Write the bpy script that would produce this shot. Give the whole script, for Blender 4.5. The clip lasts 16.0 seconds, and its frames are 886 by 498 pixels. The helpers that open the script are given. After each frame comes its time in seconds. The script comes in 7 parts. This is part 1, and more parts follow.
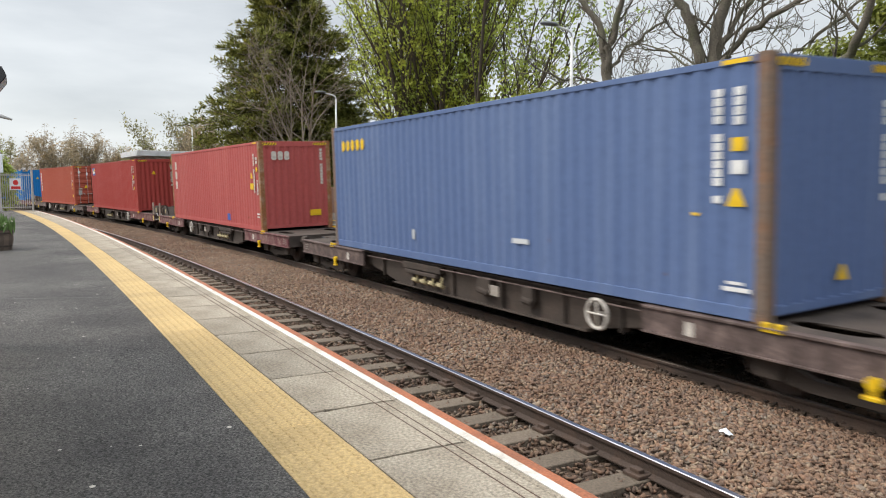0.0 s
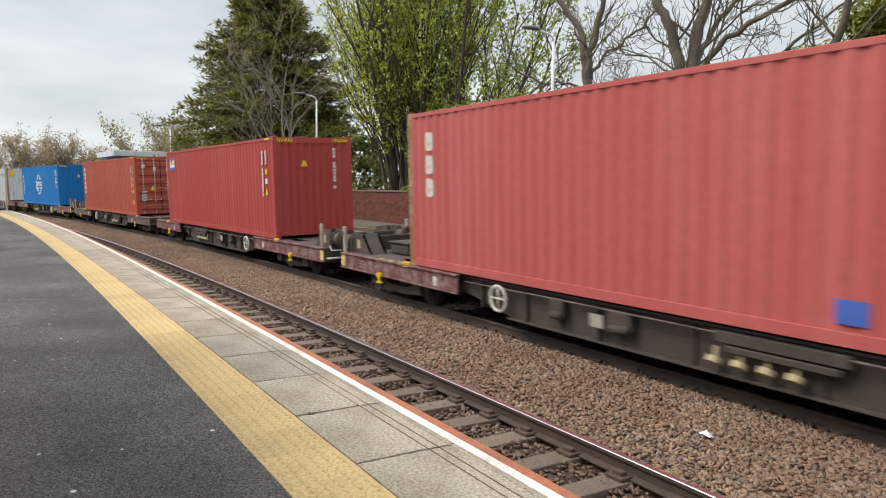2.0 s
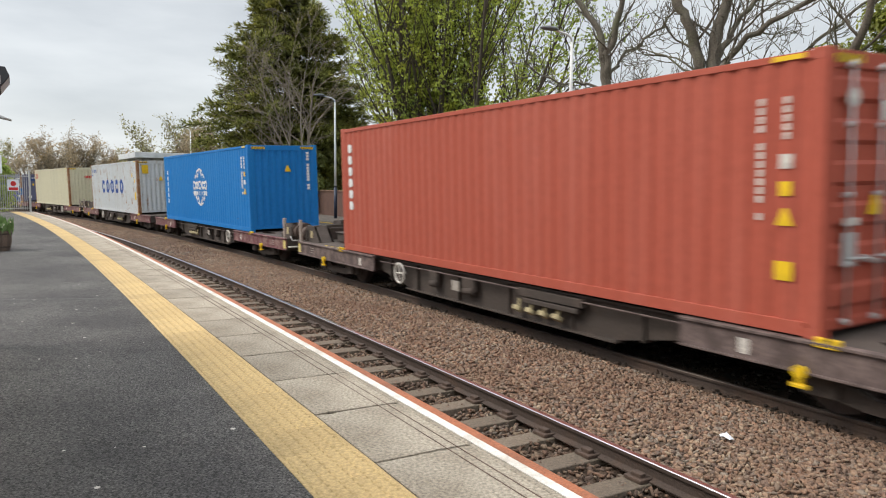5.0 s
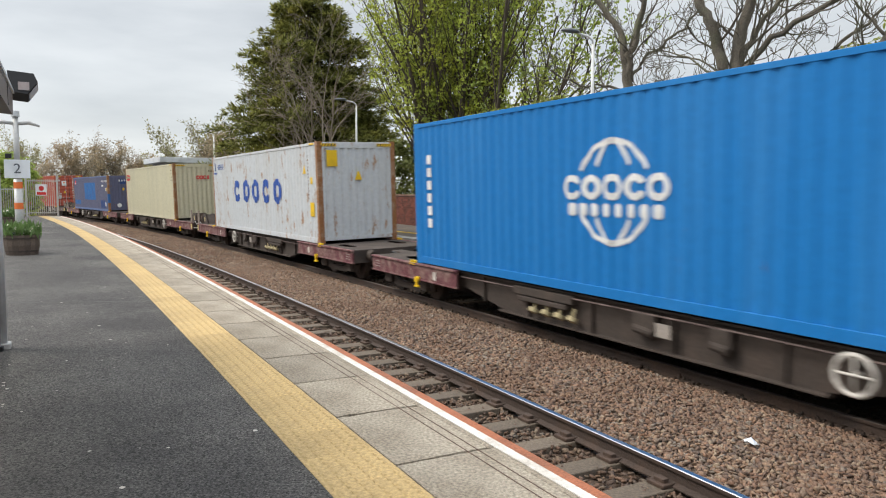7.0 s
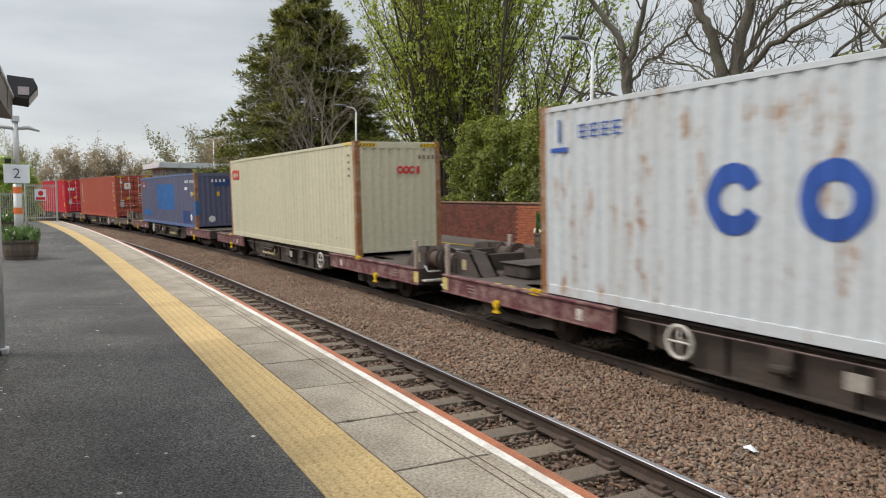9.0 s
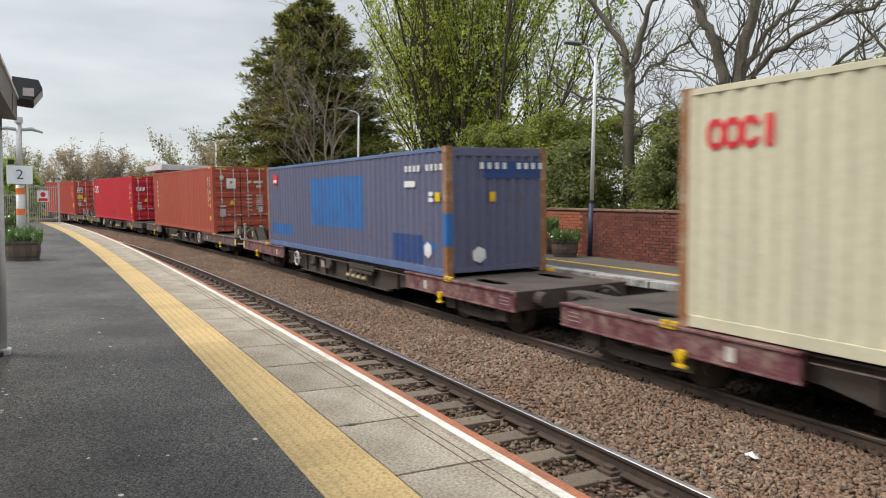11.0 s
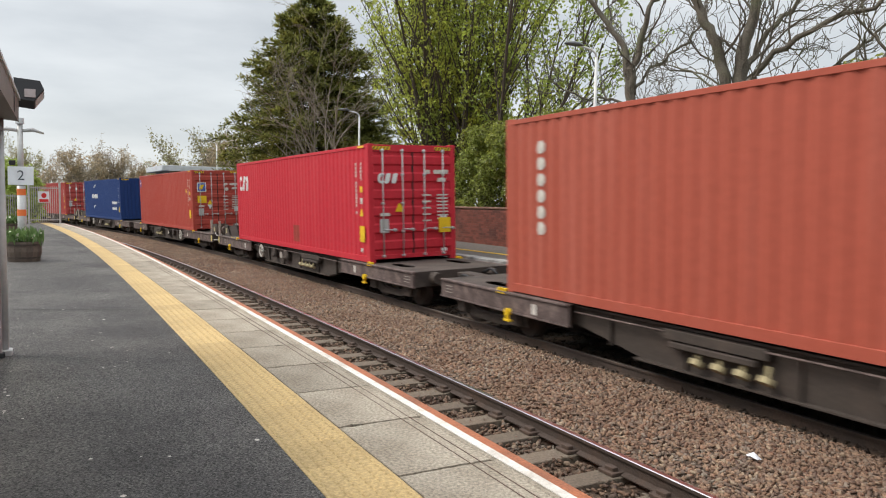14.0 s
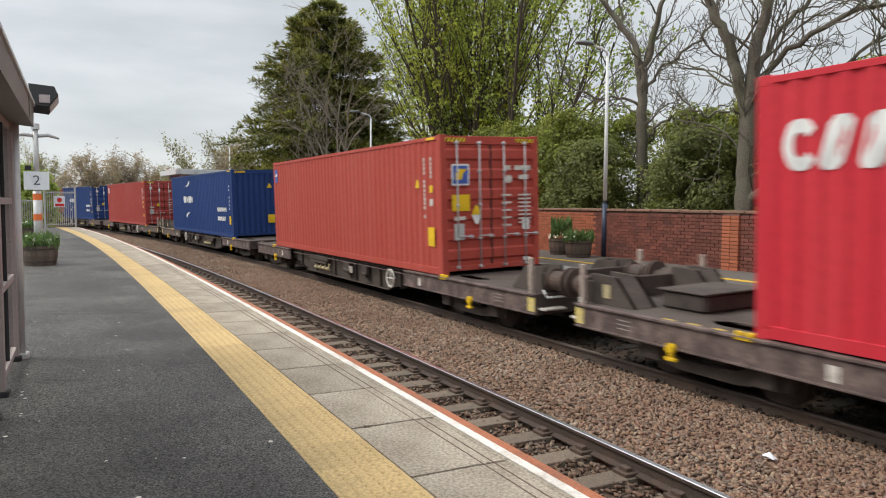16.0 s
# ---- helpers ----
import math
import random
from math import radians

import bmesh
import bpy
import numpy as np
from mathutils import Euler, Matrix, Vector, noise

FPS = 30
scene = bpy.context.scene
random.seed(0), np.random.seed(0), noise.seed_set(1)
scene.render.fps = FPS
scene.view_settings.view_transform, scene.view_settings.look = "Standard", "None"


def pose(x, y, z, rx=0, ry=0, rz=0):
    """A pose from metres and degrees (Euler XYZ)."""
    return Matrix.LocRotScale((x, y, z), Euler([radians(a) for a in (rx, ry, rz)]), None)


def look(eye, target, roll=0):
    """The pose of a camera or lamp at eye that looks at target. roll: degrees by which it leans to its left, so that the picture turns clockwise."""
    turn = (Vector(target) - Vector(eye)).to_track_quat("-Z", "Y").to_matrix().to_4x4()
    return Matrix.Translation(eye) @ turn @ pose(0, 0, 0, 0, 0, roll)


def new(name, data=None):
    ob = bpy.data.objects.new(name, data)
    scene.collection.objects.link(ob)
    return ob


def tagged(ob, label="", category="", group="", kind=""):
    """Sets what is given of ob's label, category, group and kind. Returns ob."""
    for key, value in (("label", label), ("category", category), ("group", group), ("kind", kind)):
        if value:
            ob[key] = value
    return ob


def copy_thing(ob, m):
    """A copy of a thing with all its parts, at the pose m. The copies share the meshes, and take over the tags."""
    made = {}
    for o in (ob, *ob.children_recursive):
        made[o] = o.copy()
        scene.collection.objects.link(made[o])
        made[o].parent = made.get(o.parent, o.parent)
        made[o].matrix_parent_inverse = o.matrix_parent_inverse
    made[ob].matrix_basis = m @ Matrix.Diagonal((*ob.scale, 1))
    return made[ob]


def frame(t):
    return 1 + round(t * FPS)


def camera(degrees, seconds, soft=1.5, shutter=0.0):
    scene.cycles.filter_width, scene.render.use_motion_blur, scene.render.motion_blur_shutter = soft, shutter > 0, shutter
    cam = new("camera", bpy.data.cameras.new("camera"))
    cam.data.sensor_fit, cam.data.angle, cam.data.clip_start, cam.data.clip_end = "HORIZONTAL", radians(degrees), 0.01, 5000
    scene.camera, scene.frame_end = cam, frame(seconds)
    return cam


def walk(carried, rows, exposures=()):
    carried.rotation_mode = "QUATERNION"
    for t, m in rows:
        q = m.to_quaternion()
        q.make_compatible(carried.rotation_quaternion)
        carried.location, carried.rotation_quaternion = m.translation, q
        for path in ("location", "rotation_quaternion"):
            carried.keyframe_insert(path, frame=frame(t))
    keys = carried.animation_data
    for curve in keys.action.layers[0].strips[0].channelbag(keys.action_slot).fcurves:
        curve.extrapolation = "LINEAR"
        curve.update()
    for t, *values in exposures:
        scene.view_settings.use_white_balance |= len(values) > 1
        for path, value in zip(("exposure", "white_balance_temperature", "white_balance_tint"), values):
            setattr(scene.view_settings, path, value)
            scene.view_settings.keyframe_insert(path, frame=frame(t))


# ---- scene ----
# ---- camera ----
cam = camera(62.54, 16.0, soft=1.1, shutter=0.35)


def aim(yaw, pitch, roll, eye):
    """Pose of the hand-held camera: yaw to the left of +y, pitch up, roll, in degrees."""
    y, p = radians(yaw), radians(pitch)
    way = Vector((-math.sin(y) * math.cos(p), math.cos(y) * math.cos(p), math.sin(p)))
    return look(eye, Vector(eye) + way, roll)


walk(cam, [
    (0.00, aim(59.91, -5.01, 0.05, (0.023, 0.061, 1.364))),
    (0.50, aim(59.52, -4.94, 0.23, (0.008, 0.052, 1.362))),
    (1.00, aim(59.10, -4.89, 0.36, (-0.004, 0.042, 1.361))),
    (1.50, aim(58.68, -4.86, 0.31, (-0.001, 0.036, 1.364))),
    (2.00, aim(58.29, -4.79, 0.46, (-0.005, 0.031, 1.361))),
    (2.50, aim(58.00, -4.78, 0.47, (-0.006, 0.029, 1.360))),
    (3.00, aim(57.82, -4.80, 0.43, (-0.006, 0.026, 1.359))),
    (3.50, aim(57.87, -4.83, 0.49, (-0.005, 0.023, 1.358))),
    (4.00, aim(58.18, -4.82, 0.59, (-0.004, 0.021, 1.358))),
    (5.20, aim(60.00, -4.70, 0.32, (0.003, 0.021, 1.357))),
    (6.50, aim(61.21, -4.56, 0.11, (0.010, 0.021, 1.357))),
    (7.00, aim(61.35, -4.47, 0.20, (0.009, 0.021, 1.356))),
    (7.50, aim(61.44, -4.33, 0.24, (0.009, 0.022, 1.355))),
    (8.00, aim(61.44, -4.18, 0.25, (0.008, 0.022, 1.354))),
    (8.50, aim(61.36, -4.07, 0.35, (0.006, 0.023, 1.353))),
    (9.00, aim(61.29, -3.99, 0.36, (0.005, 0.023, 1.353))),
    (10.25, aim(61.33, -3.80, 0.63, (0.002, 0.016, 1.352))),
    (11.50, aim(61.40, -3.61, 0.86, (0.000, 0.009, 1.352))),
    (12.00, aim(61.38, -3.63, 0.88, (0.000, 0.007, 1.353))),
    (12.50, aim(61.33, -3.66, 0.88, (0.000, 0.006, 1.353))),
    (13.00, aim(61.26, -3.67, 0.83, (-0.001, 0.005, 1.353))),
    (13.50, aim(61.29, -3.63, 0.79, (-0.003, 0.004, 1.352))),
    (14.00, aim(61.43, -3.60, 0.77, (-0.004, 0.005, 1.352))),
    (14.50, aim(61.69, -3.55, 0.61, (-0.003, 0.006, 1.352))),
    (15.00, aim(61.97, -3.53, 0.46, (-0.002, 0.008, 1.352))),
    (15.50, aim(62.23, -3.52, 0.38, (-0.001, 0.010, 1.351))),
    (16.00, aim(62.42, -3.53, 0.25, (-0.000, 0.011, 1.351))),
], exposures=((0.0, 0.10), (3.0, 0.06), (7.0, 0.05), (8.2, -0.06), (9.0, -0.17), (10.2, -0.1), (11.5, 0.0), (13.0, 0.06), (15.0, -0.04), (16.0, -0.05)))

# ---- light: overcast spring sky ----
world = bpy.data.worlds.new("overcast_sky")
scene.world = world
world.use_nodes = True
wn, wl = world.node_tree.nodes, world.node_tree.links
wn.clear()
w_out, w_bg, w_sky = wn.new("ShaderNodeOutputWorld"), wn.new("ShaderNodeBackground"), wn.new("ShaderNodeTexSky")
w_sky.sky_type, w_sky.sun_disc = "NISHITA", False
w_sky.sun_elevation, w_sky.sun_rotation = radians(48), radians(215)
w_co, w_map, w_noise, w_ramp = wn.new("ShaderNodeTexCoord"), wn.new("ShaderNodeMapping"), wn.new("ShaderNodeTexNoise"), wn.new("ShaderNodeValToRGB")
w_map.inputs["Scale"].default_value = (1.2, 1.6, 6.5)
w_noise.inputs["Scale"].default_value, w_noise.inputs["Detail"].default_value, w_noise.inputs["Roughness"].default_value = 1.5, 6.0, 0.52
w_ramp.color_ramp.elements[0].position, w_ramp.color_ramp.elements[0].color = 0.32, (0.565, 0.595, 0.62, 1)
w_ramp.color_ramp.elements[1].position, w_ramp.color_ramp.elements[1].color = 0.66, (0.835, 0.86, 0.872, 1)
w_mix = wn.new("ShaderNodeMix")
w_mix.data_type, w_mix.blend_type = "RGBA", "ADD"
w_mix.inputs[0].default_value = 0.018
wl.new(w_co.outputs["Generated"], w_map.inputs["Vector"])
wl.new(w_map.outputs["Vector"], w_noise.inputs["Vector"])
wl.new(w_noise.outputs["Fac"], w_ramp.inputs["Fac"])
wl.new(w_ramp.outputs["Color"], w_mix.inputs[6])
wl.new(w_sky.outputs["Color"], w_mix.inputs[7])
# an overcast sky is brighter overhead than at the horizon
w_sep, w_up, w_mul = wn.new("ShaderNodeSeparateXYZ"), wn.new("ShaderNodeMapRange"), wn.new("ShaderNodeVectorMath")
w_up.inputs["From Min"].default_value, w_up.inputs["From Max"].default_value = 0.25, 1.0
w_up.inputs["To Min"].default_value, w_up.inputs["To Max"].default_value = 0.9, 2.3
w_mul.operation = "SCALE"
wl.new(w_co.outputs["Generated"], w_sep.inputs["Vector"])
wl.new(w_sep.outputs["Z"], w_up.inputs["Value"])
wl.new(w_mix.outputs[2], w_mul.inputs[0])
wl.new(w_up.outputs["Result"], w_mul.inputs["Scale"])
wl.new(w_mul.outputs["Vector"], w_bg.inputs["Color"])
wl.new(w_bg.outputs["Background"], w_out.inputs["Surface"])
w_bg.inputs["Strength"].default_value = 1.03

sun_data = bpy.data.lights.new("sun", "SUN")
sun_data.energy, sun_data.angle, sun_data.color = 2.5, radians(25), (1.0, 0.94, 0.86)
sun = new("sun", sun_data)
sun.matrix_world = look((0, 0, 40), Vector((0, 0, 40)) - Vector((-0.30, -0.60, 0.74)))
scene.view_settings.exposure = 0.0


# ---- materials ----
def material(name, colour, rough=0.7, metal=0.0, var=0.25, scale=4.0, bump=0.15, bscale=60.0, second=None, amount=0.45, sscale=1.2, spec=0.4, random=0.0, streak=False, island=0.0):
    """Procedural surface: base colour, large stains towards a second colour, fine grain, bump."""
    m = bpy.data.materials.new(name)
    m.use_nodes = True
    nodes, links = m.node_tree.nodes, m.node_tree.links
    b = nodes["Principled BSDF"]
    b.inputs["Roughness"].default_value, b.inputs["Metallic"].default_value = rough, metal
    b.inputs["Specular IOR Level"].default_value = spec
    co = nodes.new("ShaderNodeTexCoord")
    grain, stain = nodes.new("ShaderNodeTexNoise"), nodes.new("ShaderNodeTexNoise")
    for n, s, d in ((grain, scale * 6, 5.0), (stain, sscale, 5.0)):
        n.inputs["Scale"].default_value, n.inputs["Detail"].default_value = s, d
        n.inputs["Roughness"].default_value = 0.62
    links.new(co.outputs["Object"], grain.inputs["Vector"])
    mp = nodes.new("ShaderNodeMapping")
    mp.inputs["Scale"].default_value = (2.2, 2.2, 0.22) if streak else (1, 1, 1)
    links.new(co.outputs["Object"], mp.inputs["Vector"])
    links.new(mp.outputs["Vector"], stain.inputs["Vector"])
    mix = nodes.new("ShaderNodeMix")
    mix.data_type = "RGBA"
    sec = second or tuple(c * 0.6 for c in colour)
    mix.inputs[6].default_value, mix.inputs[7].default_value = (*colour, 1), (*sec, 1)
    mr = nodes.new("ShaderNodeMapRange")
    mr.inputs["From Min"].default_value, mr.inputs["From Max"].default_value = 0.62 - 0.32 * amount, 0.78 - 0.16 * amount
    mr.inputs["To Max"].default_value = 0.9 if second else 0.6
    links.new(stain.outputs["Fac"], mr.inputs["Value"])
    links.new(mr.outputs["Result"], mix.inputs[0])
    hsv = nodes.new("ShaderNodeHueSaturation")
    links.new(mix.outputs[2], hsv.inputs["Color"])
    vr = nodes.new("ShaderNodeMapRange")
    vr.inputs["From Min"].default_value, vr.inputs["From Max"].default_value = 0.25, 0.75
    vr.inputs["To Min"].default_value, vr.inputs["To Max"].default_value = 1 - var, 1 + var
    links.new(grain.outputs["Fac"], vr.inputs["Value"])
    value = vr.outputs["Result"]
    if random or island:
        info = nodes.new("ShaderNodeObjectInfo" if random else "ShaderNodeNewGeometry")
        rr = nodes.new("ShaderNodeMapRange")
        w = random or island
        rr.inputs["To Min"].default_value, rr.inputs["To Max"].default_value = 1 - w, 1 + w
        links.new(info.outputs["Random" if random else "Random Per Island"], rr.inputs["Value"])
        mul = nodes.new("ShaderNodeMath")
        mul.operation = "MULTIPLY"
        links.new(value, mul.inputs[0])
        links.new(rr.outputs["Result"], mul.inputs[1])
        value = mul.outputs[0]
    links.new(value, hsv.inputs["Value"])
    links.new(hsv.outputs["Color"], b.inputs["Base Color"])
    if bump:
        fine, bp = nodes.new("ShaderNodeTexNoise"), nodes.new("ShaderNodeBump")
        fine.inputs["Scale"].default_value, fine.inputs["Detail"].default_value = bscale, 4.0
        bp.inputs["Strength"].default_value, bp.inputs["Distance"].default_value = bump, 0.02
        links.new(co.outputs["Object"], fine.inputs["Vector"])
        links.new(fine.outputs["Fac"], bp.inputs["Height"])
        links.new(bp.outputs["Normal"], b.inputs["Normal"])
    return m


ASPHALT = material("asphalt", (0.055, 0.051, 0.049), 0.8, var=1.0, scale=14, bump=1.0, bscale=110, second=(0.135, 0.126, 0.116), amount=0.62, sscale=0.42)


def dusty_path(m, y0, y1, colour):
    """A trodden dusty strip along the back of the platform, broken up by wear."""
    nodes, links = m.node_tree.nodes, m.node_tree.links
    b = nodes["Principled BSDF"]
    src = b.inputs["Base Color"].links[0].from_socket
    co, sep, mr = nodes.new("ShaderNodeTexCoord"), nodes.new("ShaderNodeSeparateXYZ"), nodes.new("ShaderNodeMapRange")
    wear, wr, mul, mix = nodes.new("ShaderNodeTexNoise"), nodes.new("ShaderNodeMapRange"), nodes.new("ShaderNodeMath"), nodes.new("ShaderNodeMix")
    links.new(co.outputs["Object"], sep.inputs["Vector"])
    mr.inputs["From Min"].default_value, mr.inputs["From Max"].default_value = y0, y1
    links.new(sep.outputs["Y"], mr.inputs["Value"])
    wear.inputs["Scale"].default_value, wear.inputs["Detail"].default_value, wear.inputs["Roughness"].default_value = 0.9, 9.0, 0.7
    links.new(co.outputs["Object"], wear.inputs["Vector"])
    wr.inputs["From Min"].default_value, wr.inputs["From Max"].default_value = 0.36, 0.62
    links.new(wear.outputs["Fac"], wr.inputs["Value"])
    mul.operation = "MULTIPLY"
    links.new(mr.outputs["Result"], mul.inputs[0])
    links.new(wr.outputs["Result"], mul.inputs[1])
    mix.data_type = "RGBA"
    mix.inputs[7].default_value = (*colour, 1)
    links.new(mul.outputs[0], mix.inputs[0])
    links.new(src, mix.inputs[6])
    # aggregate in the surface: chips of lighter and darker stone
    chips, cr, tint = nodes.new("ShaderNodeTexVoronoi"), nodes.new("ShaderNodeMapRange"), nodes.new("ShaderNodeVectorMath")
    chips.inputs["Scale"].default_value = 95.0
    bw = nodes.new("ShaderNodeSeparateColor")
    links.new(co.outputs["Object"], chips.inputs["Vector"])
    links.new(chips.outputs["Color"], bw.inputs["Color"])
    cr.inputs["To Min"].default_value, cr.inputs["To Max"].default_value = 0.35, 1.75
    links.new(bw.outputs["Red"], cr.inputs["Value"])
    tint.operation = "SCALE"
    links.new(mix.outputs[2], tint.inputs[0])
    links.new(cr.outputs["Result"], tint.inputs["Scale"])
    links.new(tint.outputs["Vector"], b.inputs["Base Color"])


dusty_path(ASPHALT, 0.55, -0.7, (0.118, 0.110, 0.101))
COPING = material("concrete_slab", (0.36, 0.312, 0.245), 0.9, var=0.6, scale=9, bump=0.8, bscale=70, second=(0.23, 0.19, 0.142), amount=0.6, sscale=1.6, random=0.12)
TACTILE = material("buff_tactile_paving", (0.50, 0.355, 0.165), 0.88, var=0.4, scale=8, bump=0.4, bscale=120, second=(0.40, 0.29, 0.14), amount=0.5, sscale=1.8, random=0.08)
WHITE_LINE = material("worn_white_paint", (0.66, 0.63, 0.58), 0.75, var=0.25, scale=10, bump=0.3, second=(0.42, 0.37, 0.31), amount=0.5, sscale=5)
RUST_EDGE = material("orange_edge_strip", (0.36, 0.125, 0.06), 0.75, var=0.4, scale=12, bump=0.3, second=(0.22, 0.09, 0.05), amount=0.5, sscale=3)
PLATFORM_FACE = material("platform_brick_face", (0.13, 0.085, 0.065), 0.9, var=0.35, scale=6, bump=0.4)
BALLAST = material("ballast_bed", (0.07, 0.047, 0.032), 0.95, var=0.6, scale=8, bump=1.0, bscale=28, second=(0.10, 0.062, 0.04), amount=0.5, sscale=0.8)


def stone_material(name, palette, rough=0.92, dark=1.0):
    """Crushed stone: each lump its own rock colour, drifts of browner and greyer stone."""
    m = material(name, (0.2, 0.2, 0.2), rough, var=0.3, scale=10, bump=0.35, bscale=90)
    nodes, links = m.node_tree.nodes, m.node_tree.links
    b = nodes["Principled BSDF"]
    geo, ramp, co = nodes.new("ShaderNodeNewGeometry"), nodes.new("ShaderNodeValToRGB"), nodes.new("ShaderNodeTexCoord")
    ramp.color_ramp.interpolation = "CONSTANT"
    el = ramp.color_ramp.elements
    while len(el) < len(palette):
        el.new(0.5)
    for k, c in enumerate(palette):
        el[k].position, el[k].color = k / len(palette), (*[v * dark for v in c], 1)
    links.new(geo.outputs["Random Per Island"], ramp.inputs["Fac"])
    drift, dr, mix = nodes.new("ShaderNodeTexNoise"), nodes.new("ShaderNodeMapRange"), nodes.new("ShaderNodeMix")
    drift.inputs["Scale"].default_value, drift.inputs["Detail"].default_value = 0.8, 5.0
    links.new(co.outputs["Object"], drift.inputs["Vector"])
    dr.inputs["From Min"].default_value, dr.inputs["From Max"].default_value, dr.inputs["To Max"].default_value = 0.42, 0.62, 0.55
    links.new(drift.outputs["Fac"], dr.inputs["Value"])
    mix.data_type = "RGBA"
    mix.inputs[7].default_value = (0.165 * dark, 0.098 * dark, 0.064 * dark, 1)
    links.new(dr.outputs["Result"], mix.inputs[0])
    links.new(ramp.outputs["Color"], mix.inputs[6])
    hsv = [n for n in nodes if n.type == "HUE_SAT"][0]
    links.new(mix.outputs[2], hsv.inputs["Color"])
    return m


ROCKS = ((0.243, 0.158, 0.106), (0.158, 0.105, 0.078), (0.299, 0.198, 0.13), (0.208, 0.154, 0.115), (0.222, 0.133, 0.09), (0.321, 0.242, 0.167), (0.141, 0.1, 0.078), (0.265, 0.172, 0.115), (0.237, 0.194, 0.152), (0.279, 0.165, 0.108), (0.187, 0.122, 0.087))
STONES = stone_material("ballast_stone", ROCKS)
DARK_STONES = stone_material("oily_ballast_stone", ROCKS, 0.85, 0.65)
# oily stone with the shade under the wagons painted into its colour
SHADED_STONES = stone_material("shaded_oily_ballast_stone", ROCKS, 0.75, 0.2)
# far-track sleepers: oil, plus the wagons' shadow darkened into the base colour
SHADED_SLEEPER = material("shaded_oily_sleeper", (0.045, 0.037, 0.03), 0.8, var=0.4, scale=6, bump=0.6, bscale=40, random=0.15)
SLEEPER = material("weathered_sleeper", (0.155, 0.122, 0.09), 0.92, var=0.4, scale=6, bump=0.6, bscale=40, second=(0.10, 0.078, 0.06), amount=0.5, sscale=3, random=0.15)
RAIL_SIDE = material("rusty_rail_web", (0.06, 0.042, 0.033), 0.8, var=0.3, scale=8, bump=0.3, second=(0.10, 0.06, 0.04), amount=0.4)
RAIL_HEAD = material("polished_rail_head", (0.62, 0.61, 0.63), 0.28, metal=1.0, var=0.05, bump=0.02)
RAIL_DULL = material("dull_rail_head", (0.16, 0.13, 0.11), 0.5, metal=0.6, var=0.1, bump=0.05)
SOIL = material("garden_soil_and_grass", (0.07, 0.075, 0.035), 0.95, var=0.5, scale=3, bump=0.6, bscale=20, second=(0.09, 0.07, 0.045), amount=0.5)
FAR_PLATFORM = material("far_platform_asphalt", (0.115, 0.10, 0.088), 0.85, var=0.35, scale=14, bump=0.4, bscale=150, second=(0.16, 0.13, 0.10), amount=0.4, sscale=0.8)
FAR_EDGE = material("weathered_edge_stone", (0.40, 0.39, 0.37), 0.85, var=0.3, scale=7, bump=0.5, second=(0.14, 0.13, 0.12), amount=0.55, sscale=2.5, random=0.12)
YELLOW_LINE = material("yellow_line_paint", (0.66, 0.42, 0.04), 0.6, var=0.12, scale=10, bump=0.1, second=(0.42, 0.29, 0.07), amount=0.25, sscale=4)
BRICK = material("red_brick", (0.165, 0.055, 0.038), 0.85, var=0.25, scale=10, bump=0.3, second=(0.09, 0.040, 0.032), amount=0.5, sscale=2.0, random=0.25)
BRICK_JOINED = material("red_brick_run", (0.165, 0.055, 0.038), 0.85, var=0.25, scale=10, bump=0.3, second=(0.09, 0.040, 0.032), amount=0.5, sscale=2.0, island=0.25)
BRICK_NEW = material("orange_brick", (0.36, 0.115, 0.058), 0.85, var=0.18, scale=10, bump=0.3, random=0.14)
MORTAR = material("mortar", (0.13, 0.075, 0.058), 0.95, var=0.3, scale=10, bump=0.4)
WALL_CAP = material("mossy_wall_coping", (0.21, 0.12, 0.085), 0.9, var=0.3, scale=6, bump=0.4, second=(0.20, 0.17, 0.12), amount=0.5, random=0.12)
DECK = material("dusty_wagon_steel", (0.082, 0.064, 0.054), 0.85, var=0.3, scale=4, bump=0.25, second=(0.04, 0.031, 0.027), amount=0.55, sscale=1.5)
MAROON = material("dirty_maroon_sill", (0.125, 0.038, 0.045), 0.7, var=0.45, scale=3, bump=0.15, second=(0.27, 0.18, 0.155), amount=0.62, sscale=4.5)
GREY_SILL = material("dirty_brown_grey_sill", (0.085, 0.06, 0.054), 0.75, var=0.4, scale=4, bump=0.15, second=(0.20, 0.145, 0.13), amount=0.6, sscale=4.5)
BUFFER = material("rusty_buffer_steel", (0.085, 0.055, 0.042), 0.7, var=0.35, bump=0.2, second=(0.035, 0.028, 0.025), amount=0.5, sscale=3)
STANCHION = material("pale_pink_dusty_paint", (0.40, 0.33, 0.28), 0.8, var=0.3, bump=0.1, second=(0.20, 0.15, 0.12), amount=0.4, sscale=5)
LAMP_GREY = material("grey_lamp_housing", (0.17, 0.18, 0.19), 0.5, var=0.1, bump=0.03)
CHALK = material("yellow_chalk_mark", (0.62, 0.50, 0.16), 0.7, var=0.3, bump=0.05, second=(0.40, 0.34, 0.24), amount=0.5, sscale=9)
DECK_YELLOW = material("worn_yellow_dash", (0.50, 0.36, 0.06), 0.8, var=0.4, bump=0.05, second=(0.12, 0.09, 0.06), amount=0.5, sscale=7)
UNDER = material("brake_dust_underframe", (0.058, 0.045, 0.037), 0.9, var=0.3, scale=4, bump=0.3, second=(0.085, 0.062, 0.05), amount=0.4, sscale=2)
WHEEL_STEEL = material("wheel_steel", (0.09, 0.07, 0.06), 0.6, metal=0.5, var=0.2, bump=0.1)
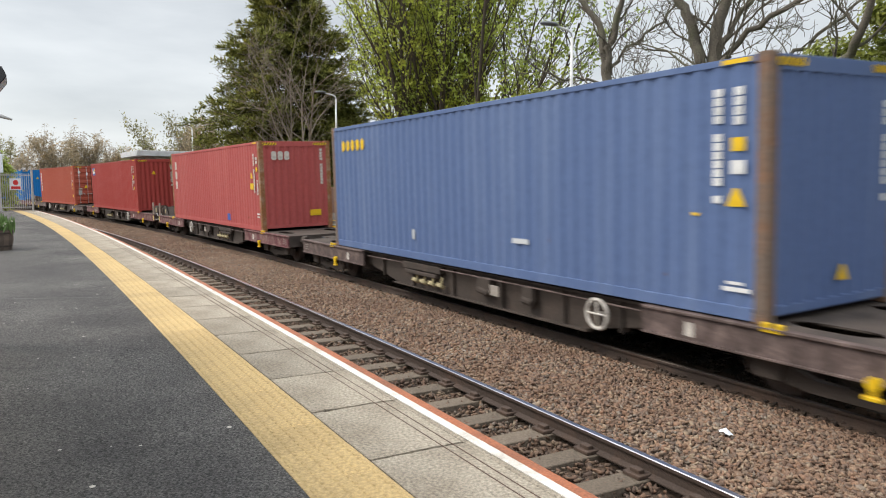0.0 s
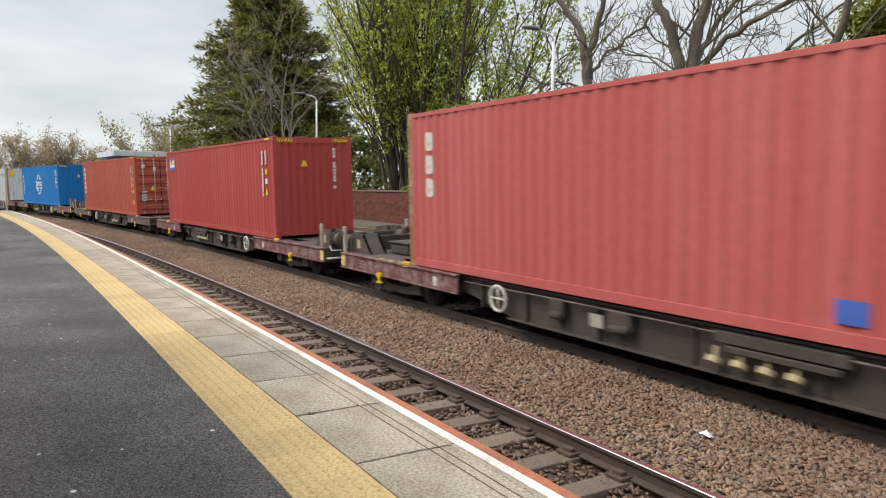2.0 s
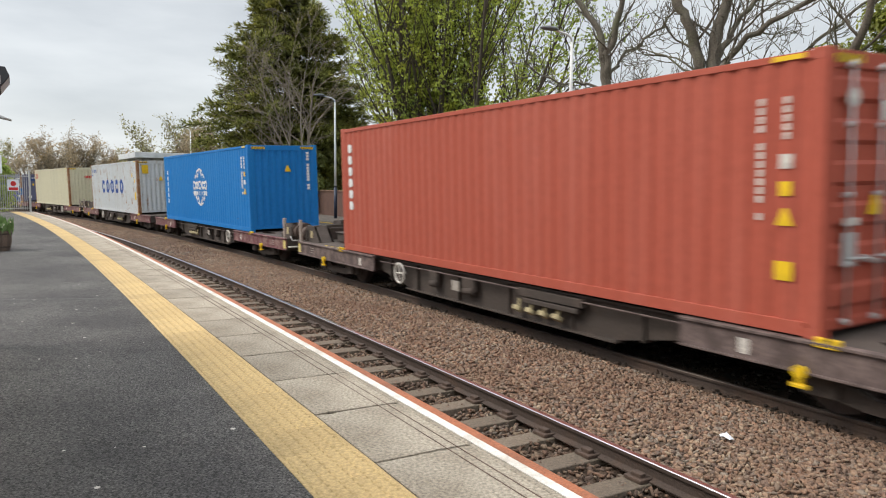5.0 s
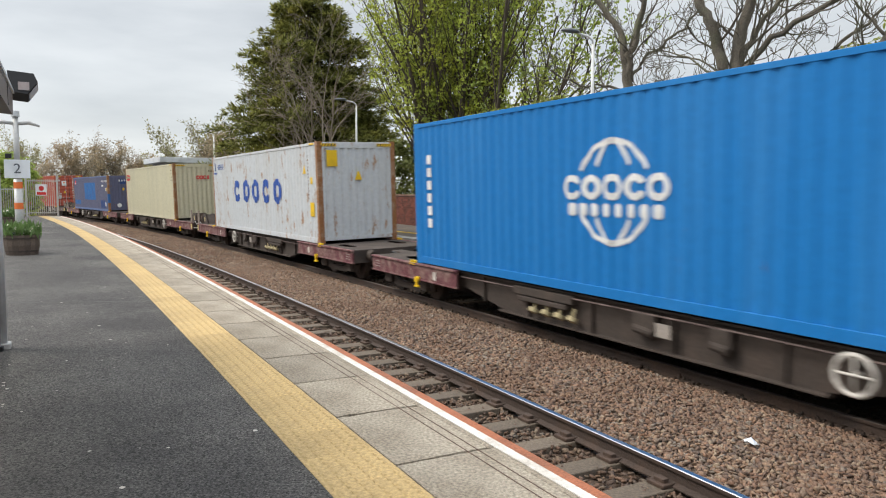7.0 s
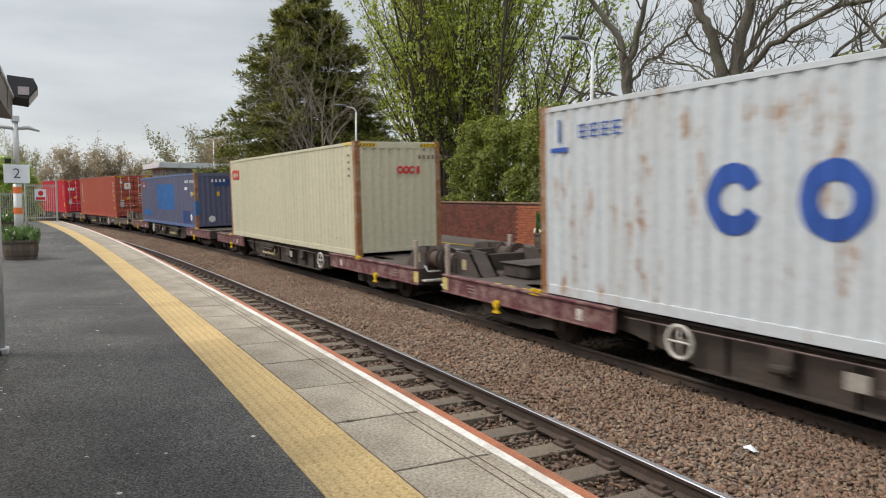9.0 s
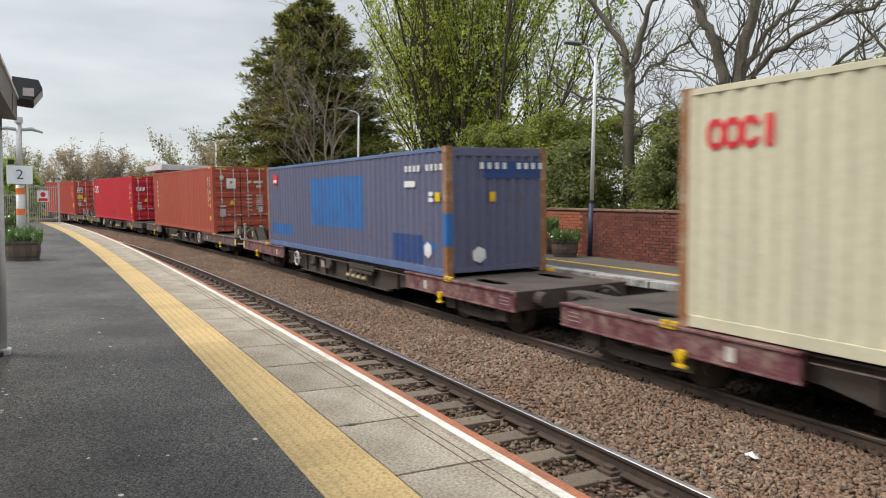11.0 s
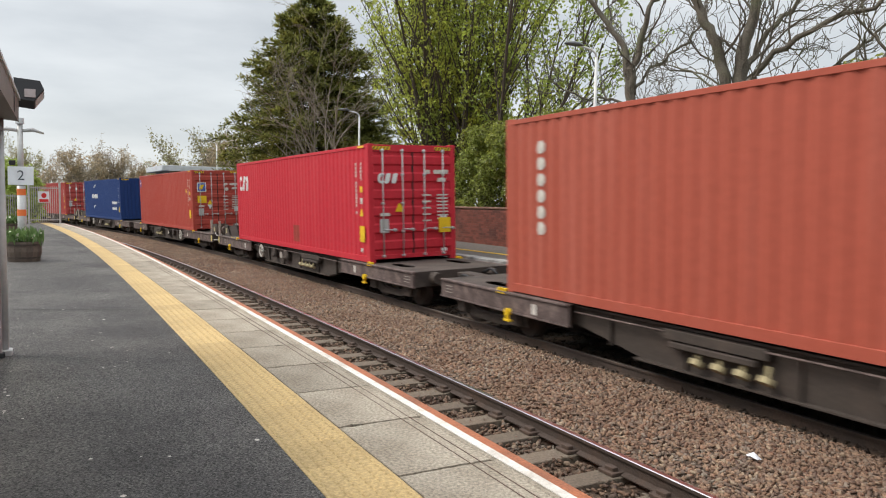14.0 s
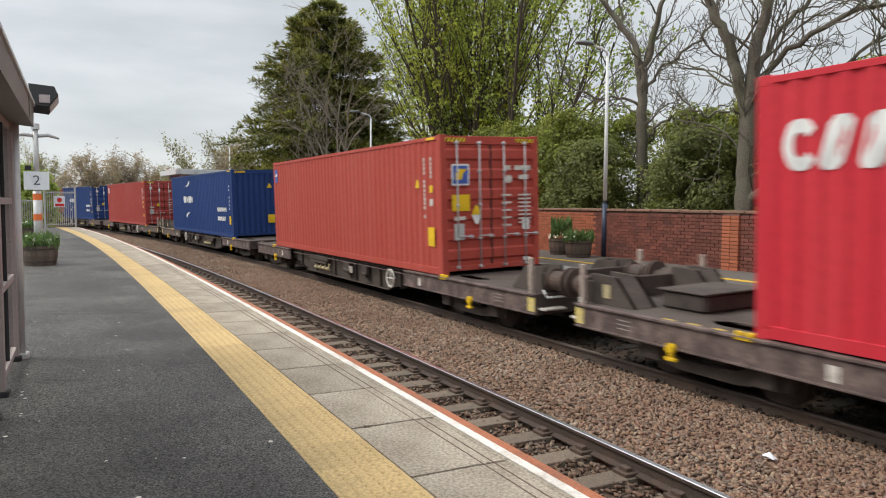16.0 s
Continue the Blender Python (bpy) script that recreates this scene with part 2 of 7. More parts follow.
YELLOW = material("yellow_paint", (0.78, 0.50, 0.015), 0.5, var=0.1, bump=0.05)
WHITE = material("white_paint", (0.74, 0.74, 0.72), 0.6, var=0.08, bump=0.05)
CREAM_DUST = material("cream_dusty_cup", (0.42, 0.35, 0.20), 0.8, var=0.25, bump=0.1)
PALE_DUST = material("pale_dusty_metal", (0.34, 0.30, 0.26), 0.8, var=0.25, bump=0.1)
FADED_WHITE = material("faded_white_paint", (0.62, 0.58, 0.52), 0.7, var=0.15, bump=0.05, second=(0.35, 0.3, 0.27), amount=0.5, sscale=9)
BLACK = material("black_paint", (0.02, 0.02, 0.022), 0.6, var=0.1, bump=0.05)
GALV = material("galvanised_steel", (0.50, 0.50, 0.49), 0.5, metal=0.25, var=0.12, scale=3, bump=0.08)
LIGHT_GREY = material("light_grey_paint", (0.58, 0.60, 0.61), 0.5, var=0.06, bump=0.04)
NAVY_POST = material("navy_lamp_base", (0.03, 0.04, 0.07), 0.5, var=0.1, bump=0.05)
SIGN_WHITE = material("sign_enamel", (0.78, 0.81, 0.84), 0.35, var=0.03, bump=0.0)
ORANGE = material("orange_tape", (0.80, 0.19, 0.05), 0.5, var=0.05, bump=0.03)
RED_SIGN = material("red_print", (0.60, 0.04, 0.04), 0.5, var=0.05, bump=0.0)
BLUE_PRINT = material("blue_print", (0.06, 0.12, 0.42), 0.5, var=0.1, bump=0.0)
SHELTER_FRAME = material("brown_shelter_frame", (0.33, 0.28, 0.27), 0.5, metal=0.2, var=0.1, bump=0.06)
SHELTER_ROOF = material("shelter_fascia", (0.21, 0.18, 0.165), 0.55, metal=0.1, var=0.15, bump=0.08)
BARREL = material("barrel_oak", (0.12, 0.09, 0.07), 0.85, var=0.3, scale=6, bump=0.3, random=0.2)
BARK = material("grey_bark", (0.135, 0.117, 0.092), 0.95, var=0.45, scale=5, bump=0.8, bscale=25, second=(0.125, 0.13, 0.075), amount=0.4, sscale=1.4)
DARK_BARK = material("dark_bark", (0.085, 0.068, 0.052), 0.95, var=0.3, scale=5, bump=0.6, bscale=25)
TWIG = material("bare_twigs", (0.30, 0.25, 0.20), 0.95, var=0.2, bump=0.0)


def leaf_material(name, colour, wide=0.4, gloss=0.5, thin=0.4):
    """Leaf: coloured blade that lets some light through."""
    m = material(name, colour, gloss, var=0.15, scale=2, bump=0.0, spec=0.3, island=wide, second=tuple(c * f for c, f in zip(colour, (1.4, 1.2, 0.8))), amount=0.45, sscale=0.5)
    nodes, links = m.node_tree.nodes, m.node_tree.links
    b, out = nodes["Principled BSDF"], nodes["Material Output"]
    t, mix = nodes.new("ShaderNodeBsdfTranslucent"), nodes.new("ShaderNodeMixShader")
    links.new(b.inputs["Base Color"].links[0].from_socket, t.inputs["Color"])
    mix.inputs[0].default_value = thin
    links.new(b.outputs[0], mix.inputs[1])
    links.new(t.outputs[0], mix.inputs[2])
    links.new(mix.outputs[0], out.inputs["Surface"])
    return m


FIR_LEAF = leaf_material("fir_needles", (0.20, 0.21, 0.06), 0.75, 0.75, 0.35)
SPRING_LEAF = leaf_material("spring_leaf", (0.34, 0.42, 0.10), 0.4, 0.6, 0.5)
OLIVE_LEAF = leaf_material("olive_catkins", (0.38, 0.44, 0.085), 0.5, 0.7, 0.5)
LAUREL_LEAF = leaf_material("laurel_leaf", (0.23, 0.265, 0.06), 0.6, 0.38, 0.45)
BUSH_LEAF = leaf_material("bush_leaf", (0.20, 0.225, 0.08), 0.45, 0.6, 0.5)
FAR_LEAF = leaf_material("far_leaf", (0.31, 0.30, 0.16), 0.4, 0.8, 0.5)
TWIG_HAZE = leaf_material("twig_haze", (0.37, 0.31, 0.22), 0.4, 0.9, 0.4)
GRASS_LEAF = leaf_material("daffodil_leaf", (0.13, 0.21, 0.07), 0.3, 0.5, 0.4)
PETAL = material("white_petal", (0.75, 0.74, 0.6), 0.6, var=0.1, bump=0.0)

GLASS = bpy.data.materials.new("shelter_glass")
GLASS.use_nodes = True
GLASS.node_tree.nodes["Principled BSDF"].inputs["Transmission Weight"].default_value = 1.0
GLASS.node_tree.nodes["Principled BSDF"].inputs["Roughness"].default_value = 0.03
GLASS.node_tree.nodes["Principled BSDF"].inputs["Base Color"].default_value = (0.86, 0.92, 0.90, 1)


# ---- mesh building ----
class Build:
    """Collects vertices and faces of one mesh."""

    def __init__(self):
        self.v, self.f = [], []

    def add(self, verts, faces):
        n = len(self.v)
        self.v += [tuple(p) for p in verts]
        self.f += [tuple(n + i for i in f) for f in faces]
        return self

    def box(self, x0, x1, y0, y1, z0, z1, c=0.0):
        """A box; c cuts its edges along z and the top."""
        if c <= 0:
            v = [(x, y, z) for x in (x0, x1) for y in (y0, y1) for z in (z0, z1)]
            return self.add(v, [(0, 1, 3, 2), (4, 6, 7, 5), (0, 4, 5, 1), (2, 3, 7, 6), (0, 2, 6, 4), (1, 5, 7, 3)])
        ring = lambda d, z: [(x0 + c + d, y0 + d, z), (x1 - c - d, y0 + d, z), (x1 - d, y0 + c + d, z), (x1 - d, y1 - c - d, z),
                             (x1 - c - d, y1 - d, z), (x0 + c + d, y1 - d, z), (x0 + d, y1 - c - d, z), (x0 + d, y0 + c + d, z)]
        e = c * 0.6
        v = ring(e, z0) + ring(0, z0 + e) + ring(0, z1 - e) + ring(e, z1)
        f = [tuple(range(7, -1, -1)), tuple(range(24, 32))]
        for k in range(3):
            f += [(8 * k + i, 8 * k + (i + 1) % 8, 8 * k + 8 + (i + 1) % 8, 8 * k + 8 + i) for i in range(8)]
        return self.add(v, f)

    def tube(self, points, radii, sides=8, caps=True):
        """A tube along points, with a radius at each."""
        pts = [Vector(p) for p in points]
        rings = []
        for i, p in enumerate(pts):
            d = (pts[min(i + 1, len(pts) - 1)] - pts[max(i - 1, 0)]).normalized()
            a = d.cross(Vector((0.31, 0.17, 0.93)) if abs(d.z) < 0.9 else Vector((1, 0.1, 0))).normalized()
            b = d.cross(a)
            r = radii[i] if hasattr(radii, "__len__") else radii
            rings += [p + (a * math.cos(2 * math.pi * k / sides) + b * math.sin(2 * math.pi * k / sides)) * r for k in range(sides)]
        f = [(i * sides + k, i * sides + (k + 1) % sides, (i + 1) * sides + (k + 1) % sides, (i + 1) * sides + k) for i in range(len(pts) - 1) for k in range(sides)]
        if caps:
            f += [tuple(range(sides - 1, -1, -1)), tuple(range((len(pts) - 1) * sides, len(pts) * sides))]
        return self.add(rings, f)

    def disc(self, centre, axis, radius, depth, sides=20):
        c, a = Vector(centre), Vector(axis).normalized()
        return self.tube([c - a * depth / 2, c + a * depth / 2], radius, sides)

    def torus(self, centre, axis, radius, thick, n=28, sides=6):
        a = Vector(axis).normalized()
        u = a.cross(Vector((0.2, 0.1, 1)) if abs(a.z) < 0.9 else Vector((1, 0, 0))).normalized()
        w = a.cross(u)
        v = []
        for i in range(n):
            t = 2 * math.pi * i / n
            out = u * math.cos(t) + w * math.sin(t)
            v += [Vector(centre) + out * (radius + thick * math.cos(2 * math.pi * k / sides)) + a * thick * math.sin(2 * math.pi * k / sides) for k in range(sides)]
        return self.add(v, [(i * sides + k, ((i + 1) % n) * sides + k, ((i + 1) % n) * sides + (k + 1) % sides, i * sides + (k + 1) % sides) for i in range(n) for k in range(sides)])

    def prism(self, outline, y0, y1):
        """An outline in x and z, given thickness along y."""
        n = len(outline)
        v = [(x, y0, z) for x, z in outline] + [(x, y1, z) for x, z in outline]
        return self.add(v, [tuple(range(n)), tuple(range(2 * n - 1, n - 1, -1))] + [(i, n + i, n + (i + 1) % n, (i + 1) % n) for i in range(n)])

    def mesh(self, name, smooth=False):
        me = bpy.data.meshes.new(name)
        me.from_pydata(self.v, [], self.f)
        bm = bmesh.new()
        bm.from_mesh(me)
        if len(bm.faces) < 4000:
            bmesh.ops.recalc_face_normals(bm, faces=bm.faces)
        bm.to_mesh(me)
        bm.free()
        if smooth:
            me.polygons.foreach_set("use_smooth", [True] * len(me.polygons))
        return me


def part(name, shape, mat, parent=None, label="", at=None, smooth=False):
    """Links one mesh object under a thing, a part or the setting. Shared meshes take the material on the object."""
    me = shape.mesh(name, smooth) if isinstance(shape, Build) else shape
    if not me.materials:
        me.materials.append(mat)
    ob = new(name, me)
    if me.materials[0] is not mat:
        ob.material_slots[0].link = "OBJECT"
        ob.material_slots[0].material = mat
    if parent:
        ob.parent = parent
    if at is not None:
        ob.matrix_basis = at
    if label:
        ob["label"] = label
    return ob


def thing(name, label, category, at=None, group="", kind=""):
    ob = new(name)
    ob.empty_display_size = 0.2
    if at is not None:
        ob.matrix_basis = at
    return tagged(ob, label, category, group, kind)


def quads(name, points, normals, size, mat, parent=None, aspect=1.6, seed=1, fold=0.25, up=None):
    """Many small leaf blades (two folded triangles each), vectorised."""
    rng = np.random.default_rng(seed)
    n = len(points)
    nr = np.asarray(normals) + rng.normal(0, 0.45, (n, 3))
    nr /= np.linalg.norm(nr, axis=1, keepdims=True) + 1e-9
    a = np.cross(nr, rng.normal(0, 1, (n, 3)) if up is None else up)
    a /= np.linalg.norm(a, axis=1, keepdims=True) + 1e-9
    b = np.cross(nr, a)
    s = (np.asarray(size) * rng.uniform(0.6, 1.4, n))[:, None]
    p = np.asarray(points)
    v = np.stack([p - a * s * aspect * 0.5, p + b * s * 0.5 + nr * s * fold, p + a * s * aspect * 0.5, p - b * s * 0.5 + nr * s * fold], 1).reshape(-1, 3)
    f = np.arange(4 * n).reshape(n, 4)
    me = bpy.data.meshes.new(name)
    me.vertices.add(4 * n)
    me.vertices.foreach_set("co", v.astype(np.float32).ravel())
    me.loops.add(6 * n)
    tri = np.stack([f[:, 0], f[:, 1], f[:, 2], f[:, 0], f[:, 2], f[:, 3]], 1).astype(np.int32)
    me.loops.foreach_set("vertex_index", tri.ravel())
    me.polygons.add(2 * n)
    me.polygons.foreach_set("loop_start", np.arange(0, 6 * n, 3, dtype=np.int32))
    me.update(calc_edges=True)
    me.materials.append(mat)
    ob = new(name, me)
    if parent:
        ob.parent = parent
    return ob


def limbs(name, branches, mat, parent=None, sides=5):
    """Tapered tubes joined into one mesh, vectorised. Each branch: points (k, 3), radii (k)."""
    vs, fs, base = [], [], 0
    for pts, rad in branches:
        pts, rad = np.asarray(pts, float), np.asarray(rad, float)
        k = len(pts)
        sd = 8 if rad[0] > 0.06 else sides if rad[0] > 0.012 else 3
        d = np.gradient(pts, axis=0)
        d /= np.linalg.norm(d, axis=1, keepdims=True) + 1e-9
        ref = np.array([0.31, 0.17, 0.93]) if abs(d[0, 2]) < 0.8 else np.array([1.0, 0.1, 0.05])
        a = np.cross(d, ref)
        a /= np.linalg.norm(a, axis=1, keepdims=True) + 1e-9
        b = np.cross(d, a)
        t = 2 * np.pi * np.arange(sd) / sd
        ring = pts[:, None, :] + rad[:, None, None] * (a[:, None, :] * np.cos(t)[None, :, None] + b[:, None, :] * np.sin(t)[None, :, None])
        vs.append(ring.reshape(-1, 3))
        i, j = np.meshgrid(np.arange(k - 1), np.arange(sd), indexing="ij")
        q = np.stack([i * sd + j, i * sd + (j + 1) % sd, (i + 1) * sd + (j + 1) % sd, (i + 1) * sd + j], -1).reshape(-1, 4) + base
        fs.append(q)
        base += k * sd
    v, f = np.concatenate(vs), np.concatenate(fs).astype(np.int32)
    me = bpy.data.meshes.new(name)
    me.vertices.add(len(v))
    me.vertices.foreach_set("co", v.astype(np.float32).ravel())
    me.loops.add(f.size)
    me.loops.foreach_set("vertex_index", f.ravel())
    me.polygons.add(len(f))
    me.polygons.foreach_set("loop_start", np.arange(0, f.size, 4, dtype=np.int32))
    me.polygons.foreach_set("use_smooth", [True] * len(f))
    me.update(calc_edges=True)
    me.materials.append(mat)
    ob = new(name, me)
    if parent:
        ob.parent = parent
    return ob


def lettering(text, size, mat, parent, at, name="lettering", label="", bold=0.0, width=1.0):
    """Flat letters in the built-in font, as a mesh."""
    cu = bpy.data.curves.new(name, "FONT")
    cu.body, cu.size, cu.align_x, cu.align_y, cu.extrude, cu.offset = text, size, "CENTER", "CENTER", 0.002, bold
    tmp = bpy.data.objects.new(name, cu)
    me = bpy.data.meshes.new_from_object(tmp)
    bpy.data.objects.remove(tmp)
    me.materials.clear()
    return part(name, me, mat, parent, label or "painted lettering", at @ Matrix.Diagonal((width, 1, 1, 1)))


# ---- the line: a curve through the station ----
def heading(s):
    """Direction of the line at distance s along it, in radians."""
    f = lambda u: -0.0019169 * u + 0.0000254745 * u * u + 0.00000020152 * u ** 3
    g = lambda u: -0.0019169 + 0.000050949 * u + 0.00000060456 * u * u
    u = s + 10
    return f(u) if -65 <= u <= 20 else (f(-65) + g(-65) * (u + 65) if u < -65 else f(20) + g(20) * (u - 20))


STEP = 0.5
_S = np.arange(-330, 230 + STEP, STEP)
_H = np.array([heading(s + STEP / 2) for s in _S])
_X = np.concatenate([[0], np.cumsum(np.cos(_H) * STEP)[:-1]])
_Y = np.concatenate([[0], np.cumsum(np.sin(_H) * STEP)[:-1]])
_X += -10 - np.interp(-10, _S, _X)
_Y += 8.109 - np.interp(-10, _S, _Y)


def line(s, off=0.0, z=0.0):
    """Point at distance s along the far track, off metres to its far side."""
    h = heading(s)
    return Vector((np.interp(s, _S, _X) - math.sin(h) * off, np.interp(s, _S, _Y) + math.cos(h) * off, z))


def line_pose(s, off=0.0, z=0.0, cant=0.0):
    return Matrix.Translation(line(s, off, z)) @ Matrix.Rotation(heading(s), 4, "Z") @ Matrix.Rotation(cant, 4, "X")


def sweep(profile, s0, s1, step=1.0, closed=False):
    """A profile of (offset, height) drawn along the line."""
    n = max(2, int(round((s1 - s0) / step)) + 1)
    b, k = Build(), len(profile)
    v = [line(s0 + (s1 - s0) * i / (n - 1), o, z) for i in range(n) for o, z in profile]
    m = k if closed else k - 1
    f = [(i * k + j, (i + 1) * k + j, (i + 1) * k + (j + 1) % k, i * k + (j + 1) % k) for i in range(n - 1) for j in range(m)]
    if closed:
        f += [tuple(range(k)), tuple(range(n * k - 1, (n - 1) * k - 1, -1))]
    return b.add(v, f)

CANT = radians(1.8)
DECK_Z = -0.10          # underside of the containers, just below the platform surface
RAIL_Z = DECK_Z - 0.825
NEAR = -4.25            # centre of the near track, from the far track's centre

# ---- ground and platforms ----
ground = part("ground", Build().add([(-900, -900, -1.45), (900, -900, -1.45), (900, 900, -1.45), (-900, 900, -1.45)], [(0, 1, 2, 3)]), SOIL)
tagged(ground, "rough grass and soil beyond the railway", "ground", kind="structure")
bed = part("ballast_bed", sweep([(-5.85, -1.44), (-5.84, -1.155), (-3.4, -1.155), (-3.05, -1.07), (-2.6, -1.01), (-1.5, -1.02), (-0.9, -1.09), (0.9, -1.09), (1.48, -1.12), (1.49, -1.44)], -260, 120, 2.0), BALLAST)
tagged(bed, "brown crushed stone ballast under both tracks", "ballast", kind="structure")

platform = part("platform_near", sweep([(-14, 0.0), (-6.94, 0.0), (-6.94, -0.06), (-5.98, -0.06), (-5.98, -1.44), (-14, -1.44)], -45.5, 12, 1.0, True), ASPHALT)
tagged(platform, "dark grey asphalt station platform, patched and speckled", "platform", kind="structure")
far_platform = part("platform_far", sweep([(1.62, -0.03), (4.1, 0.0), (9.0, 0.0), (9.0, -1.44), (1.62, -1.44)], -46, 14, 1.0, True), FAR_PLATFORM)
tagged(far_platform, "worn asphalt platform across the tracks", "platform", kind="structure")
garden = part("garden_ground", sweep([(9.0, 0.02), (60, 0.3), (60, -1.44), (9.0, -1.44)], -130, 60, 4.0, True), SOIL)
tagged(garden, "leaf-littered ground behind the station wall", "ground", kind="structure")

white_line = part("white_edge_line", sweep([(-5.99, 0.004), (-5.99, 0.009), (-5.932, 0.009), (-5.932, 0.004)], -44.5, 11, 1.0, True), WHITE_LINE, platform, "worn white platform edge line")
rust_strip = part("edge_strip", sweep([(-5.928, -0.07), (-5.928, 0.006), (-5.858, 0.002), (-5.852, -0.07)], -44.5, 11, 1.0, True), RUST_EDGE, platform, "rust-orange strip below the platform edge")
for o in (-6.145, -6.085):
    part("groove_line", sweep([(o - 0.002, 0.001), (o - 0.002, 0.0058), (o + 0.002, 0.0058), (o + 0.002, 0.001)], -20, 11, 1.0, True), PLATFORM_FACE, platform, "thin dark groove along the slabs")
part("yellow_line", sweep([(2.72, -0.02), (2.72, -0.004), (2.84, -0.002), (2.84, -0.02)], -46, 14, 1.0, True), YELLOW_LINE, far_platform, "yellow safety line")

# ---- rails ----
RAIL = [(-0.07, -0.159), (0.07, -0.159), (0.07, -0.148), (0.012, -0.128), (0.010, -0.045), (0.034, -0.036), (0.035, -0.006), (-0.035, -0.006), (-0.034, -0.036), (-0.010, -0.045), (-0.012, -0.128), (-0.07, -0.148)]


def track(name, off, cant, head, label):
    ob = thing(name, label, "railway track", kind="structure")
    for side in (-0.753, 0.753):
        z = RAIL_Z + side * math.sin(cant)
        rail = part("rail", sweep([(off + side + o, z + h) for o, h in RAIL], -255, 118, 2.0, True), RAIL_SIDE, ob, "rust-brown steel rail")
        part("rail_head", sweep([(off + side - 0.034, z - 0.008), (off + side - 0.026, z), (off + side + 0.026, z), (off + side + 0.034, z - 0.008)], -255, 118, 2.0, True), head, rail, "running surface of the rail")
    return ob


near_track = track("near_track", NEAR, 0.0, RAIL_HEAD, "railway track with polished rails on weathered sleepers")
far_track = track("far_track", 0.0, CANT, RAIL_DULL, "oily railway track, darkened by painted-in shade, under the freight train")

# ---- containers ----
CL, CH, CW = 12.192, 2.896, 2.438
_shared = {}


def shared(key, make):
    if key not in _shared:
        _shared[key] = make()
    return _shared[key]


def corrugated(length, z0, z1, pitch, depth, inset):
    """A corrugated sheet along x facing -y, with thickness."""
    n = max(1, int(round(length / pitch)))
    p = length / n
    xs = []
    for i in range(n):
        x = -length / 2 + i * p
        xs += [(x, 0), (x + 0.26 * p, 0), (x + 0.5 * p, depth), (x + 0.76 * p, depth)]
    xs.append((length / 2, 0))
    v = [(x, inset + y, z) for x, y in xs for z in (z0, z1)] + [(x, inset + y + 0.003, z) for x, y in xs for z in (z0, z1)]
    k = 2 * len(xs)
    f = []
    for i in range(len(xs) - 1):
        f += [(2 * i, 2 * i + 2, 2 * i + 3, 2 * i + 1), (k + 2 * i, k + 2 * i + 1, k + 2 * i + 3, k + 2 * i + 2)]
    return Build().add(v, f)


def casting(sx, sy):
    b = Build()
    b.box(-0.089, 0.089, -0.081, 0.081, 0, 0.118, 0.012)
    b.add([(sx * 0.0895, 0.03 * math.cos(t), 0.059 + 0.028 * math.sin(t)) for t in np.linspace(0, 2 * math.pi, 9)[:-1]], [tuple(range(8))])
    return b


def panel_paint(name, colour, rust=0.2, fade=None, streaks=True, bloom=(0.17, 0.075, 0.03), run=0.75):
    """Weathered container paint: faded patches, vertical dirt runs and rust blooms."""
    m = material(name, colour, 0.55, var=0.10, scale=1.5, bump=0.06, bscale=14, second=fade or tuple(min(1, c * 1.35 + 0.02) for c in colour), amount=0.42, sscale=0.5, spec=0.2, streak=streaks)
    nodes, links = m.node_tree.nodes, m.node_tree.links
    b = nodes["Principled BSDF"]
    src = b.inputs["Base Color"].links[0].from_socket
    co = [n for n in nodes if n.type == "TEX_COORD"][0]
    spots, mr, mix = nodes.new("ShaderNodeTexNoise"), nodes.new("ShaderNodeMapRange"), nodes.new("ShaderNodeMix")
    spots.inputs["Scale"].default_value, spots.inputs["Detail"].default_value, spots.inputs["Roughness"].default_value = 2.3, 8.0, 0.72
    mp = nodes.new("ShaderNodeMapping")
    mp.inputs["Scale"].default_value = (1.6, 1.6, run)
    links.new(co.outputs["Object"], mp.inputs["Vector"])
    links.new(mp.outputs["Vector"], spots.inputs["Vector"])
    mr.inputs["From Min"].default_value, mr.inputs["From Max"].default_value = 0.70 - 0.10 * rust, 0.76 - 0.08 * rust
    links.new(spots.outputs["Fac"], mr.inputs["Value"])
    mix.data_type = "RGBA"
    mix.inputs[7].default_value = (*bloom, 1)
    links.new(mr.outputs["Result"], mix.inputs[0])
    links.new(src, mix.inputs[6])
    links.new(mix.outputs[2], b.inputs["Base Color"])
    return m


RUSTY_POST = material("rusty_corner_post", (0.26, 0.115, 0.045), 0.85, var=0.3, scale=4, bump=0.3, second=(0.42, 0.35, 0.27), amount=0.45, sscale=2.2)
DULL_POST = material("grey_brown_corner_post", (0.16, 0.12, 0.095), 0.8, var=0.3, scale=4, bump=0.3, second=(0.24, 0.11, 0.05), amount=0.5, sscale=2.2)
GASKET = material("door_gasket", (0.025, 0.02, 0.02), 0.8, bump=0.05)


def on_side(x, z, proud=0.004):
    """Pose on the camera-facing long side: x along, z up, reading from -y."""
    return Matrix.Translation((x, -CW / 2 - proud, z)) @ Matrix.Rotation(radians(90), 4, "X")


def on_end(y, z, proud=0.012):
    """Pose on the leading end: reading from +x."""
    return Matrix.Translation((CL / 2 + proud, y, z)) @ Matrix.Rotation(radians(90), 4, "Z") @ Matrix.Rotation(radians(90), 4, "X")


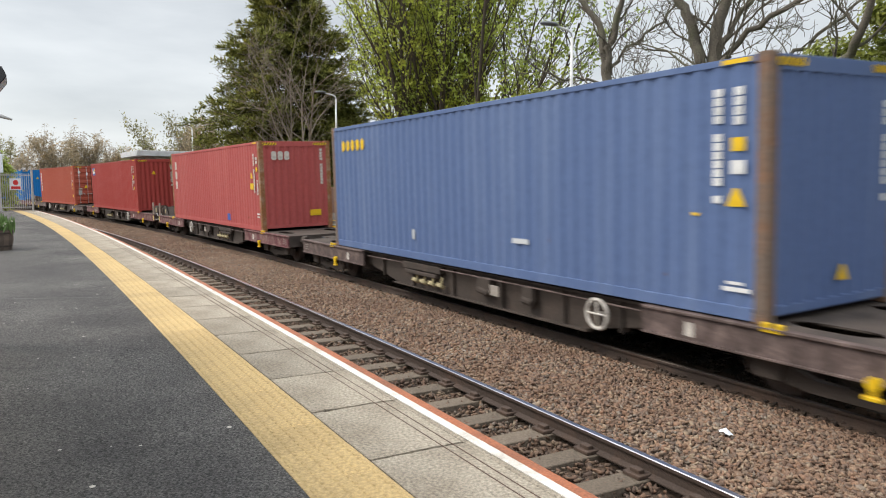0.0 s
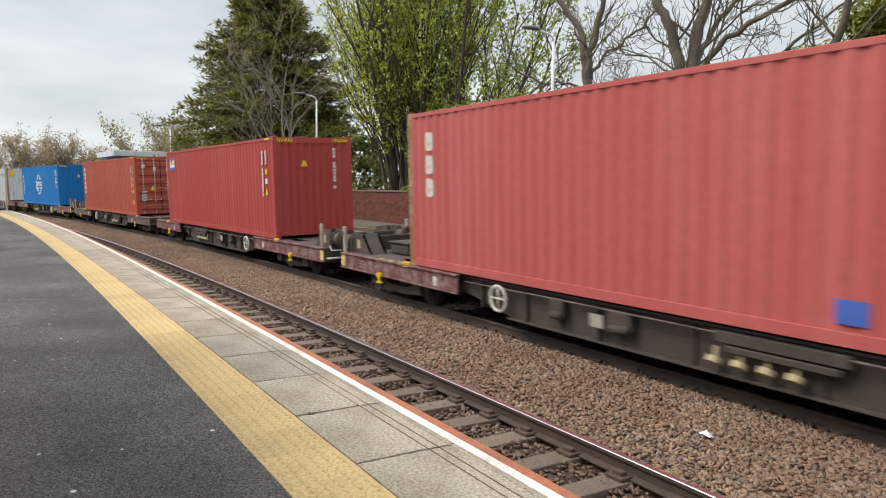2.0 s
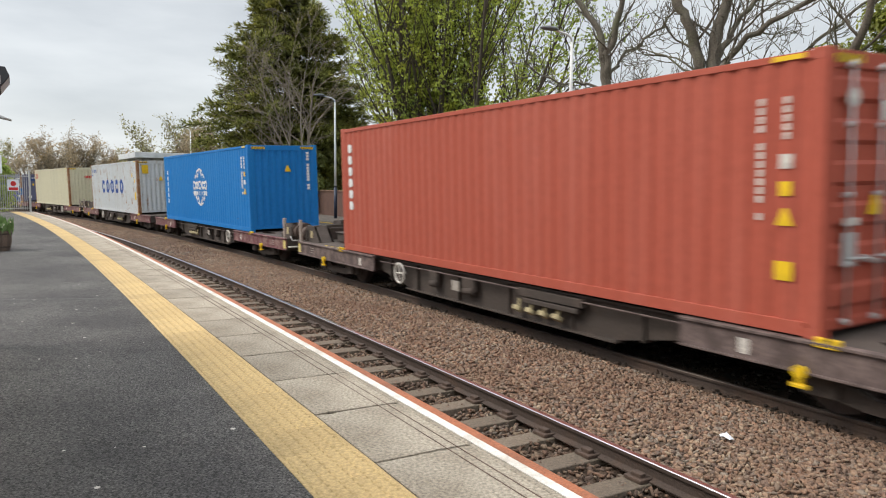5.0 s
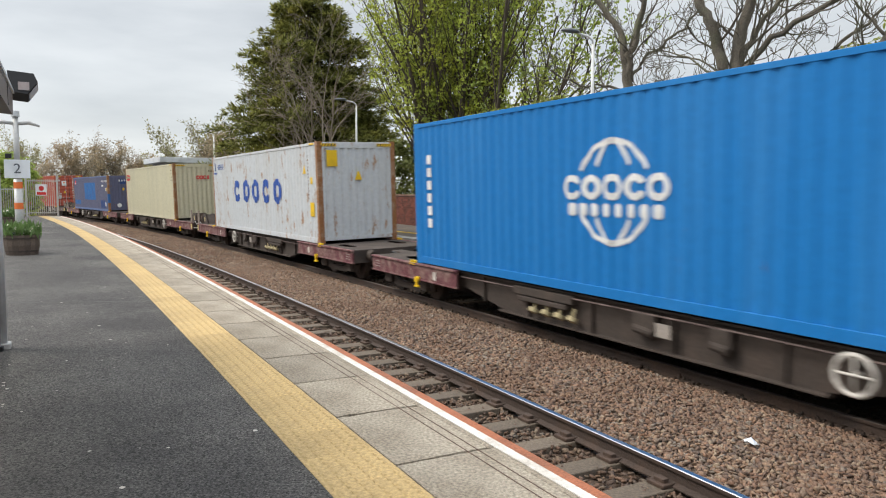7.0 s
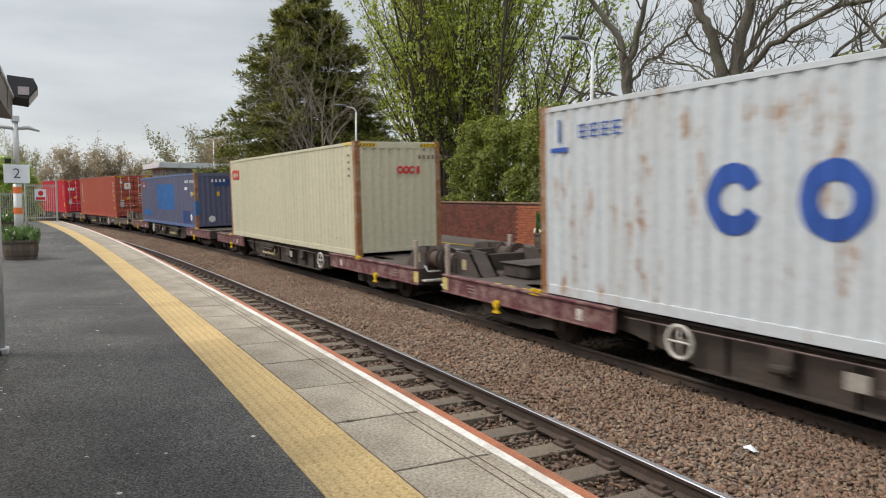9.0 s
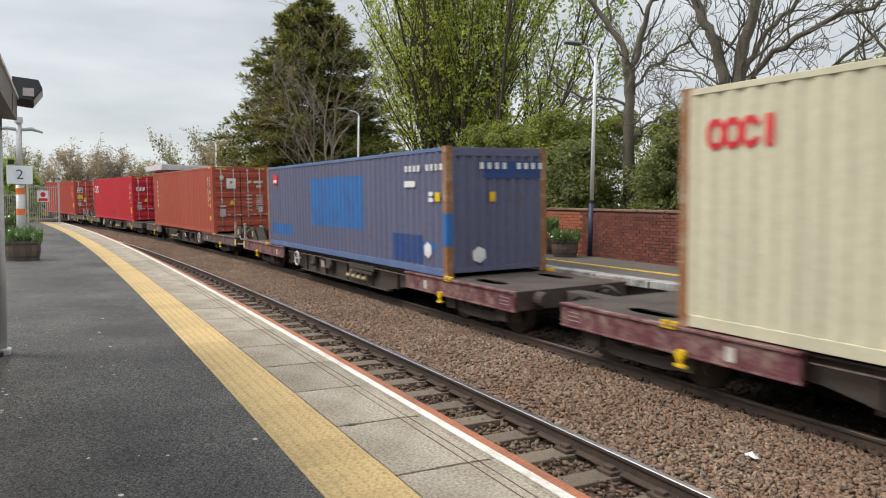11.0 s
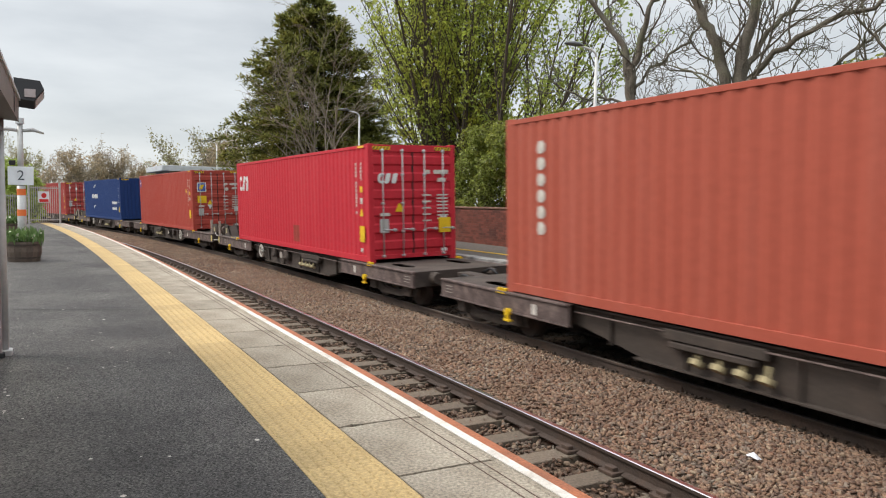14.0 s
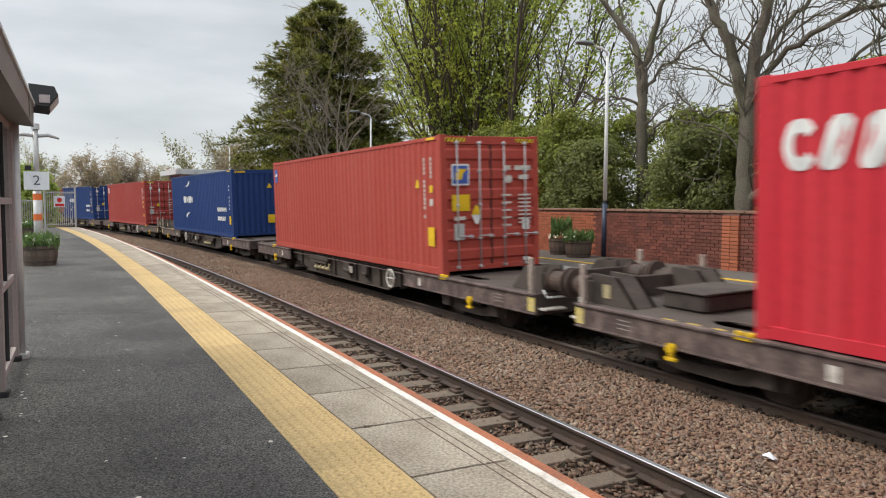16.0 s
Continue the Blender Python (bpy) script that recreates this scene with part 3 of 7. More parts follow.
def flute(x):
    """How deep the corrugation lies below the face at x along a side."""
    p = (CL - 0.30) / 43
    u = ((x + (CL - 0.30) / 2) / p) % 1.0
    return 0.028 * float(np.interp(u, [0, 0.26, 0.5, 0.76, 1.0], [0, 0, 1, 1, 0]))


def side_patch(parent, x0, x1, z0, z1, mat, label):
    """Paint that follows the corrugated side."""
    xs = np.linspace(x0, x1, int((x1 - x0) / 0.03) + 2)
    v = [(x, -CW / 2 + 0.006 + flute(x) - 0.003, z) for x in xs for z in (z0, z1)]
    return part("paint_patch", Build().add(v, [(2 * i, 2 * i + 2, 2 * i + 3, 2 * i + 1) for i in range(len(xs) - 1)]), mat, parent, label)


def hug(at, verts):
    """Flat marks on a side laid into its corrugation."""
    if abs(at.translation.y) < 1.2:
        return verts
    return [(x, y, z + 0.006 - flute(at.translation.x + x) - 0.006) for x, y, z in verts]


def sticker(parent, at, w, h, mat, name="sticker", label=""):
    me = shared(("sticker", round(w, 3), round(h, 3)), lambda: Build().box(-w / 2, w / 2, -h / 2, h / 2, 0, 0.003).mesh("sticker"))
    return part(name, me, mat, parent, label, at)


def triangle(parent, at, w, h, mat=None, label="yellow warning triangle"):
    me = shared(("tri", round(w, 3), round(h, 3)), lambda: Build().add([(-w / 2, -h / 2, 0.004), (w / 2, -h / 2, 0.004), (w * 0.12, h / 2, 0.004), (-w * 0.12, h / 2, 0.004), (-w / 2, -h / 2, 0), (w / 2, -h / 2, 0), (w * 0.12, h / 2, 0), (-w * 0.12, h / 2, 0)], [(0, 1, 2, 3), (7, 6, 5, 4), (0, 4, 5, 1), (1, 5, 6, 2), (2, 6, 7, 3), (3, 7, 4, 0)]).mesh("warning_triangle"))
    return part("warning_triangle", me, mat or YELLOW, parent, label, at)


def bars(parent, make_at, n, pitch, w, h, mat, label="column of unreadable code marks", skip=()):
    """Unreadable code marks: short bars down a column, one mesh."""
    b = Build()
    for i in range(n):
        if i in skip:
            continue
        b.box(-w / 2, w / 2, -i * pitch - h / 2, -i * pitch + h / 2, 0, 0.003)
    return tagged(part("code_mark", b, mat, parent, label, make_at), kind="stuff")


def doors(parent, paint, sign, tall=1.0):
    """Two leaves with pressed ribs, four lock rods with handles, hinges, on the end at x = sign * CL / 2."""
    turn = (Matrix.Identity(4) if sign > 0 else Matrix.Rotation(math.pi, 4, "Z")) @ Matrix.Diagonal((1, 1, tall, 1))
    x = CL / 2

    def leaf():
        b = Build()
        outline = [(x - 0.07, 0.19), (x - 0.035, 0.19)]
        for z in np.linspace(0.42, 2.50, 6):
            outline += [(x - 0.035, z - 0.13), (x + 0.002, z - 0.085), (x + 0.002, z + 0.085), (x - 0.035, z + 0.13)]
        outline += [(x - 0.035, 2.70), (x - 0.07, 2.70)]
        b.prism(outline, -0.555, 0.555)
        return b.mesh("door")

    def rod():
        b = Build()
        b.tube([(x + 0.035, 0, 0.13), (x + 0.035, 0, 2.78)], 0.016, 8)
        for z in (0.16, 0.75, 1.45, 2.15, 2.73):
            b.box(x - 0.03, x + 0.055, -0.035, 0.035, z - 0.028, z + 0.028, 0.008)
        return b.mesh("lock_rod", True)

    def handle():
        b = Build()
        b.tube([(x + 0.05, 0, 0.80), (x + 0.075, 0.10, 0.81), (x + 0.06, 0.36, 0.79)], [0.013, 0.013, 0.016], 6)
        b.box(x - 0.02, x + 0.07, 0.28, 0.33, 0.755, 0.83, 0.006)
        return b.mesh("handle", True)

    made = []
    for y in (-0.575, 0.575):
        d = part("door", shared("door", leaf), paint, parent, "ribbed steel door leaf", turn @ Matrix.Translation((0, y, 0)))
        made.append(d)
        for r in (-0.27, 0.27):
            k = part("lock_rod", shared("rod", rod), GALV, d, "galvanised lock rod", Matrix.Translation((0, r, 0)))
            part("handle", shared("handle", handle), GALV, d, "galvanised door handle", Matrix.Translation((0, r - (0.0 if r < 0 else 0.05), 0)))
    part("gasket", shared("gasket", lambda: Build().box(x - 0.05, x - 0.012, -0.018, 0.018, 0.19, 2.70).mesh("gasket")), GASKET, parent, "black rubber door gasket", turn)
    return made


def container(label, paint, lead, post=None, stripes=True, rails=None, CH=CH):
    """A forty-foot container of height CH, its underside at z = 0; lead is 'doors' or 'wall'."""
    ob = thing("shipping_container", label, "container", group="containers on the train")
    post = post or paint
    side = shared(("side", CH), lambda: corrugated(CL - 0.30, 0.16, CH - 0.09, 0.278, 0.028, -CW / 2 + 0.006).mesh("side_panel"))
    part("side_panel", side, paint, ob, "corrugated steel side")
    part("side_panel", side, paint, ob, "corrugated steel side", Matrix.Rotation(math.pi, 4, "Z"))
    br = shared("bottom", lambda: Build().box(-CL / 2 + 0.17, CL / 2 - 0.17, -CW / 2 + 0.002, -CW / 2 + 0.06, 0.02, 0.165, 0.008).mesh("bottom_rail"))
    tr = shared(("top", CH), lambda: Build().box(-CL / 2 + 0.17, CL / 2 - 0.17, -CW / 2, -CW / 2 + 0.06, CH - 0.095, CH - 0.02, 0.008).mesh("top_rail"))
    for turn in (Matrix.Identity(4), Matrix.Rotation(math.pi, 4, "Z")):
        part("bottom_rail", br, rails or paint, ob, "", turn)
        part("top_rail", tr, rails or paint, ob, "", turn)
    roof = shared(("roof", CH), lambda: Build().box(-CL / 2 + 0.1, CL / 2 - 0.1, -CW / 2 + 0.05, CW / 2 - 0.05, CH - 0.05, CH - 0.025).mesh("roof"))
    part("roof", roof, paint, ob)
    floor = shared("cfloor", lambda: Build().box(-CL / 2 + 0.1, CL / 2 - 0.1, -CW / 2 + 0.06, CW / 2 - 0.06, 0.12, 0.16).mesh("underfloor"))
    part("underfloor", floor, UNDER, ob, "dark underside")
    pm = shared(("post", CH), lambda: Build().box(-0.08, 0.08, -0.075, 0.075, 0.11, CH - 0.11, 0.012).mesh("corner_post"))
    for sx in (-1, 1):
        cm = shared(("casting", sx), lambda: casting(sx, 1).mesh("corner_casting"))
        for sy in (-1, 1):
            part("corner_post", pm, post, ob, "", Matrix.Translation((sx * (CL / 2 - 0.08), sy * (CW / 2 - 0.075), 0)))
            for z in (0, CH - 0.118):
                part("corner_casting", cm, post, ob, "", Matrix.Translation((sx * (CL / 2 - 0.089), sy * (CW / 2 - 0.081), z)))
        turn = Matrix.Identity(4) if sx > 0 else Matrix.Rotation(math.pi, 4, "Z")
        sill = shared("sill", lambda: Build().box(CL / 2 - 0.10, CL / 2 - 0.012, -CW / 2 + 0.155, CW / 2 - 0.155, 0.085, 0.190, 0.01).mesh("end_sill"))
        head = shared(("head", CH), lambda: Build().box(CL / 2 - 0.10, CL / 2 - 0.010, -CW / 2 + 0.155, CW / 2 - 0.155, CH - 0.19, CH - 0.02, 0.01).mesh("end_header"))
        part("end_sill", sill, paint, ob, "", turn)
        part("end_header", head, paint, ob, "", turn)
        if (lead == "doors") == (sx > 0):
            doors(ob, paint, sx, (CH - 0.02) / 2.876)
        else:
            em = shared(("end", CH), lambda: corrugated(CW - 0.30, 0.18, CH - 0.18, 0.235, 0.042, 0).mesh("end_panel"))
            part("end_panel", em, paint, ob, "corrugated steel end", turn @ Matrix.Translation((CL / 2 - 0.01, 0, 0)) @ Matrix.Rotation(radians(90), 4, "Z"))
    if stripes:
        # black and yellow height warning along the front header
        for k, y in enumerate((-0.86, 0.86)):
            base = sticker(ob, on_end(y, CH - 0.10, 0.0), 0.46, 0.085, YELLOW, "height_stripe", "yellow and black height warning stripe")
            b = Build()
            for i in range(5):
                x = -0.2 + i * 0.09
                b.add([(x - 0.035, -0.04, 0.005), (x + 0.0, -0.04, 0.005), (x + 0.05, 0.04, 0.005), (x + 0.015, 0.04, 0.005)], [(0, 1, 2, 3)])
            part("black_stripe", shared("hstripe", lambda: b.mesh("black_stripe")), BLACK, base)
        sticker(ob, on_side(CL / 2 - 0.42, CH - 0.058, 0.003), 0.36, 0.05, YELLOW, "height_stripe", "yellow height warning stripe")
    return ob

# ---- wagons ----
WAGON_X1, WAGON_X0 = 8.42, -9.35       # coupled-bar end and buffer end
WR = 0.37


def weld(me):
    """Joins touching corners of a mesh."""
    bm = bmesh.new()
    bm.from_mesh(me)
    bmesh.ops.remove_doubles(bm, verts=bm.verts, dist=0.001)
    bm.to_mesh(me)
    bm.free()
    return me


def wagon(sill_mat, label, boxed):
    """Low-floor container flat wagon; +x is the bar-coupled end, z = 0 the container's underside."""
    ob = thing("container_wagon", label, "freight wagon", group="wagons of the train")
    hw = 1.24

    def deck(x0, x1):
        # plate with two oval openings, made of strips round them
        b = Build()
        rx = 0.52
        hx = (x0 + 2.75) if x0 < 0 else (x1 - 1.45)
        ys = [-hw + 0.02, -0.92, -0.60, 0.60, 0.92, hw - 0.02]
        for i in range(5):
            if i in (1, 3):
                b.box(x0, hx - rx, ys[i], ys[i + 1], -0.03, -0.006)
                b.box(hx + rx, x1, ys[i], ys[i + 1], -0.03, -0.006)
                for sx in (-1, 1):
                    for sy in (0, 1):
                        yy = ys[i] if sy == 0 else ys[i + 1]
                        ym = (ys[i] + ys[i + 1]) / 2
                        b.add([(hx + sx * rx, yy, -0.006), (hx + sx * rx, ym, -0.006), (hx + sx * 0.40, yy + (ym - yy) * 0.28, -0.006), (hx + sx * 0.22, yy, -0.006)], [(0, 1, 2, 3)])
            else:
                b.box(x0, x1, ys[i], ys[i + 1], -0.03, -0.006)
        return b

    ends = ((4.35, WAGON_X1), (WAGON_X0, -4.35))
    for x0, x1 in ends:
        part("deck_plate", weld(deck(x0, x1).mesh("deck_plate")), DECK, ob, "dusty brown steel deck plate with oval openings")
        for sy in (-1, 1):
            outline = [(x0, -0.02), (x1, -0.02), (x1, -0.34), (x0 + (0.0 if x0 > 0 else 0.0), -0.34)]
            s = Build().prism(outline, sy * hw - 0.02, sy * hw + 0.02)
            s.box(x0, x1, sy * hw - 0.055, sy * hw + 0.055, -0.035, 0.0, 0.008)
            s.box(x0, x1, sy * hw - 0.045, sy * hw + 0.045, -0.352, -0.325, 0.006)
            sill = part("side_sill", s, sill_mat, ob, "dirty painted side sill")
            if True:
                # panels of white marks, tie-down hook and container spigots
                for mx, mw in ((5.25 if x0 > 0 else -5.1, 0.13), (x1 - 0.3 if x0 > 0 else x0 + 1.1, 0.26)):
                    b = Build()
                    for k in range(3 if mw > 0.2 else 1):
                        h = 0.014 if mw > 0.2 else 0.17
                        b.box(mx - mw / 2, mx + mw / 2, sy * (hw + 0.0222) - 0.0018, sy * (hw + 0.0222) + 0.0018, -0.115 - k * 0.06 - h, -0.115 - k * 0.06)
                    tagged(part("white_mark", b, PALE_DUST if mw > 0.2 else FADED_WHITE, sill, "faded white unreadable marks"), kind="stuff")
                hx = 5.95 if x0 > 0 else -7.3
                hook = Build()
                hook.tube([(hx, sy * (hw + 0.06), -0.30), (hx, sy * (hw + 0.07), -0.40), (hx, sy * (hw + 0.07), -0.46)], [0.05, 0.035, 0.035], 10)
                hook.disc((hx, sy * (hw + 0.065), -0.33), (0, 1, 0), 0.065, 0.07, 12)
                hook.box(hx - 0.085, hx + 0.085, sy * (hw + 0.07) - 0.035, sy * (hw + 0.07) + 0.035, -0.49, -0.45, 0.01)
                part("tie_hook", hook, YELLOW, ob, "bright yellow tie-down hook", smooth=False)
    for sy in (-1, 1):
        for sx in (-1, 1):
            sp = Build()
            for dx in (-0.10, 0.10):
                sp.box(sx * 6.2 + dx * 0.8 - 0.04, sx * 6.2 + dx * 0.8 + 0.04, sy * 1.245 - 0.035, sy * 1.245 + 0.035, -0.03, 0.05, 0.01)
            sp.box(sx * 6.2 - 0.13, sx * 6.2 + 0.13, sy * 1.245 - 0.05, sy * 1.245 + 0.05, -0.045, -0.005, 0.01)
            part("container_spigot", sp, YELLOW, ob, "yellow container locating block")
    # middle: deep fish-bellied girders, set in, with brake gear hung on them
    for sy in (-1, 1):
        g = Build().prism([(-4.9, -0.30), (-4.3, -0.02), (4.3, -0.02), (4.9, -0.30), (4.2, -0.36), (3.0, -0.58), (-3.0, -0.58), (-4.2, -0.36)], sy * 1.02 - 0.03, sy * 1.02 + 0.03)
        g.box(-4.4, 4.4, sy * 1.02 - 0.11, sy * 1.02 + 0.11, -0.055, -0.02, 0.008)
        g.box(-3.1, 3.1, sy * 1.02 - 0.10, sy * 1.02 + 0.10, -0.605, -0.575, 0.008)
        for x in (-2.6, -1.0, 0.6, 2.2, 3.6, -3.8):
            g.box(x - 0.015, x + 0.015, sy * 1.02 - 0.09, sy * 1.02 + 0.09, -0.50 if abs(x) > 3 else -0.57, -0.05)
        part("girder", g, UNDER, ob, "dark fish-bellied girder caked in brake dust")
    for x in (-3.0, -1.0, 1.0, 3.0):
        part("cross_bearer", Build().box(x - 0.07, x + 0.07, -1.0, 1.0, -0.45, -0.08, 0.01), UNDER, ob)
    for y, q, wx in ((-1.13, -1, -3.22), (1.13, 1, -3.43)):
        w = Build()
        w.torus((wx, y + q * 0.06, -0.28), (0, 1, 0), 0.205, 0.026, 28, 8)
        for a in (0.5, 0.5 + math.pi / 2):
            w.box(wx - 0.012, wx + 0.012, y + q * 0.06 - 0.012, y + q * 0.06 + 0.012, -0.28 - 0.2, -0.28 + 0.2) if a < 1 else w.box(wx - 0.2, wx + 0.2, y + q * 0.06 - 0.012, y + q * 0.06 + 0.012, -0.292, -0.268)
        w.tube([(wx, y + q * 0.08, -0.28), (wx, q * 1.0, -0.28)], 0.025, 8)
        part("handwheel", w, FADED_WHITE, ob, "off-white hand brake wheel", smooth=True)
        v = Build()
        v.box(0.95, 2.5, y - 0.06, y + 0.06, -0.20, -0.07, 0.012)
        v.box(1.1, 2.4, y - 0.07, y + 0.07, -0.30, -0.22, 0.02)
        part("brake_cabinet", v, UNDER, ob, "grimy brake equipment box")
        for k, x in enumerate((0.95, 1.28, 1.61, 1.94)):
            t = Build().disc((x, y + q * 0.05, -0.42), (0, -q * 0.6, 1), 0.085, 0.07, 12)
            t.tube([(x, y + q * 0.03, -0.38), (x, y, -0.26)], 0.025, 6)
            part("drain_cup", t, CREAM_DUST, ob, "cream dusty drain cup")
        for x0, w0 in ((-0.75, 0.42), (-1.95, 0.30)):
            b = Build().box(x0, x0 + w0, y - 0.06, y + 0.06, -0.34, -0.10, 0.02)
            b.disc((x0 + w0 / 2, y + q * 0.02, -0.33), (1, 0, 0.1), 0.07, w0 * 0.8, 12)
            part("valve_box", b, UNDER, ob, "dusty valve box")
        b = Build().box(-1.05, -0.80, y + q * 0.075, y + q * 0.085, -0.36, -0.18)
        part("data_plate", b, PALE_DUST, ob, "small pale data plate")
        part("air_pipe", Build().tube([(-4.2, q * 1.16, -0.12), (-2.0, q * 1.17, -0.10), (0.4, q * 1.17, -0.10), (4.3, q * 1.16, -0.12)], 0.014, 6), GREY_SILL, ob, "thin brake pipe")
    part("air_tank", Build().tube([(2.2, 0.3, -0.33), (3.4, 0.3, -0.33)], 0.18, 14), UNDER, ob, "air reservoir", smooth=True)
    part("centre_sill", Build().box(-9.2, 8.3, -0.22, 0.22, -0.36, -0.05, 0.02), UNDER, ob, "centre beam")
    # bogies
    made = []
    for bx in (-6.95, 6.95):
        g = Build()
        for sy in (-1, 1):
            g.prism([(bx - 1.25, -0.40), (bx - 0.9, -0.32), (bx - 0.4, -0.52), (bx + 0.4, -0.52), (bx + 0.9, -0.32), (bx + 1.25, -0.40), (bx + 1.2, -0.55), (bx + 0.45, -0.66), (bx - 0.45, -0.66), (bx - 1.2, -0.55)], sy * 1.0 - 0.05, sy * 1.0 + 0.05)
            for ax in (-0.9, 0.9):
                g.box(bx + ax - 0.17, bx + ax + 0.17, sy * 1.04 - 0.10, sy * 1.04 + 0.10, -0.60, -0.36, 0.03)
                for d in (-0.25, 0.25):
                    g.tube([(bx + ax + d, sy * 1.0, -0.60), (bx + ax + d, sy * 1.0, -0.36)], 0.06, 8)
        g.box(bx - 0.2, bx + 0.2, -0.95, 0.95, -0.58, -0.36, 0.02)
        bogie = part("bogie", g, UNDER, ob, "dark bogie frame with axle boxes and springs")

        def wheelset():
            b = Build()
            b.disc((0, 0, 0), (0, 1, 0), 0.08, 1.9, 10)
            for sy in (-1, 1):
                b.disc((0, sy * 0.755, 0), (0, 1, 0), WR - 0.005, 0.12, 28)
                b.disc((0, sy * 0.69, 0), (0, 1, 0), WR + 0.022, 0.025, 28)
                b.disc((0, sy * 0.82, 0), (0, 1, 0), WR * 0.80, 0.012, 24)
                for k in range(4):
                    t = k * math.pi / 2
                    b.box(math.cos(t) * 0.16 - 0.03, math.cos(t) * 0.16 + 0.03, sy * 0.82 - 0.02, sy * 0.82 + 0.02, math.sin(t) * 0.16 - 0.03, math.sin(t) * 0.16 + 0.03)
            return b.mesh("wheelset")
        for ax in (-0.9, 0.9):
            ws = part("wheelset", shared("wheelset", wheelset), WHEEL_STEEL, bogie, "dull steel wheels on their axle", Matrix.Translation((bx + ax, 0, -0.825 + WR)))
            made.append(ws)
    # buffer end: headstock, knees, buffers, coupling hook
    x = WAGON_X0
    h = Build().box(x - 0.02, x + 0.16, -1.22, 1.22, -0.36, 0.0, 0.01)
    h.box(x + 0.02, x + 0.12, -1.05, 1.05, 0.0, 0.33, 0.02)
    part("headstock", h, UNDER, ob, "raised dark dusty headstock")
    for sy in (-1, 1):
        k = Build().prism([(x + 0.08, 0.0), (x + 1.02, 0.0), (x + 0.62, 0.42), (x + 0.08, 0.44)], sy * 0.98 - 0.03, sy * 0.98 + 0.03)
        k.prism([(x + 0.08, 0.0), (x + 1.02, 0.0), (x + 0.62, 0.42), (x + 0.08, 0.44)], sy * 0.62 - 0.03, sy * 0.62 + 0.03)
        k.add([(x + 1.02, sy * 0.59, 0.0), (x + 1.02, sy * 1.01, 0.0), (x + 0.62, sy * 1.01, 0.42), (x + 0.62, sy * 0.59, 0.42)], [(0, 1, 2, 3)])
        part("knee_bracket", k, DECK, ob, "sloping steel knee bracket")
        bf = Build().tube([(x - 0.02, sy * 0.87, 0.205), (x - 0.36, sy * 0.87, 0.205)], 0.165, 18)
        bf.tube([(x - 0.02, sy * 0.87, 0.215), (x - 0.06, sy * 0.87, 0.215)], 0.20, 16)
        bf.tube([(x - 0.34, sy * 0.87, 0.215), (x - 0.60, sy * 0.87, 0.215)], 0.095, 14)
        bf.tube([(x - 0.60, sy * 0.87, 0.215), (x - 0.645, sy * 0.87, 0.215)], 0.25, 22)
        part("buffer", bf, BUFFER, ob, "rusty greasy round buffer")
        part("end_stanchion", Build().box(x + 0.10, x + 0.19, sy * 1.22 - 0.04, sy * 1.22 + 0.04, -0.05, 0.60, 0.02), STANCHION, ob, "pale upright end post")
    f = Build().box(x + 1.00, x + 1.85, -0.50, 0.62, 0.0, 0.25, 0.05)
    f.box(x + 0.96, x + 1.89, -0.54, 0.66, 0.25, 0.275, 0.012)
    for k in range(4):
        part("deck_mark", Build().box(x + 1.75 + 0.42 * k, x + 1.95 + 0.42 * k, -hw + 0.06, -hw + 0.13, -0.007, -0.003), DECK_YELLOW, ob, "worn yellow dash on the deck edge")
    for sy in (-1, 1):
        part("pale_plate", Build().box(x + 0.36, x + 0.52, sy * 1.014, sy * 1.022, 0.10, 0.30, 0.002), CREAM_DUST, ob, "pale square plate on the knee")
    if boxed:
        part("deck_box", f, DECK, ob, "raised steel box on the deck")
    for sy in (-1, 1):
        part("grab_rail", Build().tube([(x - 0.05, sy * 1.12, 0.06), (x - 0.12, sy * 1.10, -0.06), (x - 0.15, sy * 0.55, -0.06), (x - 0.05, sy * 0.48, 0.02)], 0.018, 8), WHITE, ob, "white bent grab rail", smooth=True)
        part("step", Build().box(x - 0.2, x - 0.022, min(sy * 1.2, sy * 0.75), max(sy * 1.2, sy * 0.75), -0.27, -0.235, 0.008), FADED_WHITE, ob, "pale shunter's step")
        y0, y1 = sorted((sy * (hw + 0.0215), sy * (hw + 0.026)))
        part("corner_mark", Build().box(x + 0.005, x + 0.20, y0, y1, -0.30, -0.06), CHALK, ob, "worn yellow corner mark")
    part("draw_hook", Build().tube([(x - 0.02, 0, 0.0), (x - 0.3, 0, 0.02), (x - 0.42, 0, -0.05)], [0.06, 0.05, 0.04], 8), UNDER, ob, "coupling hook")
    part("brake_hose", Build().tube([(x - 0.02, 0.3, -0.05), (x - 0.25, 0.3, -0.12), (x - 0.45, 0.28, -0.02)], 0.028, 8), BLACK, ob, "black brake hose", smooth=True)
    # bar end: drawbar and end plate
    xb = WAGON_X1
    part("end_plate", Build().box(xb - 0.06, xb, -1.21, 1.21, -0.34, -0.03, 0.006), DECK, ob, "plain steel end plate")
    part("drawbar", Build().box(xb, xb + 0.67, -0.16, 0.16, -0.27, -0.07, 0.02), DECK, ob, "drawbar between the wagons")
    part("hose", Build().tube([(xb, 0.55, -0.12), (xb + 0.25, 0.55, -0.02), (xb + 0.5, 0.5, -0.03), (xb + 0.67, 0.5, -0.12)], 0.03, 8), BLACK, ob, "looped brake hose", smooth=True)
    for q in (-0.75, 0.75):
        part("side_bearer", Build().tube([(xb, q, -0.16), (xb + 0.22, q, -0.16)], [0.14, 0.12], 14), UNDER, ob, "round side bearer")
    return ob

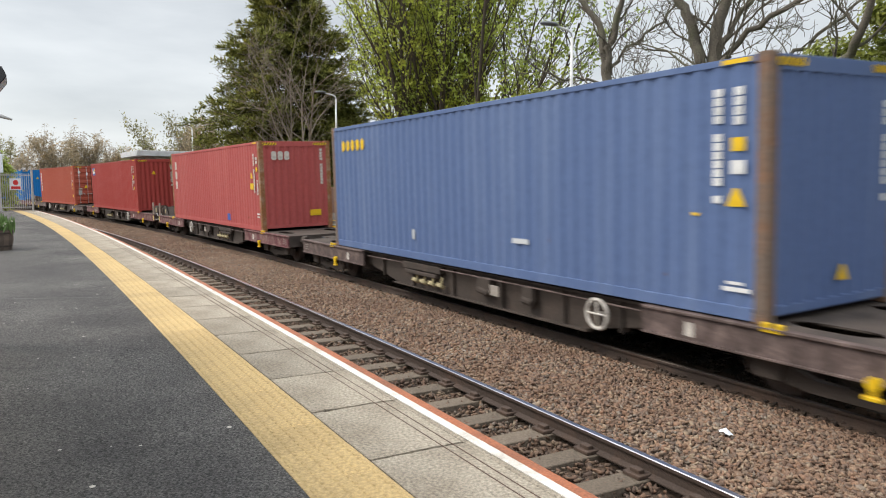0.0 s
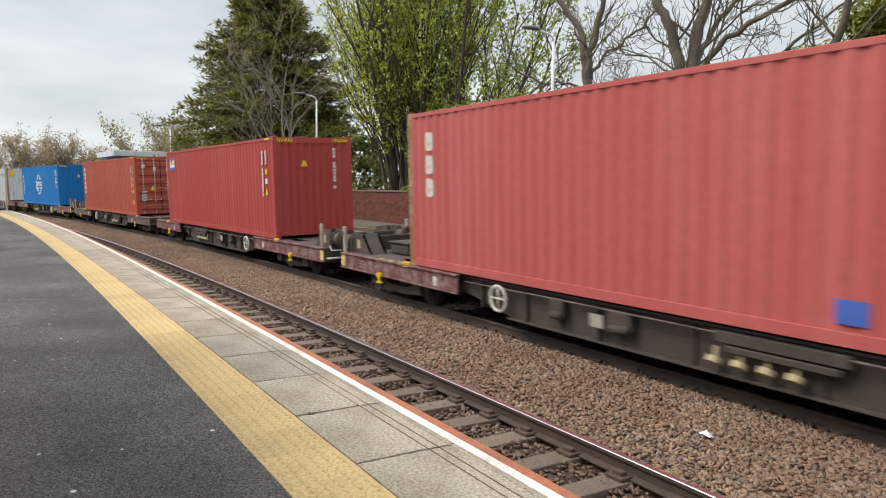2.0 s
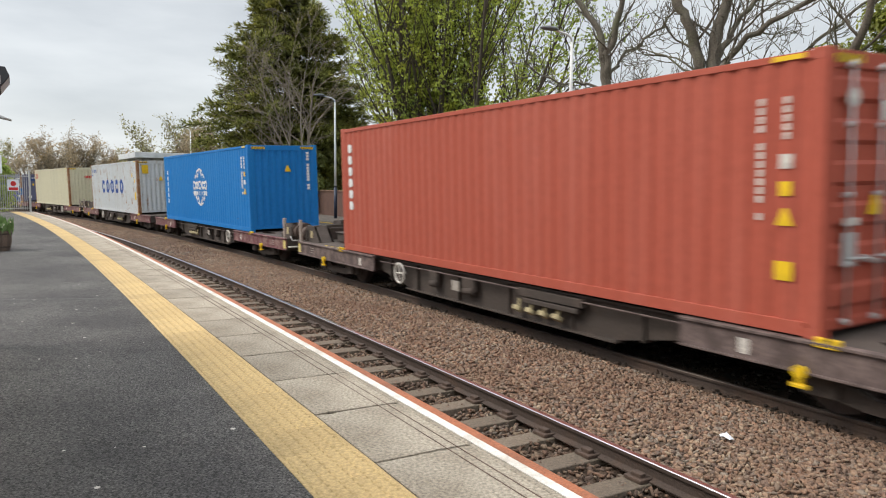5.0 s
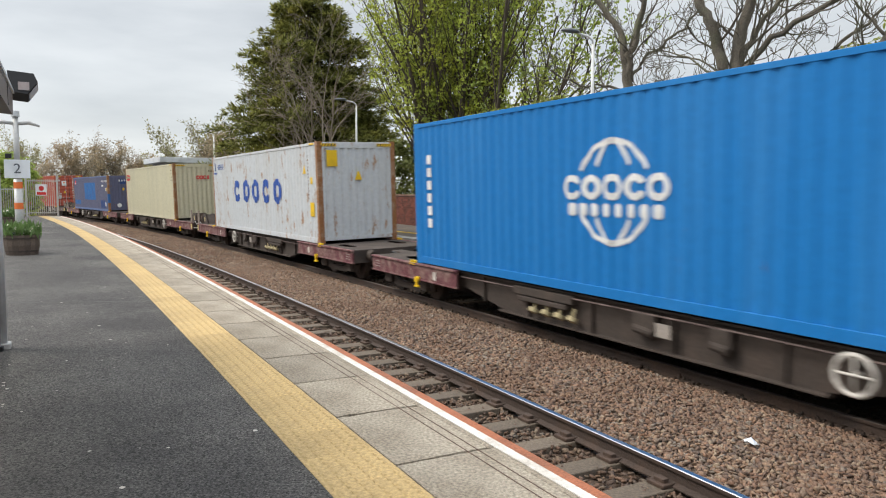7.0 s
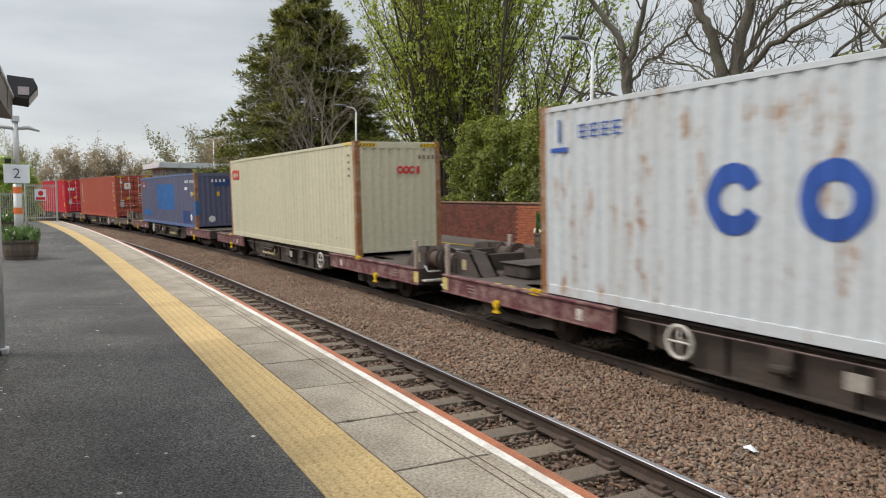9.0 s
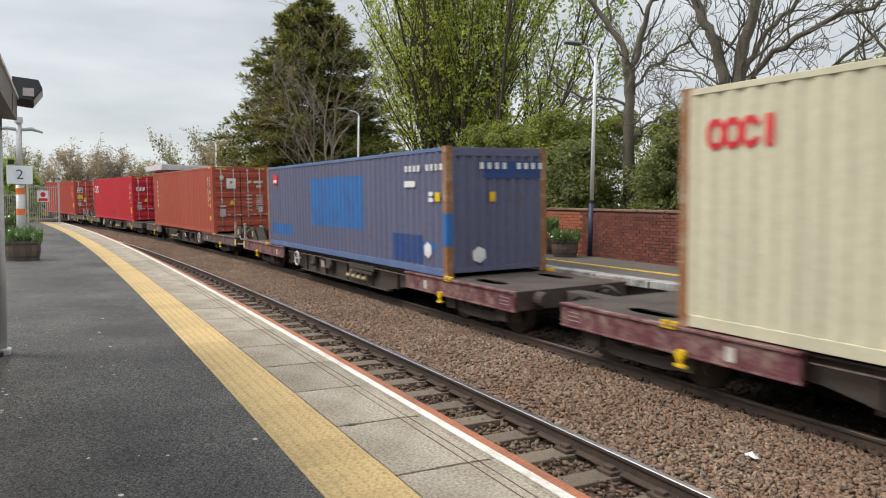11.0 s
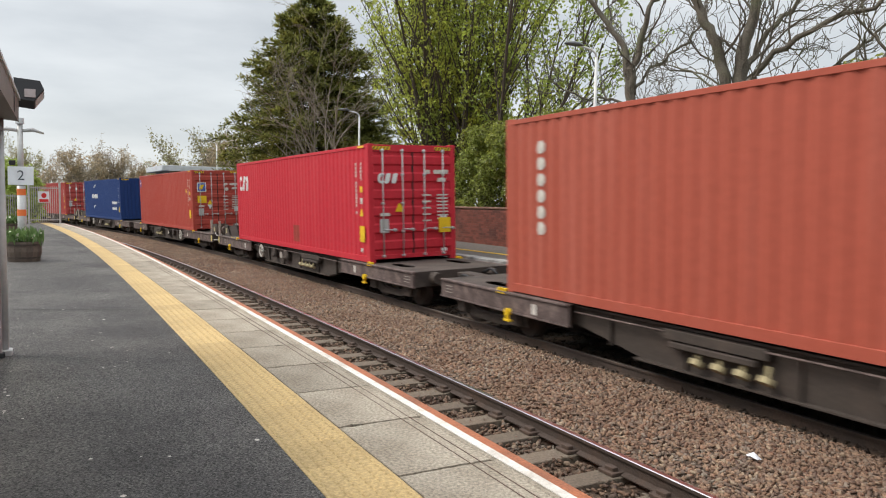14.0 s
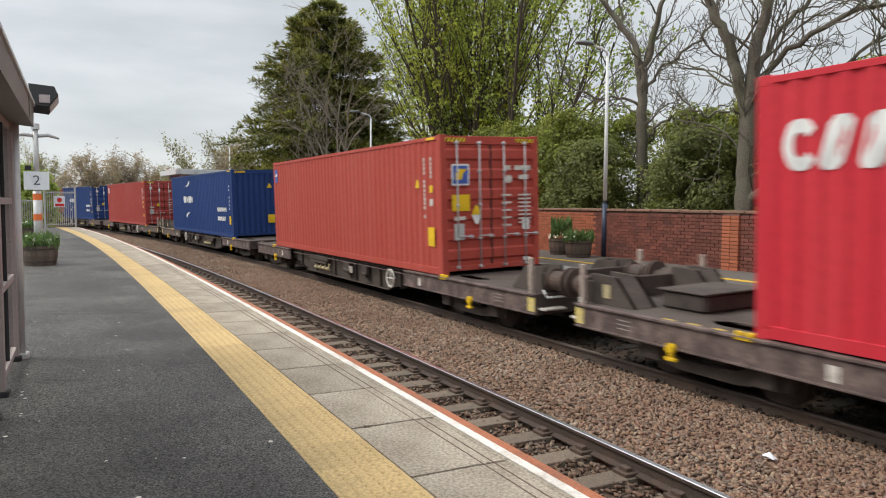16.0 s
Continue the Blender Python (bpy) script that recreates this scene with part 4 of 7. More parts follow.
# ---- the train, in running order ----
P_BLUE = panel_paint("slate_blue_container_paint", (0.105, 0.155, 0.295), 0.3, (0.15, 0.205, 0.345))
P_RED = panel_paint("faded_red_container_paint", (0.42, 0.095, 0.088), 0.5, (0.47, 0.135, 0.12))
P_MAROON = panel_paint("maroon_container_paint", (0.36, 0.058, 0.050), 0.14, (0.40, 0.088, 0.080))
P_BRICK = panel_paint("clean_red_container_paint", (0.40, 0.068, 0.050), 0.10, (0.43, 0.092, 0.072))
P_ORANGE = panel_paint("brick_red_container_paint", (0.385, 0.088, 0.056), 0.14, (0.42, 0.115, 0.08))
P_SKY = panel_paint("bright_blue_container_paint", (0.012, 0.165, 0.455), 0.3, (0.03, 0.195, 0.48))
P_WHITE = panel_paint("pale_grey_container_paint", (0.55, 0.575, 0.59), 1.3, (0.50, 0.50, 0.485), True, (0.34, 0.19, 0.095), 0.5)
P_CREAM = panel_paint("cream_container_paint", (0.58, 0.54, 0.39), 0.22, (0.50, 0.47, 0.35))
P_NAVY = panel_paint("dull_navy_container_paint", (0.118, 0.122, 0.19), 0.95, (0.14, 0.145, 0.22))
P_SCARLET = panel_paint("scarlet_container_paint", (0.52, 0.030, 0.045), 0.06, (0.55, 0.05, 0.06))
P_DEEP = panel_paint("deep_blue_container_paint", (0.018, 0.045, 0.16), 0.08, (0.022, 0.055, 0.18))
PATCH_BLUE = material("repainted_blue_patch", (0.03, 0.14, 0.38), 0.6, var=0.15, scale=2, bump=0.05, second=(0.04, 0.10, 0.26), amount=0.5, sscale=1.5)
PATCH_DARK = material("dark_blue_patch", (0.025, 0.06, 0.20), 0.6, var=0.15, scale=2, bump=0.05, second=(0.05, 0.07, 0.15), amount=0.5, sscale=1.5)
LOGO_BLUE = material("logo_blue", (0.03, 0.09, 0.36), 0.6, var=0.1, bump=0.0)
LOGO_RED = material("logo_red", (0.65, 0.03, 0.04), 0.6, var=0.08, bump=0.0)

SPACING = (18.2, 19.87)
SPEED_ROWS = ((-30.0, -353.0), (-2.0, -33.9), (0.0, -11.0), (1.0, 0.67), (1.5, 6.38), (2.5, 17.5), (3.0, 23.07), (3.5, 28.87), (5.2, 48.15), (6.5, 63.02), (7.0, 68.5), (8.0, 80.08), (8.5, 85.68), (9.0, 91.12), (10.7, 110.4), (12.5, 130.95), (13.0, 136.85), (14.5, 153.62), (15.0, 159.65), (16.0, 171.0), (18.0, 193.9), (40.0, 446.0))


def travel(t):
    """How far the leading container has gone along the line at t seconds."""
    ts, xs = zip(*SPEED_ROWS)
    i = max(1, min(len(ts) - 3, next(k for k in range(len(ts)) if ts[k + 1] >= t)))
    h = ts[i + 1] - ts[i]
    m0, m1 = (xs[i + 1] - xs[i - 1]) / (ts[i + 1] - ts[i - 1]), (xs[i + 2] - xs[i]) / (ts[i + 2] - ts[i])
    u = (t - ts[i]) / h
    return (2 * u ** 3 - 3 * u * u + 1) * xs[i] + (u ** 3 - 2 * u * u + u) * h * m0 + (3 * u * u - 2 * u ** 3) * xs[i + 1] + (u ** 3 - u * u) * h * m1


def rectangle_emblem(parent, at, w, h, ground_mat, shape_mat, shape):
    base = sticker(parent, at, w, h, ground_mat, "emblem", "square company emblem")
    part("emblem_shape", Build().add([(x * w, y * h, 0.006) for x, y in shape] , [tuple(range(len(shape)))]), shape_mat, base)
    return base


def ring(parent, at, w, h, stroke, mat, gap=0.0):
    """A plain oval ring, open by gap radians on its right."""
    n, m, b = 64, 7, Build()
    ts = [gap / 2 + (2 * math.pi - gap) * i / n for i in range(n + 1)]
    v = [((w / 2 - stroke * q / m) * math.cos(t), (h / 2 - stroke * q / m) * math.sin(t), 0.003) for q in range(m + 1) for t in ts]
    b.add(hug(at, v), [(q * (n + 1) + i, q * (n + 1) + i + 1, (q + 1) * (n + 1) + i + 1, (q + 1) * (n + 1) + i) for q in range(m) for i in range(n)])
    return part("logo_shape", b, mat, parent, "plain oval logo shape", at)


def blocks(parent, at, n, w, h, pitch, mat, down=False, lean=0.0):
    """A row or column of plain rounded logo blocks, each its own part."""
    c, k = min(w, h) * 0.25, 14
    for i in range(n):
        d = (i - (n - 1) / 2) * pitch
        here = at @ Matrix.Translation((0, -d, 0) if down else (d, 0, 0))
        v = []
        for j in range(k + 1):
            x = -w / 2 + w * j / k
            y = h / 2 - max(0.0, c - (w / 2 - abs(x)))
            v += [(x - lean * y, -y, 0.003), (x + lean * y, y, 0.003)]
        part("logo_shape", Build().add(hug(here, v), [(2 * j, 2 * j + 2, 2 * j + 3, 2 * j + 1) for j in range(k)]), mat, parent, "plain logo block", here)


def usual_marks(ob, x=CL / 2, code=WHITE, end_code=True, tri_side=True):
    """Code columns, yellow plates and warning triangles found on most boxes."""
    bars(ob, on_side(x - 0.78, 2.36), 13, 0.115, 0.085, 0.085, code, skip=(4, 11))
    bars(ob, on_side(x - 0.46, 2.36), 5, 0.10, 0.08, 0.075, code)


def globe(parent, at, r, mat):
    """Ring and bowed meridians, as one flat emblem with a band left free for the words."""
    b = Build()

    def arc(cx, cy, rx, ry, t0, t1, w):
        n = 48
        pts = [(cx + rx * math.cos(t0 + (t1 - t0) * i / n), cy + ry * math.sin(t0 + (t1 - t0) * i / n)) for i in range(n + 1)]
        v = [(x * (1 + w / r), y * (1 + w / r), 0.003) for x, y in pts] + [(x * (1 - w / r), y * (1 - w / r), 0.003) for x, y in pts]
        b.add(hug(at, v), [(i, i + 1, n + 2 + i, n + 1 + i) for i in range(n)])
    for sgn in (1, -1):
        t0, t1 = (0.45, math.pi - 0.45) if sgn > 0 else (math.pi + 0.45, 2 * math.pi - 0.45)
        arc(0, 0, r, r * 0.98, t0, t1, 0.035)
        arc(0, 0, r * 0.52, r * 0.98, t0 + 0.1, t1 - 0.1, 0.045)
    return part("globe_emblem", b, mat, parent, "round globe emblem", at)


def make_containers():
    C = []
    X = CL / 2
    # slate blue
    c = container("slate blue corrugated container with grey-brown corner posts", P_BLUE, "wall", DULL_POST)
    blocks(c, on_side(-X + 1.25, 2.42), 5, 0.22, 0.26, 0.275, YELLOW)
    bars(c, on_side(X - 0.65, 2.52), 13, 0.098, 0.11, 0.085, WHITE, skip=(4, 11))
    bars(c, on_side(X - 0.38, 2.52), 4, 0.105, 0.11, 0.09, WHITE)
    sticker(c, on_side(X - 0.38, 1.95), 0.17, 0.15, YELLOW)
    sticker(c, on_side(X - 0.38, 1.70), 0.18, 0.15, WHITE)
    triangle(c, on_side(X - 0.40, 1.37), 0.25, 0.20)
    sticker(c, on_side(X - 0.40, 0.42), 0.22, 0.035, WHITE)
    sticker(c, on_side(X - 0.38, 0.35), 0.36, 0.05, WHITE)
    sticker(c, on_side(X - 0.95, 1.17), 0.10, 0.035, YELLOW)
    sticker(c, on_side(-1.9, 0.52), 0.09, 0.20, LIGHT_GREY)
    sticker(c, on_side(1.7, 0.62), 0.42, 0.08, LIGHT_GREY, "scuff", "pale scuffed patch")
    bars(c, on_end(0.92, 2.40), 12, 0.10, 0.10, 0.085, WHITE, skip=(3, 10))
    triangle(c, on_end(0.12, 0.47), 0.22, 0.18)
    C.append(c)
    # faded red
    c = container("faded red container with tan corner posts", P_RED, "wall", RUSTY_POST)
    blocks(c, on_end(-0.52, 2.42), 3, 0.17, 0.28, 0.215, FADED_WHITE)
    bars(c, on_end(0.88, 2.60), 13, 0.098, 0.09, 0.08, FADED_WHITE, skip=(4, 12))
    sticker(c, on_end(0.62, 0.54), 0.38, 0.20, YELLOW)
    blocks(c, on_side(-X + 0.78, 1.92), 3, 0.24, 0.34, 0.42, FADED_WHITE, True)
    bars(c, on_side(X - 0.56, 2.46), 13, 0.098, 0.10, 0.085, FADED_WHITE, skip=(4,))
    bars(c, on_side(X - 0.30, 2.34), 2, 0.11, 0.15, 0.09, FADED_WHITE)
    sticker(c, on_side(X - 0.30, 2.0), 0.14, 0.14, YELLOW)
    bars(c, on_side(X - 0.27, 1.62), 5, 0.10, 0.10, 0.08, FADED_WHITE)
    triangle(c, on_side(X - 0.82, 1.80), 0.22, 0.18)
    sticker(c, on_side(X - 0.82, 1.45), 0.34, 0.20, YELLOW)
    sticker(c, on_side(X - 3.58, 0.36), 0.32, 0.24, BLUE_PRINT)
    sticker(c, on_side(X - 0.30, 0.56), 0.26, 0.05, WHITE)
    sticker(c, on_side(X - 0.30, 0.46), 0.26, 0.05, FADED_WHITE)
    C.append(c)
    # maroon with small blue and yellow emblem
    c = container("maroon red container with a small blue and yellow emblem", P_MAROON, "wall")
    rectangle_emblem(c, on_side(-X + 0.90, 2.36), 0.80, 0.48, BLUE_PRINT, YELLOW, [(-0.2, 0.05), (0.45, 0.05), (0.45, 0.42), (0.1, 0.30)])
    sticker(c, on_side(-X + 0.90, 2.30, 0.008), 0.70, 0.12, WHITE, "emblem_bar")
    sticker(c, on_side(-X + 0.62, 2.36, 0.008), 0.10, 0.34, WHITE, "emblem_bar")
    bars(c, on_side(X - 0.87, 2.48), 13, 0.101, 0.10, 0.09, FADED_WHITE, skip=(4,))
    bars(c, on_side(X - 0.58, 2.48), 4, 0.10, 0.10, 0.09, FADED_WHITE)
    sticker(c, on_side(X - 0.58, 1.92), 0.15, 0.15, YELLOW)
    sticker(c, on_side(X - 0.58, 1.65), 0.16, 0.15, WHITE)
    triangle(c, on_side(X - 0.58, 1.34), 0.21, 0.18)
    triangle(c, on_end(-0.30, 2.14), 0.22, 0.18)
    bars(c, on_end(0.64, 2.54), 12, 0.10, 0.09, 0.085, FADED_WHITE, skip=(3, 10))
    C.append(c)
    # brick red, doors leading
    c = container("brick red container with its doors at the leading end", P_ORANGE, "doors")
    blocks(c, on_side(-X + 0.5, 1.75), 6, 0.15, 0.20, 0.265, WHITE, True)
    door_marks(c, plate=False)
    C.append(c)
    # bright blue
    c = container("bright blue container with a large white globe emblem", P_SKY, "wall")
    globe(c, on_side(-0.02, 1.50), 0.72, WHITE)
    for i in range(5):
        ring(c, on_side(-0.02 + (i - 2) * 0.435, 1.57, 0.006), 0.40, 0.36, 0.095, WHITE, 0.9 if i in (0, 3) else 0.0)
    blocks(c, on_side(-0.02, 1.25, 0.006), 8, 0.15, 0.19, 0.245, WHITE)
    bars(c, on_side(-X + 0.66, 2.14), 6, 0.255, 0.17, 0.18, WHITE, "column of white characters")
    bars(c, on_side(X - 0.68, 2.48), 13, 0.098, 0.10, 0.085, WHITE, skip=(4, 11))
    bars(c, on_side(X - 0.41, 2.48), 4, 0.105, 0.10, 0.085, WHITE)
    sticker(c, on_side(X - 0.41, 1.94), 0.15, 0.15, YELLOW)
    sticker(c, on_side(X - 0.41, 1.67), 0.16, 0.15, WHITE)
    triangle(c, on_side(X - 0.42, 1.36), 0.22, 0.19)
    triangle(c, on_end(0.14, 2.10), 0.22, 0.20)
    bars(c, on_end(0.87, 2.62), 13, 0.10, 0.09, 0.085, WHITE, skip=(3, 10))
    C.append(c)
    # pale grey
    c = container("pale grey container with blue letters and rust blooms", P_WHITE, "wall", RUSTY_POST)
    for i in range(5):
        ring(c, on_side(-X + 3.69 + i * 1.205, 1.50), 0.80, 0.82, 0.22, LOGO_BLUE, 0.95 if i in (0, 3) else 0.0)
    bars(c, on_side(-X + 0.5, 2.5), 1, 0.1, 0.05, 0.34, LOGO_BLUE, "small blue emblem")
    sticker(c, on_side(-X + 0.5, 2.22), 0.42, 0.07, LOGO_BLUE, "emblem_bar")
    for i in range(4):
        b = Build()
        for q in ((-0.09, 0.09, 0.07, 0.09), (-0.09, 0.09, -0.02, 0.0), (-0.09, 0.09, -0.10, -0.08), (-0.01, 0.01, -0.1, 0.1), (-0.09, -0.07, -0.1, 0.09)):
            b.box(q[0], q[1], q[2], q[3], 0, 0.003)
        part("character", b, LOGO_BLUE, c, "blue character mark", on_side(-X + 1.05 + 0.24 * i, 2.47))
    bars(c, on_side(X - 0.75, 2.5), 13, 0.10, 0.05, 0.06, DULL_POST)
    triangle(c, on_side(X - 1.05, 2.12), 0.24, 0.22)
    sticker(c, on_side(X - 1.05, 2.12, 0.003), 0.02, 0.02, BLACK)
    sticker(c, on_side(X - 0.5, 1.80), 0.15, 0.20, YELLOW)
    sticker(c, on_side(X - 0.5, 0.98), 0.32, 0.40, YELLOW)
    sticker(c, on_end(-0.78, 2.42), 0.32, 0.46, YELLOW)
    triangle(c, on_end(0.02, 1.92), 0.22, 0.24)
    C.append(c)
    # cream
    c = container("cream container with small red lettering and rust-streaked posts", P_CREAM, "wall", RUSTY_POST)
    for i in range(3):
        ring(c, on_end(0.03 + i * 0.17, 2.17), 0.19, 0.20, 0.05, LOGO_RED, 0.9 if i == 2 else 0.0)
    blocks(c, on_end(0.55, 2.17), 1, 0.09, 0.20, 0.1, LOGO_RED)
    for i in range(3):
        ring(c, on_side(-X + 0.55 + i * 0.24, 2.32), 0.26, 0.36, 0.075, LOGO_RED, 0.9 if i == 2 else 0.0)
    blocks(c, on_side(-X + 1.28, 2.32), 1, 0.12, 0.36, 0.1, LOGO_RED)
    bars(c, on_side(X - 0.40, 2.55), 4, 0.17, 0.10, 0.06, DULL_POST)
    bars(c, on_end(0.6, 2.5) @ Matrix.Rotation(radians(90), 4, "Z"), 7, 0.13, 0.10, 0.06, DULL_POST, "row of unreadable code marks")
    C.append(c)
    # dull navy with repainted patches
    c = container("dull navy container with bright blue repainted patches", P_NAVY, "wall", RUSTY_POST, stripes=False, rails=P_BLUE, CH=2.591)
    side_patch(c, -1.75, 1.95, 0.80, 2.12, PATCH_BLUE, "bright blue repainted patch")
    side_patch(c, -X + 0.45, -X + 2.5, 0.40, 0.74, PATCH_BLUE, "bright blue repainted patch")
    side_patch(c, X - 2.5, X - 1.0, 0.20, 0.80, PATCH_DARK, "dark blue repainted patch")
    side_patch(c, X - 0.99, X - 0.5, 0.48, 0.68, PATCH_BLUE, "bright blue repainted patch")
    sticker(c, on_end(0.40, 2.13, -0.012), 1.5, 0.34, PATCH_DARK, "paint_patch", "dark blue repainted band")
    part("paint_patch", Build().box(-0.083, 0.083, -0.0785, 0.0785, 0.62, 1.28, 0.012), PATCH_BLUE, c, "blue repainted length of the corner post", Matrix.Translation((X - 0.08, -CW / 2 + 0.075, 0)))
    sticker(c, on_end(-0.15, 1.59), 0.13, 0.20, YELLOW)
    sticker(c, on_side(X - 0.35, 1.60), 0.20, 0.18, YELLOW)
    sticker(c, on_side(-X + 0.95, 2.16), 0.46, 0.32, LOGO_RED, "emblem", "red company emblem")
    sticker(c, on_side(-X + 0.95, 2.10, 0.008), 0.34, 0.09, WHITE, "emblem_bar")
    bars(c, on_side(X - 0.2, 2.19) @ Matrix.Rotation(radians(-90), 4, "Z"), 9, 0.19, 0.13, 0.10, WHITE, "row of unreadable code marks", skip=(4,))
    bars(c, on_end(-0.40, 2.21, 0.016) @ Matrix.Rotation(radians(90), 4, "Z"), 9, 0.18, 0.13, 0.09, WHITE, "row of unreadable code marks", skip=(4,))
    sticker(c, on_side(X - 1.56, 1.87), 0.50, 0.13, WHITE)
    sticker(c, on_side(X - 0.63, 1.66), 0.18, 0.09, WHITE)
    sticker(c, on_side(X - 0.63, 1.54), 0.18, 0.09, WHITE)
    b = Build().disc((0, 0, 0.002), (0, 0, 1), 0.17, 0.004, 6)
    part("animal_emblem", b, WHITE, c, "round white emblem", on_side(X - 0.78, 0.51))
    part("animal_emblem", Build().disc((0, 0, 0.002), (0, 0, 1), 0.17, 0.004, 6), WHITE, c, "round white emblem", on_end(-0.48, 0.43))
    C.append(c)
    # red, doors leading
    c = container("brick red container with a white door plate", P_ORANGE, "doors")
    blocks(c, on_side(-X + 0.98, 1.75), 6, 0.22, 0.20, 0.255, FADED_WHITE, True)
    door_marks(c, plate=True)
    C.append(c)
    # scarlet, doors leading
    c = container("scarlet container with white lettering and yellow plates", P_SCARLET, "doors")
    ring(c, on_side(-X + 0.55, 2.12), 0.44, 0.54, 0.14, WHITE, 1.2)
    blocks(c, on_side(-X + 1.16, 2.12), 2, 0.27, 0.54, 0.42, WHITE, False, 0.25)
    ring(c, on_end(-0.88, 2.06, 0.03), 0.20, 0.25, 0.065, WHITE, 1.2)
    blocks(c, on_end(-0.62, 2.06, 0.03), 2, 0.13, 0.25, 0.19, WHITE, False, 0.25)
    door_marks(c, plate=False, yellow=True)
    sticker(c, on_side(X - 0.40, 0.70), 0.28, 0.40, YELLOW)
    sticker(c, on_side(X - 0.45, 0.30), 0.12, 0.10, FADED_WHITE)
    side_patch(c, 0.40, 0.92, 0.26, 0.76, material("worn_red_patch", (0.33, 0.05, 0.035), 0.8, bump=0.05), "worn brown patch")
    C.append(c)
    # red with blue, yellow and white emblem
    c = container("red container with a blue and yellow flag emblem", P_BRICK, "doors")
    rectangle_emblem(c, on_end(-0.77, 2.08, 0.03), 0.42, 0.44, WHITE, BLUE_PRINT, [(-0.42, -0.42), (0.42, -0.42), (0.42, 0.42), (-0.42, 0.42)])
    part("emblem_shape", Build().add([(-0.12, -0.1, 0.012), (0.02, -0.1, 0.012), (0.06, 0.02, 0.012), (0.16, 0.12, 0.012), (-0.04, 0.12, 0.012), (-0.12, 0.03, 0.012)], [(0, 1, 2, 3, 4, 5)]), YELLOW, c, "yellow flag shape", on_end(-0.77, 2.08, 0.03))
    door_marks(c, plate=False, yellow=False, big=True)
    sticker(c, on_side(X - 0.45, 0.80), 0.28, 0.40, YELLOW)
    rectangle_emblem(c, on_side(-X + 0.35, 2.42), 0.30, 0.44, BLUE_PRINT, WHITE, [(-0.4, -0.1), (0.4, 0.0), (0.4, 0.2), (-0.4, 0.1)])
    C.append(c)
    # deep blue
    c = container("deep blue container with white lettering and swooshes", P_DEEP, "wall")
    shipping_marks(c)
    sticker(c, on_end(0.45, 0.78), 0.30, 0.36, YELLOW)
    sticker(c, on_side(X - 0.4, 0.75), 0.24, 0.36, YELLOW)
    triangle(c, on_end(0.4, 2.2), 0.22, 0.18)
    C.append(c)
    # red
    c = container("dark red container with doors at the leading end", P_MAROON, "doors")
    sticker(c, on_side(-X + 0.55, 2.40), 0.42, 0.40, WHITE, "emblem", "small white emblem")
    door_marks(c, plate=False)
    C.append(c)
    # deep blue, doors leading
    c = container("deep blue container, doors leading, with white swooshes", P_DEEP, "doors")
    shipping_marks(c)
    door_marks(c, plate=False)
    C.append(c)
    for paint, name in ((P_RED, "faded red container at the tail of the train"), (P_ORANGE, "brick red container at the tail of the train")):
        c = container(name, paint, "wall")
        usual_marks(c)
        C.append(c)
    return C


def shipping_marks(c):
    X = CL / 2
    blocks(c, on_side(-X + 3.9, 1.66), 6, 0.27, 0.34, 0.36, WHITE)
    for z, w in ((2.35, 1), (0.98, -1)):
        n = 8
        v = [(w * (-0.45 + 0.9 * i / n), w * 0.28 * (i / n) ** 2, 0.003) for i in range(n + 1)] + [(w * (-0.45 + 0.9 * i / n), w * (0.28 * (i / n) ** 2 - 0.16 * (i / n)), 0.003) for i in range(n + 1)]
        part("swoosh", Build().add(v, [(i, i + 1, n + 2 + i, n + 1 + i) for i in range(n)]), WHITE, c, "white curved swoosh", on_side(-X + 3.9, z))
    for z, n in ((1.20, 9), (0.80, 8)):
        b = Build()
        for i in range(n):
            b.box(i * 0.17, i * 0.17 + 0.12, -0.09, 0.09, 0, 0.003)
        part("slogan_marks", b, WHITE, c, "row of unreadable white marks", on_side(X - 2.45, z))
    bars(c, on_side(X - 0.45, 2.2), 7, 0.16, 0.07, 0.09, WHITE, skip=(2,))


